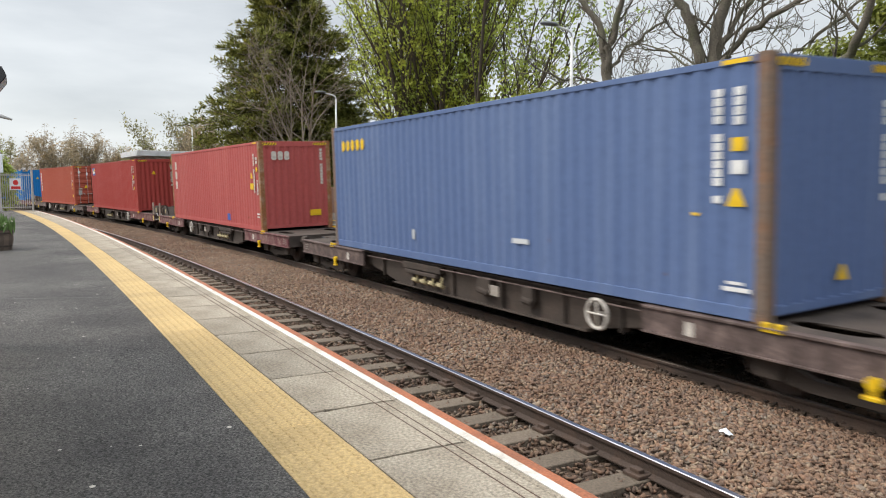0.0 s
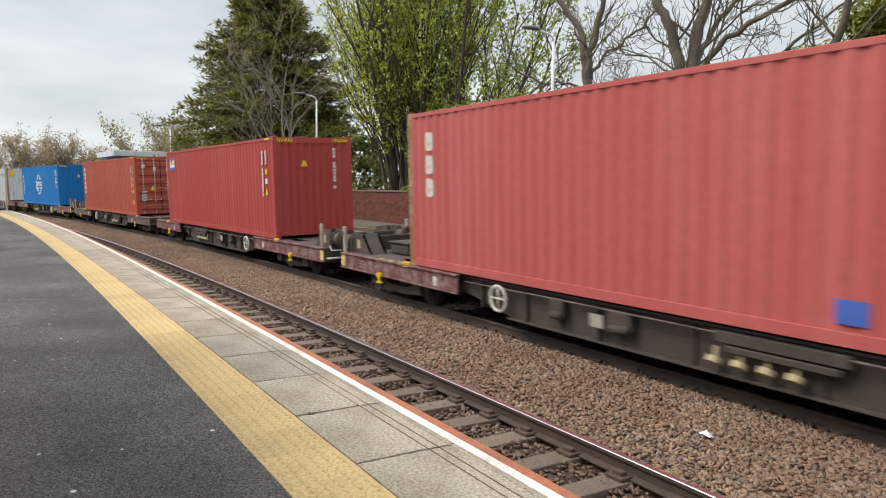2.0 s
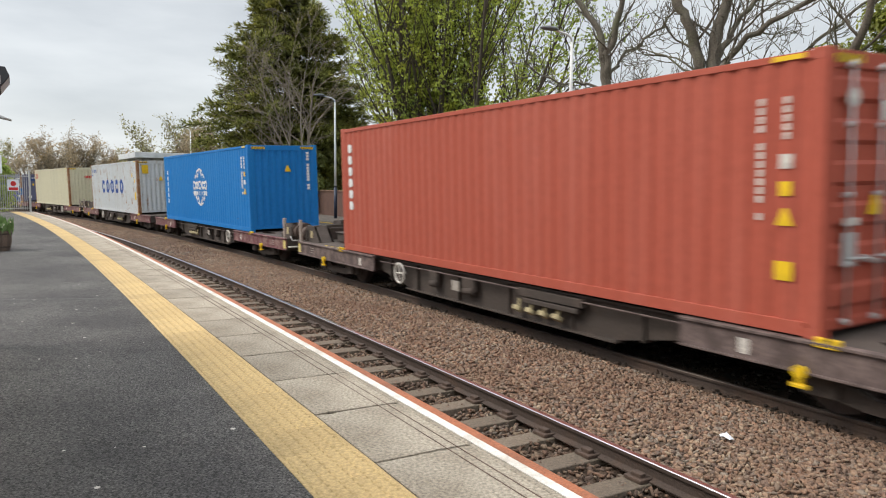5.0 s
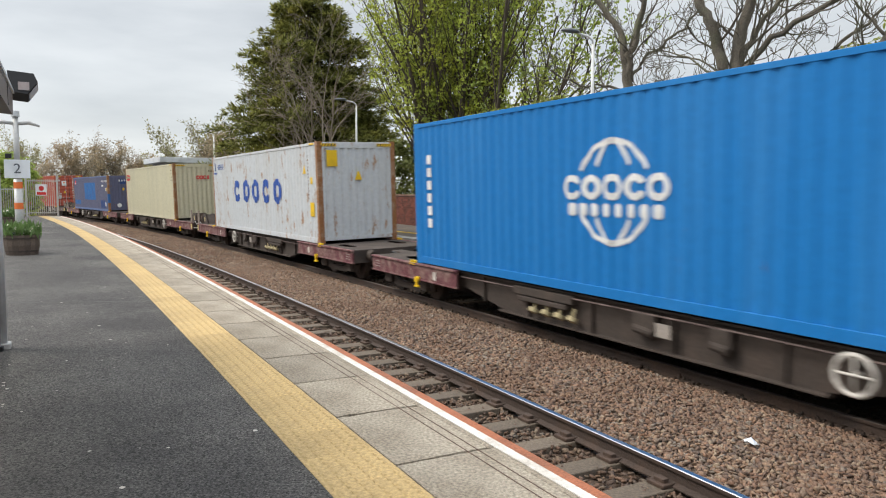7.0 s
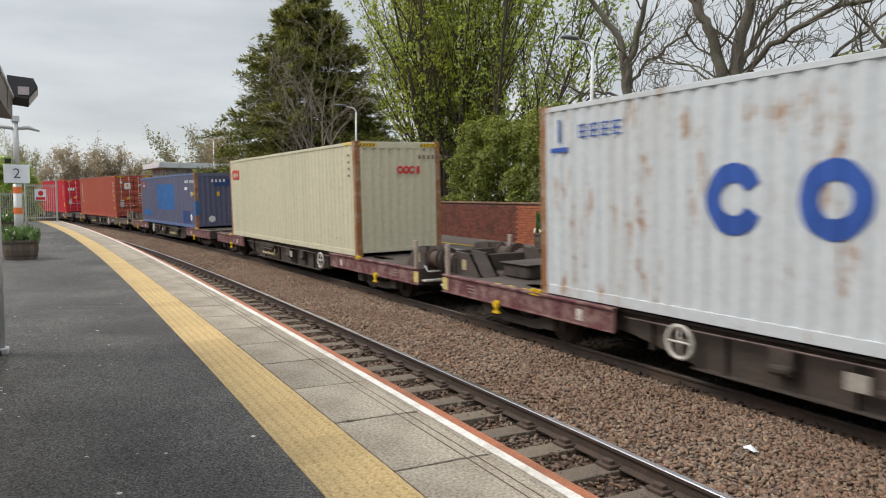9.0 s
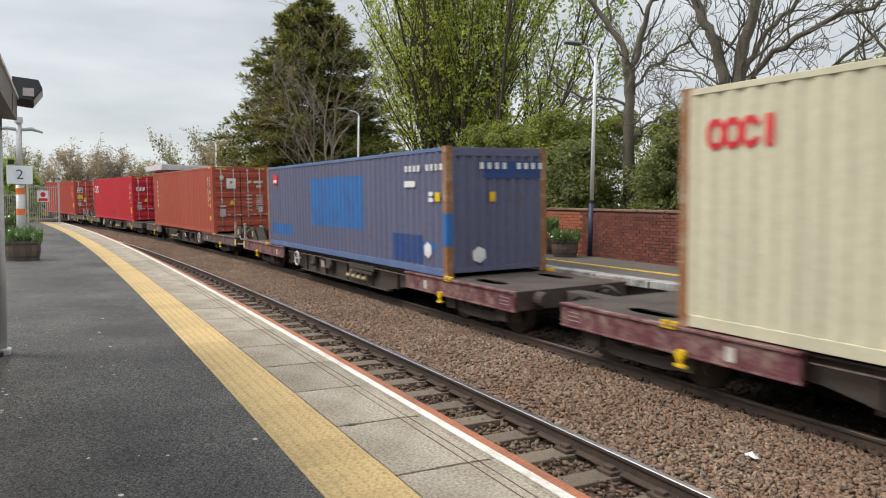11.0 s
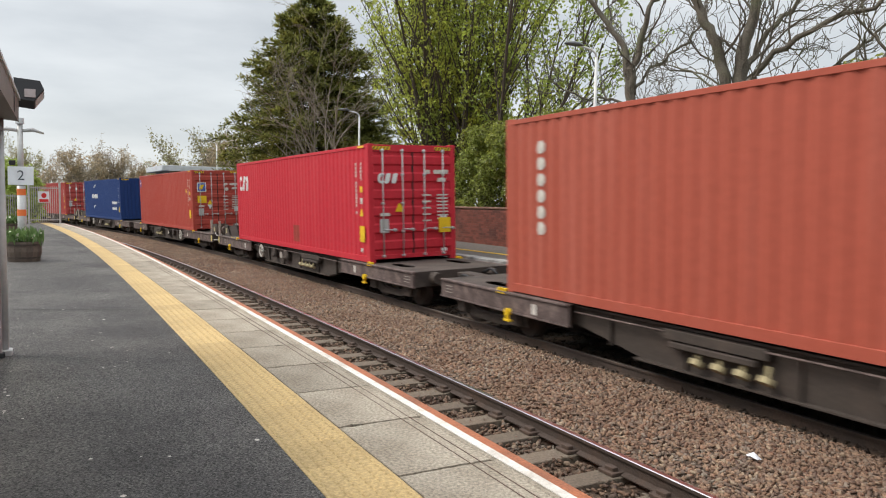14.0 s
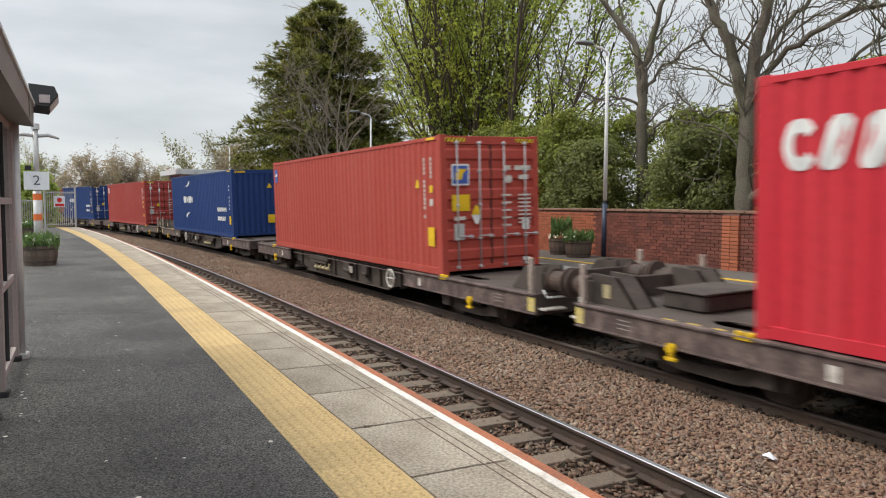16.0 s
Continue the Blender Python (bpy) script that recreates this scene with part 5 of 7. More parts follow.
def door_marks(c, plate=False, yellow=False, big=False):
    """Plates, code marks and warning signs on the doors and beside them."""
    X, p = CL / 2, 0.03
    if plate:
        sticker(c, on_end(-0.43, 2.16, 0.06), 0.40, 0.44, WHITE, "paper_plate", "white paper plate")
        part("plate_mark", Build().disc((0, 0.05, 0.006), (0, 0, 1), 0.07, 0.004, 12), ORANGE, c, "small orange mark", on_end(-0.43, 2.16, 0.06))
    else:
        blocks(c, on_end(-0.30, 2.3, 0.06), 1, 0.12, 0.2, 0.1, WHITE) if not (yellow or big) else None
    if not (yellow or big):
        part("round_mark", Build().disc((0, 0, 0.002), (0, 0, 1), 0.10, 0.004, 16), FADED_WHITE, c, "round white mark", on_end(-0.82, 2.42, p))
    bars(c, on_end(0.78, 2.22, p), 1, 0.2, 0.42, 0.10, FADED_WHITE, "line of unreadable code marks")
    sticker(c, on_end(0.38, 2.22, p), 0.18, 0.10, FADED_WHITE)
    sticker(c, on_end(0.80, 2.02, p), 0.24, 0.10, FADED_WHITE)
    bars(c, on_end(0.82, 1.64, p), 8, 0.085, 0.32, 0.035, FADED_WHITE, "lines of unreadable text")
    bars(c, on_end(0.36, 1.64, p), 5, 0.16, 0.24, 0.04, FADED_WHITE, "lines of unreadable text")
    triangle(c, on_end(-0.40, 1.34, p), 0.24, 0.20)
    sticker(c, on_end(-0.82, 0.90, p), 0.24, 0.34, GALV, "data_plate", "grey metal data plate")
    sticker(c, on_end(-0.80, 1.18, p), 0.26, 0.08, FADED_WHITE)
    sticker(c, on_end(0.85, 1.02, p), 0.18, 0.26, WHITE)
    sticker(c, on_end(0.85, 0.25, p), 0.16, 0.08, WHITE)
    if yellow:
        sticker(c, on_end(0.86, 0.88, 0.06), 0.34, 0.38, YELLOW)
    if big:
        sticker(c, on_end(-0.77, 1.50, p), 0.42, 0.34, YELLOW)
        triangle(c, on_end(-0.40, 1.15, p) @ Matrix.Rotation(math.pi, 4, "Z"), 0.24, 0.2, WHITE, "white warning triangle")
        part("round_mark", Build().disc((0, 0, 0.002), (0, 0, 1), 0.09, 0.004, 16), FADED_WHITE, c, "round white mark", on_end(0.42, 1.98, p))
    bars(c, on_side(X - 0.72, 2.42), 14, 0.092, 0.065, 0.072, FADED_WHITE, skip=(4, 12))
    bars(c, on_side(X - 0.42, 2.42), 5, 0.09, 0.065, 0.07, FADED_WHITE)
    upper, lower = (YELLOW, FADED_WHITE) if yellow or big else (FADED_WHITE, YELLOW)
    sticker(c, on_side(X - 0.42, 1.80), 0.14, 0.15, upper)
    sticker(c, on_side(X - 0.42, 1.52), 0.14, 0.15, lower)
    triangle(c, on_side(X - 1.05, 1.92) if big else on_side(X - 0.42, 1.23), 0.2, 0.18)
    if not yellow and not big:
        sticker(c, on_side(X - 0.42, 0.67), 0.20, 0.20, YELLOW)


containers = make_containers()
kinds = {(m, o): wagon(MAROON if m else GREY_SILL, "low flat wagon with dirty maroon side sills" if m else "low flat wagon with dusty brown-grey side sills", bool(o)) for m in (0, 1) for o in (0, 1)}
IS_MAROON = (0, 1, 1, 0, 1, 1, 1, 1, 0, 0, 0, 0, 0, 0, 0, 0)
wagons = []
for i in range(len(containers)):
    src = kinds[IS_MAROON[i], i % 2]
    wagons.append(src if src not in wagons else copy_thing(src, Matrix.Identity(4)))

# ---- far side: wall, banner, lamps, tubs ----
def wall_y(x):
    return 12.36 + 0.046 * (-10.6 - x)


WALL_TOP = 1.25
wall_turn = math.atan(-0.046)
wall = part("wall_station", Build().add(
    [(x, wall_y(x) + d, z) for x in (-47, 9) for d in (0.012, 0.24) for z in (-0.05, WALL_TOP - 0.06)],
    [(0, 1, 3, 2), (4, 6, 7, 5), (0, 4, 5, 1), (2, 3, 7, 6), (0, 2, 6, 4), (1, 5, 7, 3)]), MORTAR)
tagged(wall, "low red brick station wall with a stone coping", "wall", kind="structure")


def wall_pose(x, out, z):
    return Matrix.Translation((x, wall_y(x) - out, z)) @ Matrix.Rotation(wall_turn, 4, "Z")


BX, BZ = 0.225, 0.0765
brick_mesh = Build().box(-0.1075, 0.1075, -0.02, 0.05, -0.033, 0.033, 0.004).mesh("brick")
rest = Build()
rng_wall = random.Random(5)
orange_runs = ((-18.5, -15.3),)
for row in range(15):
    z = 0.03 + row * BZ
    k0 = int((-30 + 47) / BX)
    for k in range(k0, int(54.5 / BX)):
        x = -47 + k * BX + (0.1125 if row % 2 else 0)
        newish = any(a < x < b for a, b in orange_runs)
        out = rng_wall.uniform(-0.003, 0.004)
        if -12.2 < x < -8.95:
            part("brick", brick_mesh, BRICK_NEW if newish else BRICK, wall, "", wall_pose(x, out, z))
        elif not newish:
            m = wall_pose(x, out, z)
            rest.add([m @ Vector(c) for c in ((-0.1075, -0.02, -0.033), (0.1075, -0.02, -0.033), (0.1075, -0.02, 0.033), (-0.1075, -0.02, 0.033), (-0.1075, 0.03, -0.033), (0.1075, 0.03, -0.033), (0.1075, 0.03, 0.033), (-0.1075, 0.03, 0.033))],
                     [(0, 1, 2, 3), (3, 2, 6, 7), (0, 4, 5, 1), (1, 5, 6, 2), (0, 3, 7, 4)])
        else:
            part("brick", brick_mesh, BRICK_NEW, wall, "", wall_pose(x, out, z))
    for x in (-10.765, -10.54):
        part("pier_brick", brick_mesh, BRICK_NEW, wall, "", wall_pose(x, 0.055, z))
part("pier_core", Build().box(-0.22, 0.22, -0.045, 0.10, 0, WALL_TOP - 0.08), MORTAR, wall, "brick pier", wall_pose(-10.652, 0.0, 0))
tagged(part("brickwork", rest, BRICK_JOINED, wall, "weathered red brickwork"), kind="stuff")
cap_mesh = Build().box(-0.46, 0.46, -0.04, 0.30, 0, 0.065, 0.02).mesh("coping_stone")
for k in range(59):
    x = -46.5 + k * 0.94
    part("coping_stone", cap_mesh, WALL_CAP, wall, "", wall_pose(x, -0.01, WALL_TOP - 0.07 + rng_wall.uniform(-0.006, 0.006)))

edge_mesh = Build().box(-0.735, 0.735, -0.14, 0.22, -0.14, 0.0, 0.02).mesh("edge_stone")
for k in range(40):
    s = -45 + k * 1.5
    part("edge_stone", edge_mesh, FAR_EDGE, far_platform, "", line_pose(s, 1.60, -0.012 + rng_wall.uniform(-0.008, 0.008)))

# banner on the wall
BAN_X, BAN_W, BAN_Z0, BAN_Z1 = -7.40, 2.85, 0.10, 1.10
banner = thing("welcome_banner", "white printed welcome banner fixed to the brick wall", "banner", wall_pose(BAN_X, 0.05, 0))
part("sheet", Build().box(-BAN_W / 2, BAN_W / 2, -0.012, 0.012, BAN_Z0, BAN_Z1, 0.004), SIGN_WHITE, banner)
INK = material("grey_ink", (0.10, 0.11, 0.13), 0.6, bump=0.0)
PINK = material("brick_pink_print", (0.62, 0.22, 0.20), 0.6, var=0.2, scale=6, bump=0.0)
SKY_PRINT = material("sky_wash_print", (0.52, 0.68, 0.85), 0.6, var=0.12, scale=1.5, bump=0.0, second=(0.78, 0.81, 0.84), amount=0.7, sscale=2.5)
SLATE_PRINT = material("slate_print", (0.20, 0.24, 0.33), 0.6, var=0.2, bump=0.0)
STONE_PRINT = material("stone_print", (0.55, 0.50, 0.38), 0.6, var=0.2, bump=0.0)
GREEN_PRINT = material("green_print", (0.22, 0.42, 0.33), 0.6, var=0.2, bump=0.0)
facing = Matrix.Translation((0, -0.0135, 0)) @ Matrix.Rotation(radians(90), 4, "X")


def printed(name, pts, mat, lift=0.0, label=""):
    return part(name, Build().add([(x, y, lift) for x, y in pts], [tuple(range(len(pts)))]), mat, banner, label, facing)


wash = [(1.0 * math.cos(t) * (1 + 0.10 * math.sin(5 * t)), 0.66 + 0.24 * math.sin(t) * (1 + 0.14 * math.cos(4 * t))) for t in np.linspace(0, 2 * math.pi, 33)[:-1]]
printed("sky_wash", wash, SKY_PRINT, 0.0005)
for x0, x1, y0, y1, m in ((-1.25, -0.93, 0.50, 0.55, GREEN_PRINT), (-0.93, -0.62, 0.49, 0.66, PINK), (-0.52, -0.30, 0.49, 0.60, PINK), (-0.30, 0.22, 0.49, 0.58, PINK), (0.20, 0.50, 0.49, 0.62, PINK),
                          (0.52, 0.66, 0.46, 0.74, STONE_PRINT), (0.78, 1.04, 0.49, 0.72, SLATE_PRINT), (1.06, 1.32, 0.47, 0.58, PINK), (-0.585, -0.52, 0.48, 0.73, SLATE_PRINT)):
    printed("printed_building", [(x0, y0), (x1, y0), (x1, y1), (x0, y1)], m, 0.001, "printed townscape building")
for pts, m in (([(-0.95, 0.66), (-0.60, 0.66), (-0.68, 0.72), (-0.86, 0.72)], SLATE_PRINT), ([(-0.53, 0.60), (-0.40, 0.60), (-0.52, 0.72)], PINK), ([(0.20, 0.62), (0.40, 0.62), (0.36, 0.70)], PINK),
               ([(-0.60, 0.73), (-0.51, 0.73), (-0.555, 0.83)], SLATE_PRINT), ([(0.53, 0.74), (0.555, 0.74), (0.54, 0.84)], STONE_PRINT), ([(0.625, 0.74), (0.65, 0.74), (0.638, 0.84)], STONE_PRINT)):
    printed("printed_roof", pts, m, 0.0014, "printed townscape roof")
for k in range(5):
    printed("printed_window", [(-0.89 + k * 0.055, 0.53), (-0.86 + k * 0.055, 0.53), (-0.86 + k * 0.055, 0.60), (-0.89 + k * 0.055, 0.60)], SIGN_WHITE, 0.0018)
for k in range(6):
    printed("printed_window", [(-0.25 + k * 0.075, 0.505), (-0.21 + k * 0.075, 0.505), (-0.21 + k * 0.075, 0.54), (-0.25 + k * 0.075, 0.54)], SIGN_WHITE, 0.0018)
lettering("GAINSBOROUGH", 0.185, INK, banner, facing @ Matrix.Translation((0, 0.31, 0.002)), label="grey printed lettering")
for i, ch in enumerate("WELCOME"):
    a = (i - 3) * -0.22
    lettering(ch, 0.13, INK, banner, facing @ Matrix.Translation((0.42 * math.sin(-a), 0.56 + 0.38 * math.cos(a), 0.002)) @ Matrix.Rotation(a, 4, "Z"), "letter", "grey printed letter")
lettering("TO", 0.05, INK, banner, facing @ Matrix.Translation((0, 0.82, 0.002)), label="small grey printed word")
for sx in (-1, 1):
    printed("rule_line", [(sx * 0.82, 0.325), (sx * 1.3, 0.325), (sx * 1.3, 0.332), (sx * 0.82, 0.332)], INK, 0.002)


def lamp_post(at, label, arm=(0, -0.85)):
    ob = thing("street_lamp", label, "lamp post", at, "platform lamps")
    part("base", Build().tube([(0, 0, 0), (0, 0, 1.38)], 0.075, 14), NAVY_POST, ob, "dark navy base", smooth=True)
    part("band", Build().tube([(0, 0, 1.38), (0, 0, 1.46)], 0.06, 14), BLACK, ob, "black band")
    part("pole", Build().tube([(0, 0, 1.46), (0, 0, 3.2), (0, 0, 5.15)], [0.055, 0.048, 0.038], 12), WHITE, ob, "white tapered pole", smooth=True)
    ax, ay = arm
    part("arm", Build().tube([(0, 0, 5.12), (ax * 0.03, ay * 0.03, 5.25), (ax * 0.2, ay * 0.2, 5.33), (ax * 0.6, ay * 0.6, 5.38)], [0.036, 0.032, 0.028, 0.025], 8), WHITE, ob, "curved white arm", smooth=True)
    d = Vector((ax, ay, 0)).normalized()
    head = Build()
    rings = [(0.55, 0.05, 0.04), (0.7, 0.12, 0.075), (0.95, 0.14, 0.07), (1.15, 0.08, 0.04), (1.2, 0.02, 0.015)]
    n = Vector((-d.y, d.x, 0))
    v = []
    for r, w, h in rings:
        c = Vector((ax, ay, 0)) * r + Vector((0, 0, 5.40))
        v += [c + n * w * math.cos(t) + Vector((0, 0, h * math.sin(t) * (1 if math.sin(t) > 0 else 0.5))) for t in np.linspace(0, 2 * math.pi, 11)[:-1]]
    head.add(v, [(i * 10 + k, i * 10 + (k + 1) % 10, (i + 1) * 10 + (k + 1) % 10, (i + 1) * 10 + k) for i in range(4) for k in range(10)] + [tuple(range(10)), tuple(range(49, 39, -1))])
    part("lamp_head", head, LAMP_GREY, ob, "grey lamp head", smooth=True)
    return ob


lamp_post(Matrix.Translation(line(-14.85, 4.45, 0)), "white lamp post with a navy base by the wall")
lamp_post(Matrix.Translation(line(-30.5, 4.75, 0)), "white lamp post with a navy base farther along the platform")
lamp_post(Matrix.Translation(line(-52, 4.6, 0)), "white lamp post far along the line")


def tub(at, label, tall=False, r=0.34, h=0.42, seed=1):
    """Half barrel with hoops, soil, leaves and white flowers."""
    ob = thing("flower_tub", label, "planter", at, "barrel planters")
    rng = np.random.default_rng(seed)
    n = 18
    stave = shared("stave", lambda: Build().add([(x, y, z) for z, rr in ((0, 0.88), (h * 0.5, 1.0), (h, 0.98)) for x, y in ((rr * r * math.cos(-math.pi / n * 0.96), rr * r * math.sin(-math.pi / n * 0.96)), (rr * r * math.cos(math.pi / n * 0.96), rr * r * math.sin(math.pi / n * 0.96)), ((rr * r - 0.03) * math.cos(math.pi / n), (rr * r - 0.03) * math.sin(math.pi / n)), ((rr * r - 0.03) * math.cos(-math.pi / n), (rr * r - 0.03) * math.sin(-math.pi / n)))],
                    [(0, 1, 5, 4), (1, 2, 6, 5), (2, 3, 7, 6), (3, 0, 4, 7), (4, 5, 9, 8), (5, 6, 10, 9), (6, 7, 11, 10), (7, 4, 8, 11), (8, 9, 10, 11), (3, 2, 1, 0)]).mesh("stave"))
    for k in range(n):
        part("stave", stave, BARREL, ob, "", Matrix.Rotation(2 * math.pi * k / n, 4, "Z"))
    for z, rr in ((0.07, 0.92), (h - 0.08, 1.005)):
        part("hoop", Build().tube([(0, 0, z), (0, 0, z + 0.035)], rr * r + 0.006, 24, False), UNDER, ob, "dark iron hoop")
    part("soil", Build().disc((0, 0, h - 0.05), (0, 0, 1), r - 0.03, 0.02, 18), SOIL, ob, "soil")
    m = 260
    ang, rad = rng.uniform(0, 6.28, m), np.sqrt(rng.uniform(0, 1, m)) * r * 1.15
    hh = rng.uniform(0.05, 0.30, m) * (2.4 if tall else 1.0)
    pts = np.stack([rad * np.cos(ang), rad * np.sin(ang), h + hh * 0.7], 1)
    if tall:
        pts[:, :2] *= 0.75
    nr = np.stack([np.cos(ang + 1.5), np.sin(ang + 1.5), np.zeros(m)], 1)
    quads("greenery", pts, nr, np.full(m, 0.045), GRASS_LEAF, ob, 5.5 if not tall else 7.0, seed, 0.1, up=np.stack([np.cos(ang) * 0.6, np.sin(ang) * 0.6, np.zeros(m)], 1) + 1e-3)
    fl = 26
    a2, r2 = rng.uniform(0, 6.28, fl), np.sqrt(rng.uniform(0.2, 1, fl)) * r * 1.15
    quads("blossom", np.stack([r2 * np.cos(a2), r2 * np.sin(a2), h + rng.uniform(0.02, 0.22, fl)], 1), np.tile([0.3, -0.6, 0.5], (fl, 1)), np.full(fl, 0.065), PETAL, ob, 1.1, seed + 9)
    return ob


tub(Matrix.Translation((-17.85, -0.42, 0)), "oak half-barrel tub with white flowers under the platform sign", r=0.34, seed=3)
tub(Matrix.Translation((-16.1, wall_y(-16.1) - 0.55, 0)), "oak half-barrel tub with a tall grassy plant by the wall", True, r=0.34, seed=4)
tub(Matrix.Translation((-15.05, wall_y(-15.05) - 0.75, 0)), "oak half-barrel tub with spring flowers by the lamp post", r=0.34, seed=6)
tub(Matrix.Translation((-30.5, -1.2, 0)), "oak half-barrel tub with flowers by the gate path", r=0.34, seed=8)

# ---- near platform furniture ----
sign = thing("platform_sign", "grey post with a white platform number sign and orange bands", "sign", Matrix.Translation((-18.45, -0.46, 0)))
part("lower_post", Build().tube([(0, 0, 0), (0, 0, 1.60)], 0.085, 14), GALV, sign, smooth=True)
part("upper_post", Build().tube([(0, 0, 1.60), (0, 0, 2.95)], [0.062, 0.055], 12), GALV, sign, smooth=True)
part("cap", Build().tube([(0, 0, 2.95), (0, 0, 3.07)], [0.085, 0.08], 12), LIGHT_GREY, sign, "pale cap")
for z in (1.02, 1.47):
    part("orange_band", Build().tube([(0, 0, z - 0.07), (0, 0, z + 0.07)], 0.088, 14, False), ORANGE, sign, "bright orange band")
for sy in (-1, 1):
    part("arm", Build().tube([(0.02, sy * 0.05, 2.80), (0.03, sy * 0.25, 2.83), (0.02, sy * 0.46, 2.76)], [0.035, 0.045, 0.02], 8), GALV, sign, "flat lamp arm", smooth=True)
plate = part("number_plate", Build().box(0.09, 0.115, -0.245, 0.245, 1.62, 2.02, 0.01), SIGN_WHITE, sign, "white sign plate")
lettering("2", 0.30, INK, plate, Matrix.Translation((0.1175, 0, 1.82)) @ Matrix.Rotation(radians(90), 4, "Z") @ Matrix.Rotation(radians(90), 4, "X"), "numeral", "dark numeral")
part("camera_box", Build().box(-0.08, 0.12, -0.22, -0.10, 2.05, 2.15, 0.015), BLACK, sign, "small black fitting")


def gate():
    ob = thing("metal_gate", "galvanised railing gate with a warning notice at the platform end", "gate", Matrix.Translation((-42.6, -0.75, 0)) @ Matrix.Rotation(radians(115), 4, "Z"))
    for x in (0.0, 1.55):
        part("gate_post", Build().box(x - 0.04, x + 0.04, -0.04, 0.04, 0, 2.15, 0.008), GALV, ob)
    for z in (0.22, 1.85):
        part("gate_rail", Build().box(0.04, 1.51, -0.02, 0.02, z - 0.025, z + 0.025), GALV, ob)
    bar = Build().tube([(0, 0, 0.12), (0, 0, 1.95)], 0.013, 6).mesh("bar")
    for k in range(13):
        part("bar", bar, GALV, ob, "", Matrix.Translation((0.13 + k * 0.105, 0, 0)))
    n = part("notice", Build().box(0.45, 1.0, -0.045, -0.03, 1.10, 1.68), SIGN_WHITE, ob, "white notice with red panels")
    part("notice_panel", Build().box(0.50, 0.95, -0.05, -0.0455, 1.14, 1.28), RED_SIGN, n, "red warning panel")
    part("notice_symbol", Build().disc((0.725, -0.048, 1.47), (0, 1, 0), 0.13, 0.006, 16), RED_SIGN, n, "red round symbol")
    return ob


gate()
fence = thing("end_fence", "galvanised railings beside the gate", "fence", Matrix.Translation((-42.2, -0.8, 0)) @ Matrix.Rotation(radians(180), 4, "Z") @ Matrix.Rotation(radians(60), 4, "Z"))
fbar = Build().tube([(0, 0, 0.1), (0, 0, 1.5)], 0.013, 6).mesh("bar")
for z in (0.2, 1.42):
    part("rail", Build().box(0, 3.0, -0.02, 0.02, z - 0.02, z + 0.02), GALV, fence)
for k in range(26):
    part("bar", fbar, GALV, fence, "", Matrix.Translation((0.06 + k * 0.115, 0, 0)))
hut = thing("storage_hut", "white storage hut beyond the platform gate", "hut", Matrix.Translation((-47, -3.6, -0.2)))
part("body", Build().box(-1.3, 1.3, -0.9, 0.9, 0, 2.0, 0.04), LIGHT_GREY, hut)
part("roof", Build().prism([(-1.4, 2.0), (1.4, 2.0), (1.2, 2.22), (-1.2, 2.22)], -1.0, 1.0), LIGHT_GREY, hut)


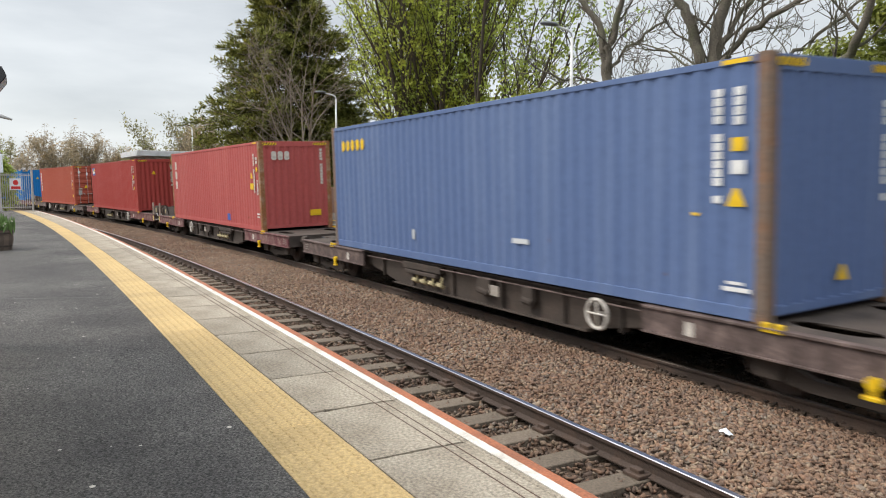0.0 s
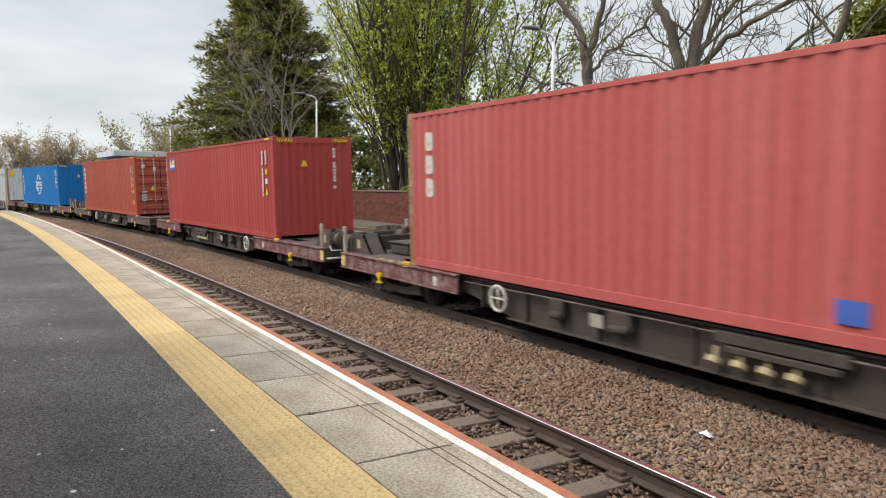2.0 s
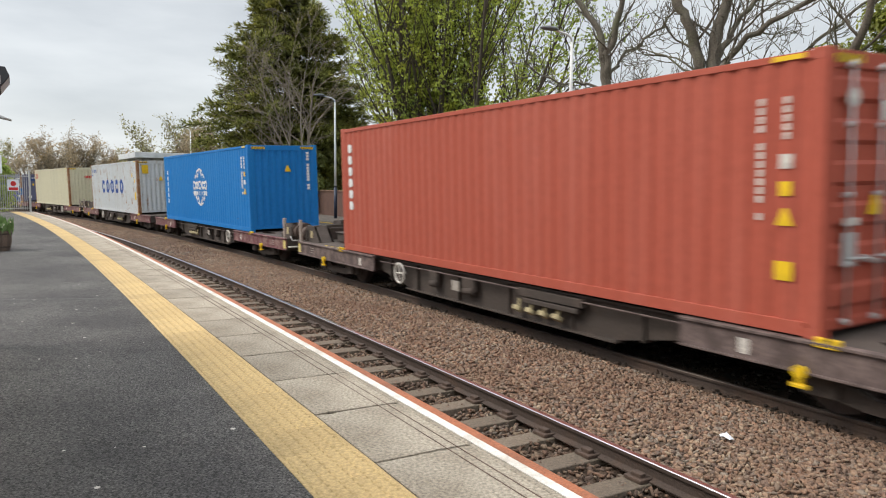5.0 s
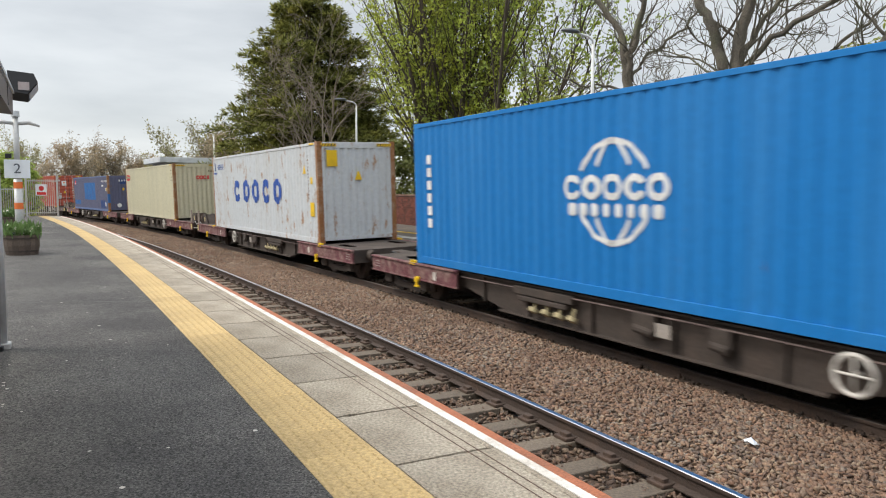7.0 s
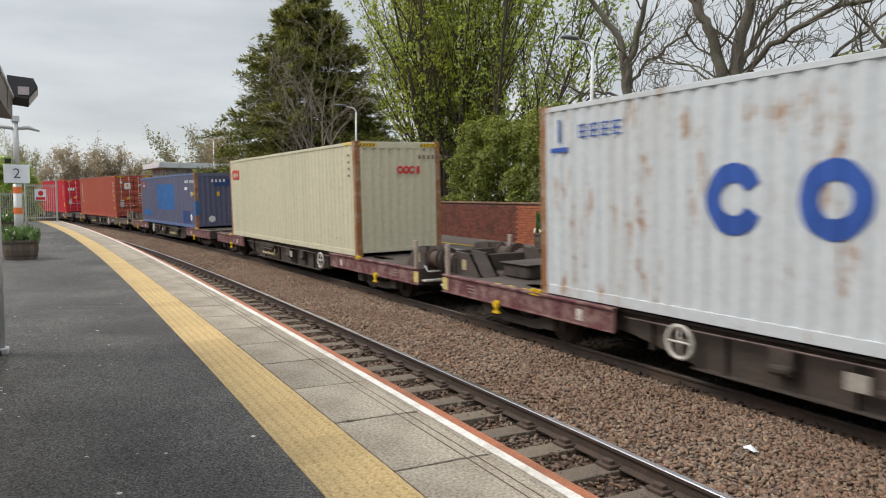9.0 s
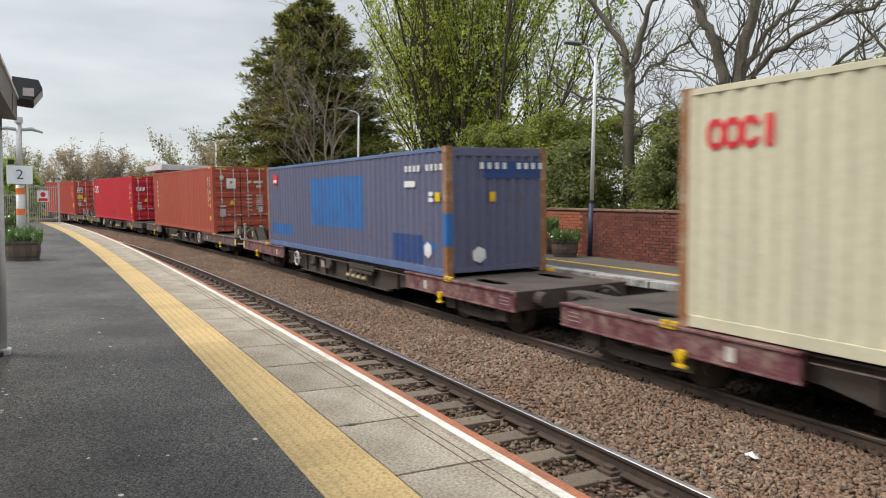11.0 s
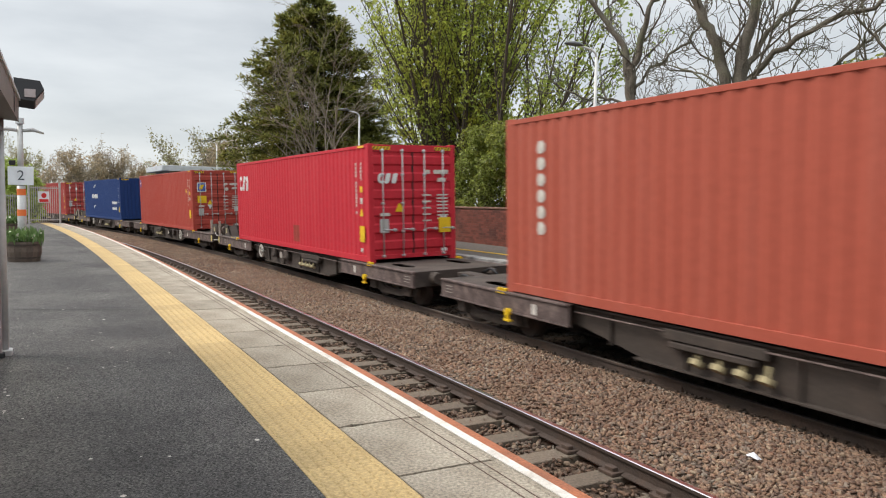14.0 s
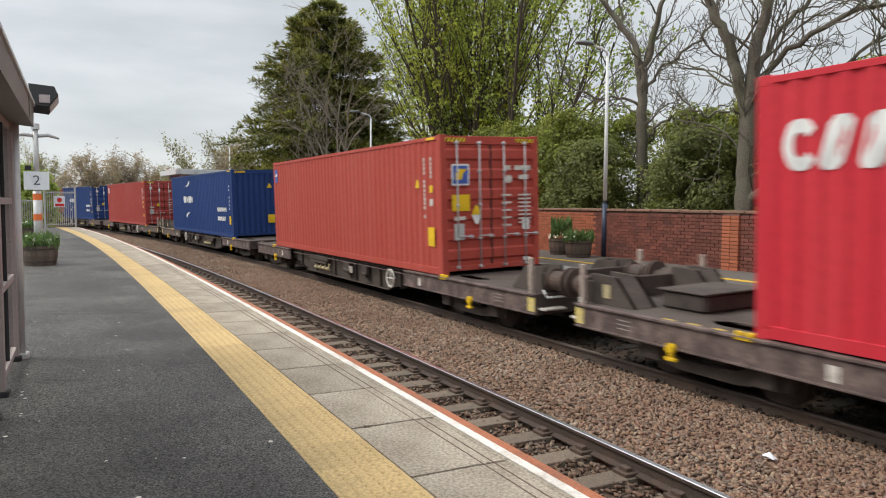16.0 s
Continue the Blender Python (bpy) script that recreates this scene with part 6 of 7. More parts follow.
def shelter():
    ob = thing("waiting_shelter", "brown-framed glazed waiting shelter on the platform", "shelter", Matrix.Translation((-7.2, -0.33, 0)) @ Matrix.Rotation(radians(-1.0), 4, "Z") @ Matrix.Translation((7.2, 0.33, 0)))
    y0, y1, x0, x1, top = -0.38, -1.75, -7.2, -2.3, 2.04
    roof = Build().add([(x, y, z) for x in (x0 - 0.14, x1 + 0.14) for y, z in ((-0.19, 2.005), (-0.185, 2.20), (-0.5, 2.30), (-1.9, 2.42), (-1.9, 2.32), (-0.34, 2.02))],
                       [(0, 1, 2, 3, 4, 5), (11, 10, 9, 8, 7, 6)] + [(i, 6 + i, 6 + (i + 1) % 6, (i + 1) % 6) for i in range(6)])
    part("roof", roof, SHELTER_ROOF, ob, "brown sheet roof with deep fascia")
    part("flashing", Build().box(x0 - 0.145, x1 + 0.145, -0.20, -0.172, 2.185, 2.212, 0.004), LIGHT_GREY, ob, "pale flashing along the eave")
    part("fascia_joint", Build().box(x0 + 0.62, x0 + 0.635, -0.1845, -0.1805, 2.01, 2.18), BLACK, ob, "thin joint in the fascia")
    part("downpipe", Build().tube([(x0 - 0.03, -0.335, 0.0), (x0 - 0.03, -0.335, 2.05)], 0.04, 12), GALV, ob, "grey downpipe", smooth=True)
    part("pipe_foot", Build().box(x0 - 0.1, x0 + 0.04, -0.40, -0.27, 0, 0.05, 0.01), GALV, ob)
    for x in (x0 + 0.05, -5.86, -5.22, -4.0, x1):
        part("post", Build().box(x - 0.04, x + 0.04, y0 - 0.04, y0 + 0.04, 0, top, 0.006), SHELTER_FRAME, ob, "upright frame post")
        part("shoe", Build().box(x - 0.06, x + 0.06, y0 - 0.06, y0 + 0.06, 0, 0.04, 0.008), BLACK, ob, "dark post shoe")
        part("post", Build().box(x - 0.04, x + 0.04, y1 - 0.04, y1 + 0.04, 0, top + 0.2, 0.006), SHELTER_FRAME, ob, "upright frame post")
    bays = ((x0 + 0.05, -5.86), (-5.22, -4.0), (-4.0, x1))
    for yy in (y0, y1):
        for a, b in (bays if yy == y0 else ((x0 + 0.05, -5.86), (-5.86, -4.0), (-4.0, x1))):
            for z in (0.10, 0.72, 1.36, 1.98):
                part("rail", Build().box(a + 0.04, b - 0.04, yy - 0.025, yy + 0.025, z - 0.025, z + 0.025, 0.004), SHELTER_FRAME, ob, "horizontal glazing rail")
            mid = (a + b) / 2
            part("mullion", Build().box(mid - 0.018, mid + 0.018, yy - 0.02, yy + 0.02, 0.12, 1.96), BLACK, ob, "dark glazing bar")
            for z0, z1 in ((0.125, 0.695), (0.745, 1.335), (1.385, 1.955)):
                g = part("pane", Build().box(a + 0.045, b - 0.045, yy - 0.004, yy + 0.004, z0, z1), GLASS, ob, "clear glass pane")
                g.visible_shadow = False
    for z0, z1 in ((0.125, 0.695), (0.745, 1.335), (1.385, 1.955)):
        g = part("pane", Build().box(x0 + 0.046, x0 + 0.054, y1 + 0.045, y0 - 0.045, z0, z1), GLASS, ob, "clear glass pane")
        g.visible_shadow = False
    for z in (0.10, 0.72, 1.36, 1.98):
        part("rail", Build().box(x0 + 0.025, x0 + 0.075, y1 + 0.04, y0 - 0.04, z - 0.025, z + 0.025, 0.004), SHELTER_FRAME, ob, "horizontal glazing rail")
    return ob


shelter()
flood = thing("floodlight", "black floodlight fixed to the shelter eave", "floodlight", Matrix.Translation((-7.42, -0.13, 2.27)) @ Matrix.Rotation(radians(-15), 4, "Y"))
part("housing", Build().add([(x, y, z) for x in (-0.10, 0.10) for y, z in ((-0.09, 0.09), (0.11, 0.075), (0.14, 0.0), (0.06, -0.115), (-0.07, -0.10))],
                            [(0, 1, 2, 3, 4), (9, 8, 7, 6, 5)] + [(i, 5 + i, 5 + (i + 1) % 5, (i + 1) % 5) for i in range(5)]), BLACK, flood, "black wedge housing")
part("lens", Build().add([(-0.085, 0.136, -0.014), (0.085, 0.136, -0.014), (0.085, 0.072, -0.106), (-0.085, 0.072, -0.106)], [(0, 1, 2, 3)]), LIGHT_GREY, flood, "pale lens facing down")
part("side_frame", Build().box(0.1, 0.108, -0.01, 0.075, -0.085, -0.01, 0.002), SHELTER_FRAME, flood, "dull grey side plate")
part("bracket", Build().tube([(0, -0.15, 0.02), (0, -0.05, 0.0)], 0.02, 8), BLACK, flood, "short bracket")
part("sensor", Build().disc((0.0, -0.16, 0.06), (0, 0, 1), 0.06, 0.12, 12), LIGHT_GREY, flood, "pale round sensor")

# ---- far buildings ----
def hall():
    ob = thing("station_building", "low pale building with a flat overhanging roof", "building", Matrix.Translation((-60, 10.5, 0.0)) @ Matrix.Rotation(radians(4), 4, "Z"))
    part("wall", Build().box(-2.5, 2.5, -2.6, 3.5, -1.4, 3.45), FAR_EDGE, ob, "pale plastered wall")
    part("roof", Build().box(-3.0, 3.0, -3.2, 4.0, 3.45, 3.85, 0.03), LIGHT_GREY, ob, "flat grey roof with a deep edge")
    for y in (-1.6, 0.0, 1.6):
        w = part("window", Build().box(2.49, 2.53, y - 0.5, y + 0.5, 1.2, 2.6), WHITE, ob, "white framed window")
        part("window_pane", Build().box(2.53, 2.54, y - 0.43, y + 0.43, 1.27, 2.53), BLACK, w, "dark pane")


hall()


# ---- trees ----
def grow(rng, start, way, length, radius, depth, spread, branches, curve=0.25, lift=0.15, out=None, taper=0.55, seg=6, shrink=(0.55, 0.8), first=0.3):
    """Branches of a tree, each as points and radii."""
    out = [] if out is None else out
    way = np.asarray(way, float) / np.linalg.norm(way)
    pts, d, step = [np.asarray(start, float)], way.copy(), length / seg
    for _ in range(seg):
        d = d + rng.normal(0, curve / seg ** 0.5, 3) + np.array([0, 0, lift / seg])
        d /= np.linalg.norm(d)
        pts.append(pts[-1] + d * step)
    pts = np.array(pts)
    rad = np.linspace(radius, max(radius * taper, 0.0055), seg + 1)
    out.append((pts, rad, depth))
    if depth > 0:
        for k in range(branches[0] if isinstance(branches, tuple) else branches):
            u = first + (1 - first) * (k + rng.uniform(0, 1)) / (branches[0] if isinstance(branches, tuple) else branches)
            i = min(seg - 1, int(u * seg))
            p = pts[i] + (pts[i + 1] - pts[i]) * (u * seg - i)
            r = radius * (1 - (1 - taper) * u)
            side = rng.normal(0, 1, 3)
            tang = pts[i + 1] - pts[i]
            tang /= np.linalg.norm(tang)
            side -= tang * side.dot(tang)
            side /= np.linalg.norm(side) + 1e-9
            a = spread * rng.uniform(0.7, 1.25)
            grow(rng, p, tang * math.cos(a) + side * math.sin(a), length * rng.uniform(*shrink), max(0.011, r * rng.uniform(0.52, 0.78)), depth - 1, spread, branches[1:] if isinstance(branches, tuple) and len(branches) > 1 else branches, curve, lift, out, taper, max(4, seg - 1), shrink, 0.2)
    return out


def tips(branches, depth_max, per, rng, scatter, bunch=6):
    """Points along the thin branches, for leaves, gathered in bunches."""
    pts = []
    bunch = bunch if per >= 2 * bunch else 1
    for p, r, d in branches:
        if d <= depth_max:
            for k in range(max(1, per // bunch)):
                u = rng.uniform(0.15, 1) * (len(p) - 1)
                i = min(len(p) - 2, int(u))
                c = p[i] + (p[i + 1] - p[i]) * (u - i) + rng.normal(0, scatter, 3)
                pts += list(c + rng.normal(0, 0.09, (bunch, 3)))
    return np.array(pts)


def tree(name, label, x, y, z, branches, bark, leaf=None, size=0.1, per=0, depth_max=0, scatter=0.2, seed=1, category="tree", aspect=1.5):
    ob = thing(name, label, category, Matrix.Translation((x, y, z)))
    top = max(d for p, r, d in branches)
    if branches[0][2] == top and sum(d == top for p, r, d in branches) > 40:
        limbs("trunk", [(p, r) for p, r, d in branches if d == top], bark, ob)
    else:
        for i, (p, r, d) in enumerate([b for b in branches if b[2] == top]):
            limbs("trunk" if i == 0 else "limb", [(p, r)], bark, ob)
    for p, r, d in branches:
        if top > d >= top - 1 and r[0] > 0.05:
            limbs("limb", [(p, r)], bark, ob)
    twigs = [(p, r) for p, r, d in branches if d < top and not (d >= top - 1 and r[0] > 0.05)]
    tagged(limbs("twig_mass", twigs, bark, ob), kind="stuff")
    if leaf:
        rng = np.random.default_rng(seed)
        pts = tips(branches, depth_max, per, rng, scatter)
        quads("crown", pts, rng.normal(0, 1, (len(pts), 3)) + [0, -0.4, 0.6], np.full(len(pts), size), leaf, ob, aspect, seed)
    return ob


def bend(points, radii, right, rng, wobble=0.05, per=4):
    """A limb through points (across, away, up), rounded and slightly crooked, in the tree's space."""
    p = np.array(points, float)
    q = np.vstack([2 * p[0] - p[1], p, 2 * p[-1] - p[-2]])
    out, rad = [], []
    for k in range(len(p) - 1):
        for m in range(per):
            t = m / per
            a, b, c, d = q[k], q[k + 1], q[k + 2], q[k + 3]
            out.append(0.5 * (2 * b + (c - a) * t + (2 * a - 5 * b + 4 * c - d) * t * t + (3 * b - a - 3 * c + d) * t ** 3))
            rad.append(radii[k] + (radii[k + 1] - radii[k]) * t)
    out.append(p[-1])
    rad.append(radii[-1])
    out, rad = np.array(out), np.array(rad)
    out[1:-1] += rng.normal(0, wobble, (len(out) - 2, 3)) * np.minimum(1, 0.06 / rad[1:-1, None])
    rx, ry = right
    return np.stack([out[:, 0] * rx - out[:, 1] * ry, out[:, 0] * ry + out[:, 1] * rx, out[:, 2]], 1), rad


def bare_tree(label, x, y, right, limbs_at, seed, every=0.5, long=1.9):
    """A leafless tree: given main limbs, crooked side shoots that turn up, and fine twigs."""
    rng = np.random.default_rng(seed)
    br = []
    for k, (points, radii) in enumerate(limbs_at):
        p, r = bend(points, radii, right, rng)
        br.append((p, r, 4))
        run = np.concatenate([[0], np.cumsum(np.linalg.norm(np.diff(p, axis=0), axis=1))])
        at = 2.9 if k == 0 else 0.5
        while at < run[-1]:
            c = np.array([np.interp(at, run, p[:, q]) for q in range(3)])
            rr = float(np.interp(at, run, r))
            i = min(len(p) - 2, int(np.searchsorted(run, at)))
            tang = (p[i + 1] - p[i - 1 if i else 0])
            tang /= np.linalg.norm(tang)
            side = rng.normal(0, 1, 3)
            side -= tang * side.dot(tang)
            side /= np.linalg.norm(side)
            a = rng.uniform(0.6, 1.1)
            ln = long * rng.uniform(0.5, 1.25) * (1.15 - 0.5 * at / run[-1])
            grow(rng, c, tang * math.cos(a) + side * math.sin(a) + np.array([0, 0, 0.1]), ln, max(0.012, min(0.034, rr * 0.42)), 2, 0.62, (5, 3), 0.55, 0.55, br, 0.35, 8, (0.35, 0.6), 0.25)
            at += every * rng.uniform(0.5, 1.5)
    tree("bare_tree", label, x, y, 0.1, br, BARK)


bare_tree("bare grey tree with a heavy leaning limb behind the wall", -12.3, 14.75, (0.77, 0.64), (
    (((0, 0, -0.6), (0, 0, 1.1), (-0.03, 0, 2.3), (-0.03, 0, 3.4), (0.02, 0, 4.1), (0.06, 0.05, 4.9), (0.24, 0.1, 5.6), (0.37, 0.1, 6.3), (0.5, 0.2, 7.6), (0.35, 0.3, 9.0), (0.5, 0.2, 10.2)), (0.36, 0.29, 0.235, 0.215, 0.17, 0.145, 0.13, 0.115, 0.08, 0.05, 0.02)),
    (((-0.03, 0, 3.3), (-0.18, -0.05, 3.85), (-0.37, -0.1, 4.66), (-0.61, -0.2, 5.41), (-0.92, -0.2, 6.05), (-1.3, -0.3, 7.2), (-1.8, -0.4, 8.6), (-2.1, -0.3, 9.8)), (0.14, 0.135, 0.125, 0.12, 0.105, 0.08, 0.05, 0.02)),
    (((0.03, 0, 3.7), (0.25, -0.2, 4.15), (0.67, -0.4, 4.66), (1.47, -0.7, 5.2), (2.7, -0.9, 5.67), (3.4, -1.0, 6.05), (4.2, -1.1, 6.9), (4.8, -1.1, 7.6)), (0.09, 0.08, 0.07, 0.06, 0.05, 0.042, 0.03, 0.015)),
    (((0.03, 0, 3.3), (0.35, 0.3, 3.75), (0.86, 0.5, 3.97), (1.71, 0.7, 4.4), (2.2, 0.8, 4.7), (2.9, 0.9, 5.3), (3.6, 0.9, 6.0), (4.0, 0.9, 6.9)), (0.07, 0.06, 0.055, 0.048, 0.042, 0.035, 0.026, 0.012)),
    (((0.05, 0, 4.3), (0.35, 0.5, 5.0), (0.95, 0.9, 5.9), (1.7, 1.1, 6.7), (2.3, 1.2, 7.7), (2.7, 1.2, 8.8)), (0.08, 0.07, 0.06, 0.05, 0.035, 0.015)),
    (((-0.1, 0, 3.4), (-0.5, -0.2, 3.5), (-0.98, -0.3, 3.47), (-1.35, -0.3, 3.7), (-1.8, -0.4, 4.3)), (0.035, 0.03, 0.026, 0.02, 0.01)),
    (((0.0, 0, 1.15), (0.15, -0.24, 1.42), (0.38, -0.54, 1.56), (0.84, -1.07, 1.84), (1.28, -1.6, 2.3), (1.62, -1.97, 2.85), (2.02, -2.4, 3.35), (2.48, -2.9, 3.8), (2.72, -3.3, 4.6), (2.9, -3.6, 5.8), (3.0, -3.6, 7.0)), (0.2, 0.165, 0.14, 0.13, 0.12, 0.11, 0.10, 0.09, 0.07, 0.045, 0.02)),
    (((0.1, 0, 2.2), (0.5, 0.2, 2.6), (0.8, 0.3, 3.3), (0.95, 0.3, 4.0)), (0.03, 0.026, 0.02, 0.01)),
), 21)
bare_tree("slender bare tree with forked limbs behind the wall", -16.9, 15.6, (0.68, 0.735), (
    (((0.05, 0, -0.5), (0.05, 0, 1.4), (0.0, 0, 3.1), (-0.03, 0, 4.3), (-0.05, 0, 5.0), (-0.34, 0.1, 6.1), (-0.86, 0.2, 6.96), (-1.4, 0.2, 7.6), (-1.9, 0.2, 8.6), (-2.2, 0.2, 9.6)), (0.25, 0.19, 0.165, 0.15, 0.125, 0.095, 0.08, 0.065, 0.04, 0.015)),
    (((-0.03, 0, 4.6), (0.05, -0.1, 5.4), (0.25, -0.2, 6.2), (0.48, -0.3, 7.1), (0.77, -0.3, 7.6), (0.9, -0.4, 8.8), (1.2, -0.4, 9.8)), (0.105, 0.095, 0.085, 0.07, 0.06, 0.04, 0.015)),
    (((0, 0, 4.4), (0.25, 0.2, 4.95), (0.6, 0.3, 5.42), (1.2, 0.4, 5.9), (1.67, 0.5, 6.3), (2.1, 0.5, 7.1), (2.4, 0.5, 8.0)), (0.06, 0.055, 0.05, 0.042, 0.036, 0.025, 0.012)),
    (((0.05, 0, 3.0), (0.3, -0.1, 3.45), (0.6, -0.2, 3.73), (1.07, -0.3, 3.96), (1.96, -0.4, 3.96), (2.7, -0.5, 4.3)), (0.05, 0.045, 0.04, 0.035, 0.026, 0.012)),
    (((-0.03, 0, 4.2), (-0.5, -0.1, 4.45), (-1.0, -0.2, 4.5), (-1.9, -0.3, 4.7), (-2.4, -0.3, 5.1)), (0.05, 0.042, 0.035, 0.026, 0.012)),
    (((0.15, -0.5, 1.3), (0.5, -0.5, 2.0), (0.95, -0.5, 2.5), (1.5, -0.5, 2.85)), (0.055, 0.048, 0.038, 0.015)),
), 8, 0.5, 1.6)


def blades(name, points, ways, long, wide, mat, parent, seed):
    """Many narrow sprays, each a folded lozenge lying along its own way."""
    rng = np.random.default_rng(seed)
    n = len(points)
    a = np.asarray(ways, float)
    a /= np.linalg.norm(a, axis=1, keepdims=True) + 1e-9
    b = np.cross(a, np.array([0, 0, 1.0]) + rng.normal(0, 0.45, (n, 3)))
    b /= np.linalg.norm(b, axis=1, keepdims=True) + 1e-9
    c = np.cross(a, b)
    f = rng.uniform(0.6, 1.4, (n, 1))
    p = np.asarray(points, float)
    v = np.stack([p, p + a * long * f * 0.5 + b * wide * f * 0.5 + c * wide * 0.2, p + a * long * f, p + a * long * f * 0.5 - b * wide * f * 0.5 + c * wide * 0.2], 1).reshape(-1, 3)
    q = np.arange(4 * n).reshape(n, 4)
    me = bpy.data.meshes.new(name)
    me.vertices.add(4 * n)
    me.vertices.foreach_set("co", v.astype(np.float32).ravel())
    me.loops.add(6 * n)
    me.loops.foreach_set("vertex_index", np.stack([q[:, 0], q[:, 1], q[:, 2], q[:, 0], q[:, 2], q[:, 3]], 1).astype(np.int32).ravel())
    me.polygons.add(2 * n)
    me.polygons.foreach_set("loop_start", np.arange(0, 6 * n, 3, dtype=np.int32))
    me.update(calc_edges=True)
    me.materials.append(mat)
    ob = new(name, me)
    ob.parent = parent
    return ob


def conifer(x, y, height, radius, seed, label):
    """Broad evergreen: tiers of sagging boughs with upturned tips, each a fan of flat sprays."""
    ob = thing("fir_tree", label, "tree", Matrix.Translation((x, y, 0)))
    rng = np.random.default_rng(seed)
    br = [(np.array([(0, 0, -0.5), (0.1, 0, height * 0.5), (0, 0, height)]), np.array([0.32, 0.18, 0.03]))]
    pts, ways = [], []
    n = int(height * 26)
    for i in range(n):
        u = (i + rng.uniform(0, 1)) / n
        z = height * (0.11 + 0.89 * u)
        a = rng.uniform(0, 6.28)
        reach = radius * float(np.interp(u, [0, 0.12, 0.39, 0.59, 0.86, 1], [0.9, 1.0, 0.92, 0.74, 0.38, 0.05])) * rng.uniform(0.55, 1.18) * (1 + 0.10 * math.sin(3 * a + 7 * u)) + 0.15
        t = np.linspace(0, 1, 7)
        sag = 0.16 + 0.14 * rng.uniform()
        out = np.array([math.cos(a), math.sin(a), 0])
        side = np.array([-math.sin(a), math.cos(a), 0])
        bough = out * reach * t[:, None] + side * (rng.normal(0, 0.10) * reach * t * t)[:, None]
        bough[:, 2] = z + reach * (0.34 * t - (sag + 0.34) * t ** 1.6 + 0.16 * t ** 4)
        br.append((bough, np.linspace(0.04, 0.006, 7)))
        m = int(5 + 4.2 * reach)
        for k in range(m):
            w = 0.22 + 0.80 * (k + rng.uniform()) / m
            c = np.array([np.interp(w, t, bough[:, q]) for q in range(3)])
            sgn = 1 if k % 2 else -1
            way = out * rng.uniform(0.75, 1.1) + side * sgn * rng.uniform(0.35, 0.95) * (1.05 - w * 0.7) + np.array([0, 0, rng.normal(0.06, 0.30)])
            way /= np.linalg.norm(way)
            ln = (0.32 + 0.30 * reach * (1.15 - w)) * rng.uniform(0.6, 1.1)
            g = int(11 + 17 * ln)
            r = rng.uniform(0.0, 1.0, g)
            droop = np.stack([np.zeros(g), np.zeros(g), -0.18 * ln * r * r], 1)
            pts.append(c + way * ln * r[:, None] + droop + rng.normal(0, 0.045, (g, 3)))
            ways.append(way + rng.normal(0, 0.42, (g, 3)) + [0, 0, 0.05])
    limbs("trunk", br, DARK_BARK, ob)
    blades("crown", np.concatenate(pts), np.concatenate(ways), 0.30, 0.07, FIR_LEAF, ob, seed)
    return ob


conifer(-42.2, 14.0, 13.2, 5.1, 31, "dark green fir tree with drooping boughs")
conifer(-9.0, 26.0, 10.5, 3.0, 37, "dark conifer far behind the laurel hedge")

rng = np.random.default_rng(14)
br = []
for a in range(6):
    lean = -0.75 + 0.21 * a
    grow(rng, (rng.normal(0, 0.15), rng.normal(0, 0.15), 0), (lean * 0.62 + 0.1, lean * 0.62, 1), rng.uniform(6.5, 8.2), 0.07, 3, 0.62, (7, 5, 3), 0.35, 0.05, br, 0.3, 8, (0.32, 0.55))
tree("bare_tree", "thin bare tree in front of the fir", -36.6, 12.9, 0.2, br, TWIG)

rng = np.random.default_rng(11)
br = []
for a in range(24):
    sx, sy = rng.normal(0, 1.0), rng.normal(0, 0.6)
    grow(rng, (sx, sy, -0.3), (sx * 0.17 + rng.normal(0, 0.06), sy * 0.15, 1), rng.uniform(11, 15), 0.10, 2, 0.36, (13, 6), 0.12, 0.1, br, 0.2, 9, (0.22, 0.42), 0.12)
tree("poplar_clump", "many-stemmed tree coming into yellow-green leaf", -28.3, 16.2, 0.1, br, DARK_BARK, OLIVE_LEAF, 0.092, 24, 1, 0.12, 5)
rng = np.random.default_rng(12)
br = []
for a in range(7):
    sx, sy = rng.normal(0, 0.8), rng.normal(0, 0.5)
    grow(rng, (sx, sy, -0.3), (sx * 0.30 + rng.normal(0.1, 0.14), sy * 0.15, 1), rng.uniform(8, 11), 0.10, 2, 0.55, (12, 6), 0.2, 0.1, br, 0.25, 8, (0.25, 0.45), 0.2)
tree("spring_tree", "open tree with fresh green leaves", -24.9, 16.6, 0.1, br, DARK_BARK, SPRING_LEAF, 0.09, 18, 1, 0.16, 6)


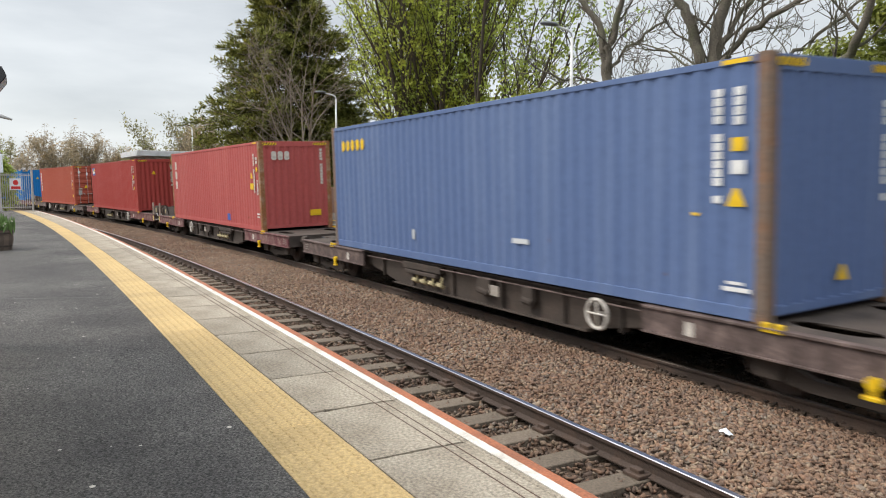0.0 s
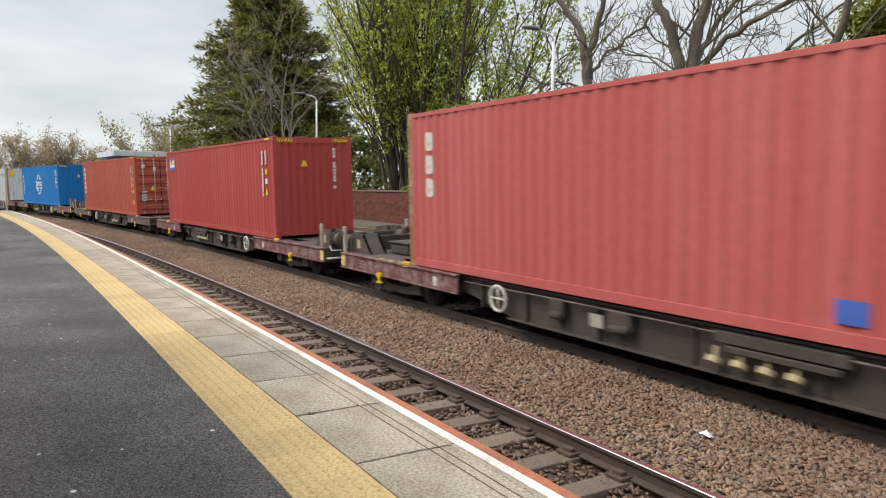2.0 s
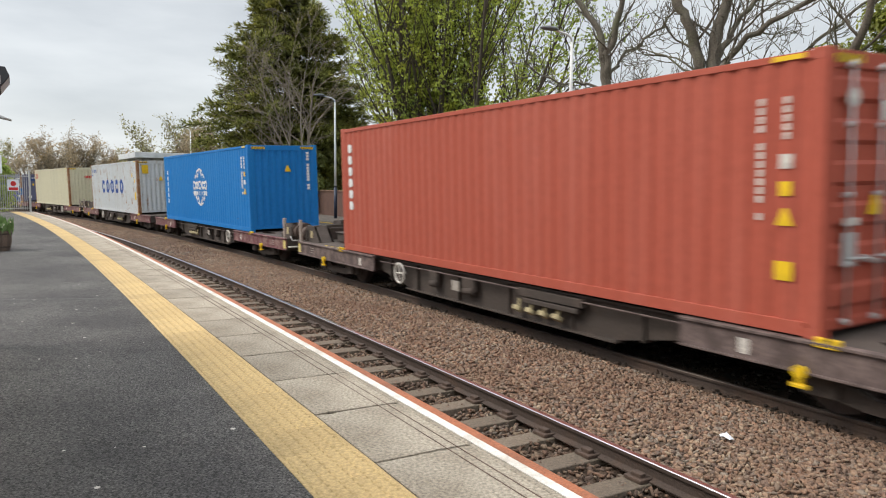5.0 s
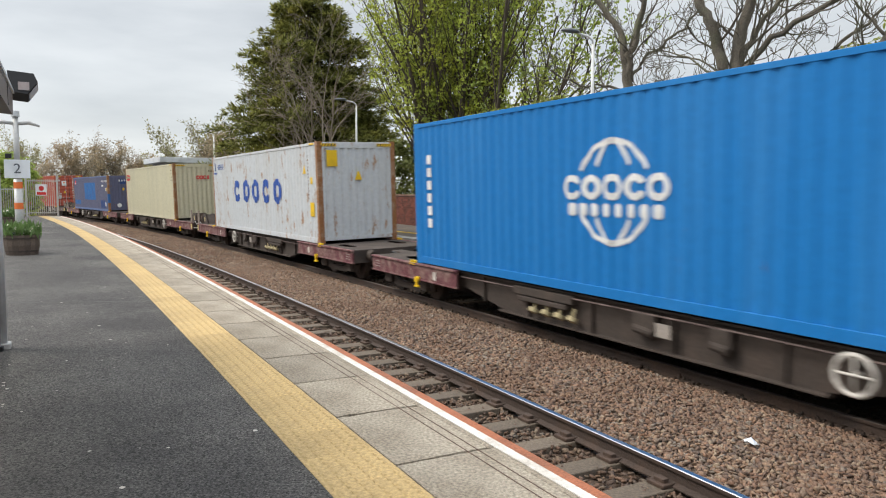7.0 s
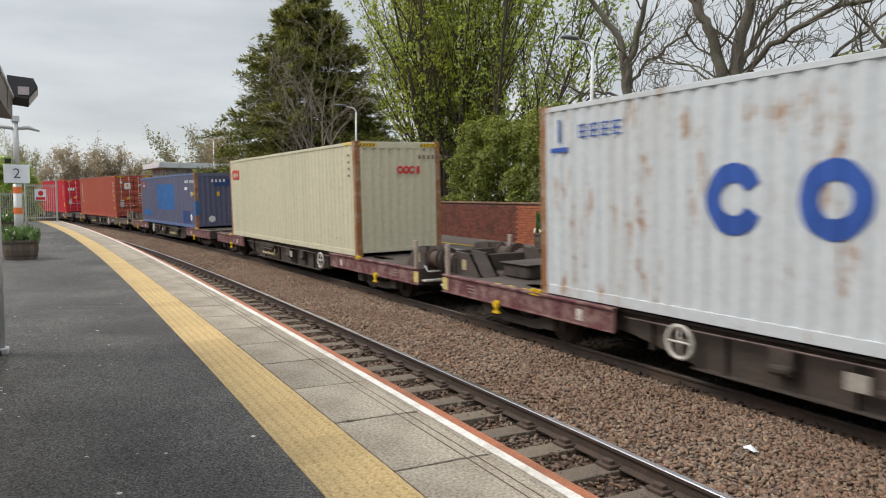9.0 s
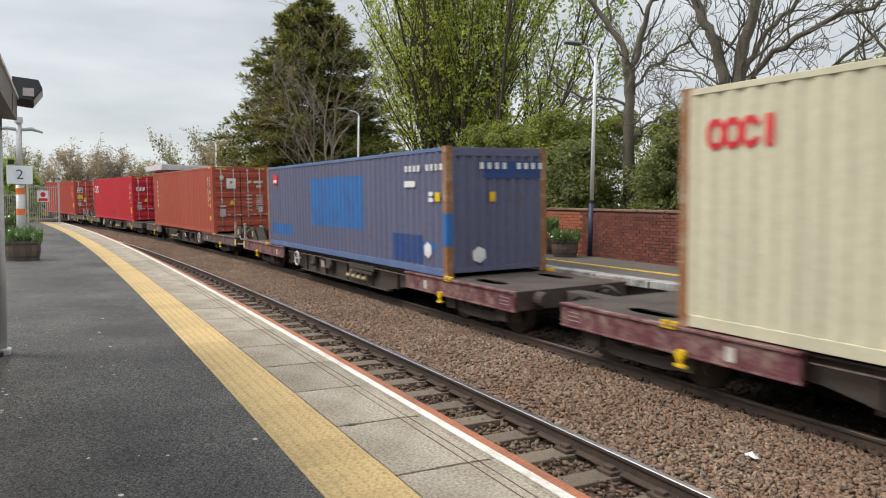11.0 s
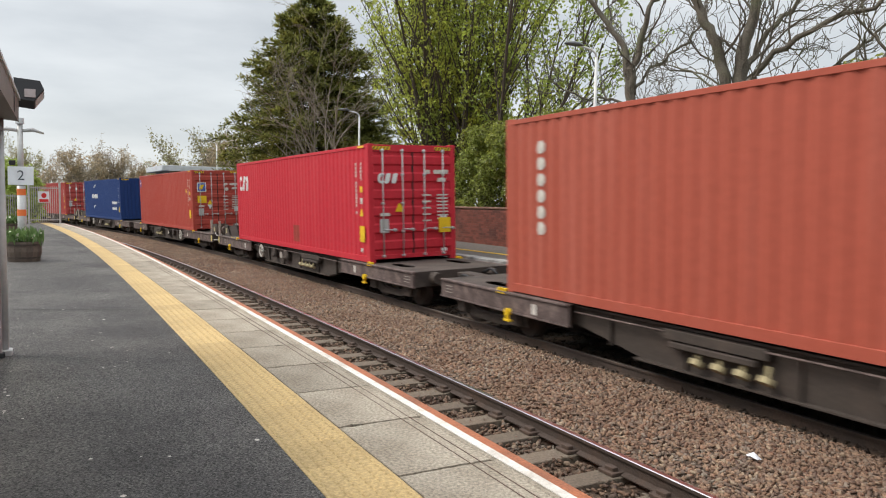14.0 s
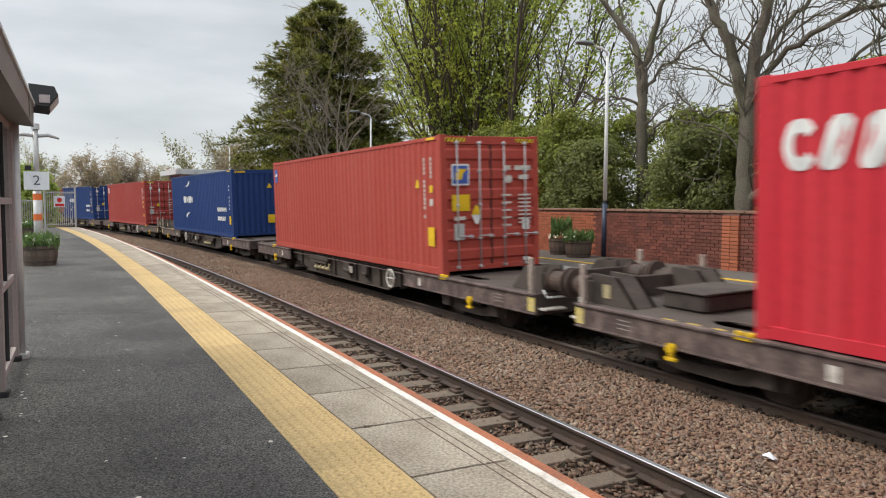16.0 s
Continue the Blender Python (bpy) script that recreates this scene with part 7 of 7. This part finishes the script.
def bush(x, y, height, width, seed, leaf, label, n=5200, size=0.13, name="laurel_bush", z0=0.0, aspect=2.1):
    ob = thing(name, label, "bush", Matrix.Translation((x, y, z0)), "shrubs behind the wall" if y > 0 else "shrubs by the gate")
    rng = np.random.default_rng(seed)
    br, pts, nrm = [], [], []
    stems = 6
    for k in range(stems):
        a = rng.uniform(0, 6.28)
        top = np.array([math.cos(a) * width * 0.4 * rng.uniform(0.2, 1), math.sin(a) * width * 0.4 * rng.uniform(0.2, 1), height * rng.uniform(0.35, 0.62)])
        br.append((np.array([top * 0, top * [0.3, 0.3, 0.45], top]), np.array([0.05, 0.035, 0.01])))
    clumps = 60
    for k in range(clumps):
        u, a = rng.uniform(0, 1) ** 0.8, rng.uniform(0, 6.28)
        r = width * 0.5 * math.sqrt(rng.uniform(0.25, 1)) * (1.0 if u < 0.55 else max(0.25, 1.45 - u))
        c = np.array([math.cos(a) * r, math.sin(a) * r * 0.8, 0.25 + height * u * 0.93])
        m = n // clumps
        d = rng.normal(0, 1, (m, 3))
        d /= np.linalg.norm(d, axis=1, keepdims=True)
        rad = rng.uniform(0.30, 0.62) * (rng.uniform(0.45, 1, m) ** 0.4)[:, None]
        pts.append(c + d * rad * [1.1, 1.1, 0.8])
        nrm.append(d * 0.8 + [0, 0, 0.7])
    for b in br:
        limbs("stem", [b], DARK_BARK, ob)
    p, q = np.concatenate(pts), np.concatenate(nrm)
    quads("foliage", p, q, np.full(len(p), size), leaf, ob, aspect, seed)
    return ob


hedge = ((-24.5, 15.4, 4.2, 3.6), (-22.0, 15.0, 4.2, 3.4), (-19.8, 15.3, 4.3, 3.4), (-18.0, 14.6, 3.2, 2.8), (-15.4, 16.4, 4.0, 3.2), (-14.3, 15.2, 3.3, 2.6), (-13.0, 16.6, 4.3, 3.2), (-11.0, 16.0, 3.9, 3.0),
         (-9.4, 15.4, 4.2, 3.0), (-7.7, 14.9, 5.0, 3.0), (-6.2, 15.6, 6.2, 3.2), (-4.6, 14.6, 6.6, 3.2), (-2.6, 15.2, 6.8, 3.4), (-0.4, 14.8, 6.2, 3.4), (2.2, 14.6, 5.6, 3.4), (-9.6, 18.5, 4.6, 3.2), (-20.5, 18.0, 4.6, 4.0), (-17.0, 19.0, 4.2, 4.0), (-13.5, 20, 4.6, 4.0))
for k, (x, y, h, w) in enumerate(hedge):
    bush(x, y, h, w, 100 + k, LAUREL_LEAF if k not in (3, 5, 15, 18) else BUSH_LEAF, "glossy green laurel bush behind the station wall", int(4300 * h), 0.06 if k not in (3, 5) else 0.055)
for k, (x, y, h, w) in enumerate(((-33, 15.8, 3.6, 4.0), (-38, 13.2, 3.4, 4.0), (-46, 13.0, 3.5, 4.5), (-51, 12.4, 3.2, 4.5))):
    bush(x, y, h, w, 140 + k, BUSH_LEAF, "dense green shrub beside the far platform", 5000, 0.11)
for k, (x, y, h, w) in enumerate(((-46, -2.2, 3.6, 3.0), (-49, -1.3, 3.2, 2.8), (-52, -3.6, 4.2, 3.5), (-44.2, -2.9, 2.0, 2.0))):
    bush(x, y, h, w, 150 + k, SPRING_LEAF if k < 2 else BUSH_LEAF, "bright green shrub beyond the platform gate", 3000, 0.12, "garden_shrub", -0.3)


def far_tree(x, y, h, seed, leaf, label):
    rng = np.random.default_rng(seed)
    br = []
    for a in range(4):
        grow(rng, (rng.normal(0, 0.4), rng.normal(0, 0.4), -1.2), (rng.normal(0, 0.24), rng.normal(0, 0.24), 1), h * 0.66, 0.16, 3, 0.5, (8, 6, 5), 0.2, 0.2, br, 0.3, 6, (0.35, 0.6), 0.22)
    tree("distant_tree", label, x, y, 0, br, TWIG, leaf or TWIG_HAZE, 0.16 if leaf else 0.10, 4 if leaf else 5, 0, 0.25, seed, aspect=1.5 if leaf else 5.0)


for k, (x, y, h) in enumerate(((-112, -9, 9.0), (-116, -3, 10.0), (-110, 2.5, 9.2), (-118, 8, 9.5), (-105, -14, 8.5), (-122, 13, 8.0), (-100, -19, 8.0), (-96, 13.5, 6.8))):
    far_tree(x, y, h, 60 + k, FAR_LEAF if k % 3 == 1 else None, "bare brown tree in the distance down the line")
far_tree(-82, 14.5, 10.2, 81, FAR_LEAF, "tree with pale blossom down the line")
far_tree(-80, 18.5, 8.8, 82, None, "bare tree down the line")
for k in range(9):
    bush(-112 + 2.0 * (k % 2), -16 + 4.2 * k, 3.6, 6.0, 170 + k, FAR_LEAF if k % 2 else BUSH_LEAF, "scrubby hedge in the distance", 1500, 0.30, "scrub_bush", -1.0, 1.4)

# ---- small things on the ground ----
litter = Build()
rng2 = random.Random(3)
pts = [(0.085 * math.cos(t) * rng2.uniform(0.6, 1.1), 0.06 * math.sin(t) * rng2.uniform(0.6, 1.1), rng2.uniform(0, 0.03)) for t in np.linspace(0, 6.28, 12)[:-1]]
litter.add(pts + [(0, 0, 0.06), (0.02, 0.01, -0.01)], [(i, (i + 1) % 11, 11) for i in range(11)] + [((i + 1) % 11, i, 12) for i in range(11)])
tagged(part("crumpled_paper", litter, SIGN_WHITE, None, "", Matrix.Translation(line(-4.4, -2.37, -0.965))), "crumpled white paper on the ballast", "litter")

spots = Build()
for k in range(150):
    s, o, r = rng2.uniform(-16, 4), rng2.uniform(-9.4, -7.0), rng2.uniform(0.006, 0.016)
    c = line(s, o, 0)
    spots.add([c + Vector((r * math.cos(t) * rng2.uniform(0.7, 1.3), r * math.sin(t), 0.003)) for t in np.linspace(0, 6.28, 7)[:-1]], [(0, 1, 2, 3, 4, 5)])
tagged(part("gum_spots", spots, FADED_WHITE, platform, "pale trodden gum spots"), kind="stuff")
patch_line = Build()
a, b = line(-10.6, -9.4, 0.004), line(-9.6, -7.1, 0.004)
patch_line.add([a, b, b + Vector((0.05, 0.02, 0)), a + Vector((0.06, 0, 0))], [(0, 1, 2, 3)])
part("seam", patch_line, material("asphalt_seam", (0.105, 0.10, 0.096), 0.8, var=0.4, scale=10, bump=0.3), platform, "pale repaired seam in the asphalt")


def stones(name, n, area, z, size, mat, seed, label):
    """Crushed stones: jittered six-sided lumps, joined."""
    rng = np.random.default_rng(seed)
    s = area[0] + (area[1] - area[0]) * rng.uniform(0, 1, n) ** area[4]
    o = rng.uniform(area[2], area[3], n)
    hd = np.array([heading(v) for v in s])
    px, py = np.interp(s, _S, _X) - np.sin(hd) * o, np.interp(s, _S, _Y) + np.cos(hd) * o
    pz = z(o) + rng.uniform(-0.015, 0.02, n)
    cube = np.array([(a, b, c) for a in (-1, 1) for b in (-1, 1) for c in (-1, 1)], float)
    v = cube[None] * rng.uniform(0.35, 1.25, (n, 8, 3)) * (rng.uniform((0.7, 0.5, 0.3), (1.7, 1.2, 0.65), (n, 3))[:, None, :] * size)
    ax = rng.normal(0, 0.42, (n, 3)) + [0, 0, 1]
    ax /= np.linalg.norm(ax, axis=1, keepdims=True)
    th = rng.uniform(0, 6.28, n)[:, None, None]
    k = ax[:, None, :]
    v = v * np.cos(th) + np.cross(np.broadcast_to(k, v.shape), v) * np.sin(th) + k * (v * k).sum(2, keepdims=True) * (1 - np.cos(th))
    v = v + np.stack([px, py, pz], 1)[:, None, :]
    f = np.array([(0, 1, 3, 2), (4, 6, 7, 5), (0, 4, 5, 1), (2, 3, 7, 6), (0, 2, 6, 4), (1, 5, 7, 3)])
    faces = (f[None] + 8 * np.arange(n)[:, None, None]).reshape(-1, 4).astype(np.int32)
    me = bpy.data.meshes.new(name)
    me.vertices.add(8 * n)
    me.vertices.foreach_set("co", v.astype(np.float32).ravel())
    me.loops.add(faces.size)
    me.loops.foreach_set("vertex_index", faces.ravel())
    me.polygons.add(len(faces))
    me.polygons.foreach_set("loop_start", np.arange(0, faces.size, 4, dtype=np.int32))
    me.update(calc_edges=True)
    me.materials.append(mat)
    return tagged(new(name, me), label, "ballast", kind="stuff")


mound = lambda o: np.interp(o, [-5.8, -3.6, -3.4, -2.6, -1.5, -0.9, 0.9, 1.5], [-1.122, -1.122, -1.11, -1.01, -1.02, -1.09, -1.09, -1.1])
stones("ballast_stones", 64000, (2.5, -24, -3.4, -0.95, 1.25), mound, 0.024, STONES, 1, "brown and grey crushed stones between the tracks")
stones("ballast_stones", 14000, (-24, -60, -3.35, -0.95, 1.2), mound, 0.032, STONES, 2, "brown crushed stones between the tracks")
stones("dark_ballast_stones", 16000, (2.5, -26, -5.6, -3.6, 1.2), mound, 0.024, DARK_STONES, 3, "dark oily stones between the rails")
# these stones carry the train's shade in their colour
stones("dark_ballast_stones", 7000, (2.5, -24, -0.9, 1.4, 1.2), mound, 0.026, SHADED_STONES, 4, "oily stones under the train, its shade painted into their colour")

# ---- sleepers, slabs and tiles ----
sleeper_mesh = Build().box(-0.125, 0.125, -1.28, 1.28, -0.2, 0.0, 0.012).mesh("sleeper")
chair_mesh = Build().box(-0.10, 0.10, -0.17, 0.17, 0, 0.035, 0.01).box(-0.06, 0.06, 0.06, 0.13, 0.03, 0.07, 0.01).box(-0.06, 0.06, -0.13, -0.06, 0.03, 0.07, 0.01).mesh("rail_chair")
for off, owner, s_end in ((NEAR, near_track, 9), (0.0, far_track, 9)):
    for k in range(118):
        s = -68 + k * 0.65
        sl = part("sleeper", sleeper_mesh, SLEEPER if off else SHADED_SLEEPER, owner, "", line_pose(s, off, RAIL_Z - 0.162, CANT if off == 0 else 0))
        if off != 0:
            for side in (-0.753, 0.753):
                part("rail_chair", chair_mesh, RAIL_SIDE, sl, "", Matrix.Translation((0, side, 0.0)))


def chipped_slab(seed, half, deep):
    """A slab whose short edges are worn uneven."""
    rng = random.Random(seed)
    ys = [-deep + 2 * deep * i / 12 for i in range(13)]
    left = [(-half + abs(rng.gauss(0, 0.004)) + (0.018 if rng.random() < 0.08 else 0), y) for y in ys]
    right = [(half - abs(rng.gauss(0, 0.004)) - (0.018 if rng.random() < 0.08 else 0), y) for y in reversed(ys)]
    ring_pts = right[::-1] + left[::-1]
    n = len(ring_pts)
    v = [(x, y, z) for z in (-0.06, 0.0) for x, y in ring_pts]
    return Build().add(v, [tuple(range(n - 1, -1, -1)), tuple(range(n, 2 * n))] + [(i, (i + 1) % n, n + (i + 1) % n, n + i) for i in range(n)]).mesh("coping_slab")


slab_meshes = [chipped_slab(k, 0.4255, 0.2655) for k in range(7)]
for k in range(62):
    s = -44.66 + 0.8745 * k
    part("coping_slab", slab_meshes[k % 7], COPING, platform, "", line_pose(s, -6.288, 0.003 + rng2.uniform(-0.002, 0.0015)) @ Matrix.Rotation(rng2.uniform(-0.003, 0.003), 4, "Z"))
outer_mesh = Build().box(-0.4285, 0.4285, -0.05, 0.05, -0.06, 0.0, 0.006).mesh("edge_slab")
for k in range(62):
    part("edge_slab", outer_mesh, COPING, platform, "", line_pose(-44.66 + 0.8745 * k, -5.968, 0.003))
tile = Build().box(-0.1985, 0.1985, -0.1985, 0.1985, -0.06, 0.0, 0.003)
for i in range(6):
    for j in range(6):
        x, y, w, d, h = -0.1665 + i * 0.0666, -0.1665 + j * 0.0666, 0.021, 0.011, 0.0055
        tile.add([(x - w, y - d, 0.0), (x + w, y - d, 0.0), (x + w, y + d, 0.0), (x - w, y + d, 0.0), (x - w * 0.6, y - d * 0.6, h), (x + w * 0.6, y - d * 0.6, h), (x + w * 0.6, y + d * 0.6, h), (x - w * 0.6, y + d * 0.6, h)],
                 [(4, 5, 6, 7), (0, 1, 5, 4), (1, 2, 6, 5), (2, 3, 7, 6), (3, 0, 4, 7)])
tile_mesh = tile.mesh("tactile_tile")
for k in range(134):
    part("tactile_tile", tile_mesh, TACTILE, platform, "", line_pose(-44.8 + 0.4 * k, -6.76, 0.004 + rng2.uniform(-0.001, 0.001)))


# ---- movement ----
def motions():
    gap = [0.0]
    for i in range(1, len(containers)):
        gap.append(gap[-1] + SPACING[(i + 1) % 2])
    steps = [k * 0.25 for k in range(65)]
    for i, (box, car) in enumerate(zip(containers, wagons)):
        turn = Matrix.Rotation(math.pi, 4, "Z") if i % 2 == 0 else Matrix.Identity(4)
        ahead = [(t, line_pose(travel(t) - gap[i], 0, DECK_Z, CANT)) for t in steps]
        walk(box, ahead)
        walk(car, [(t, m @ turn) for t, m in ahead])
        sign = -1 if i % 2 == 0 else 1
        for bogie in [o for o in car.children if o.name.startswith("bogie")]:
            for ws in bogie.children:
                at = ws.matrix_basis.translation.copy()
                walk(ws, [(k / FPS, Matrix.Translation(at) @ Matrix.Rotation(sign * travel(k / FPS) / WR, 4, "Y")) for k in range(0, 481)])


motions()
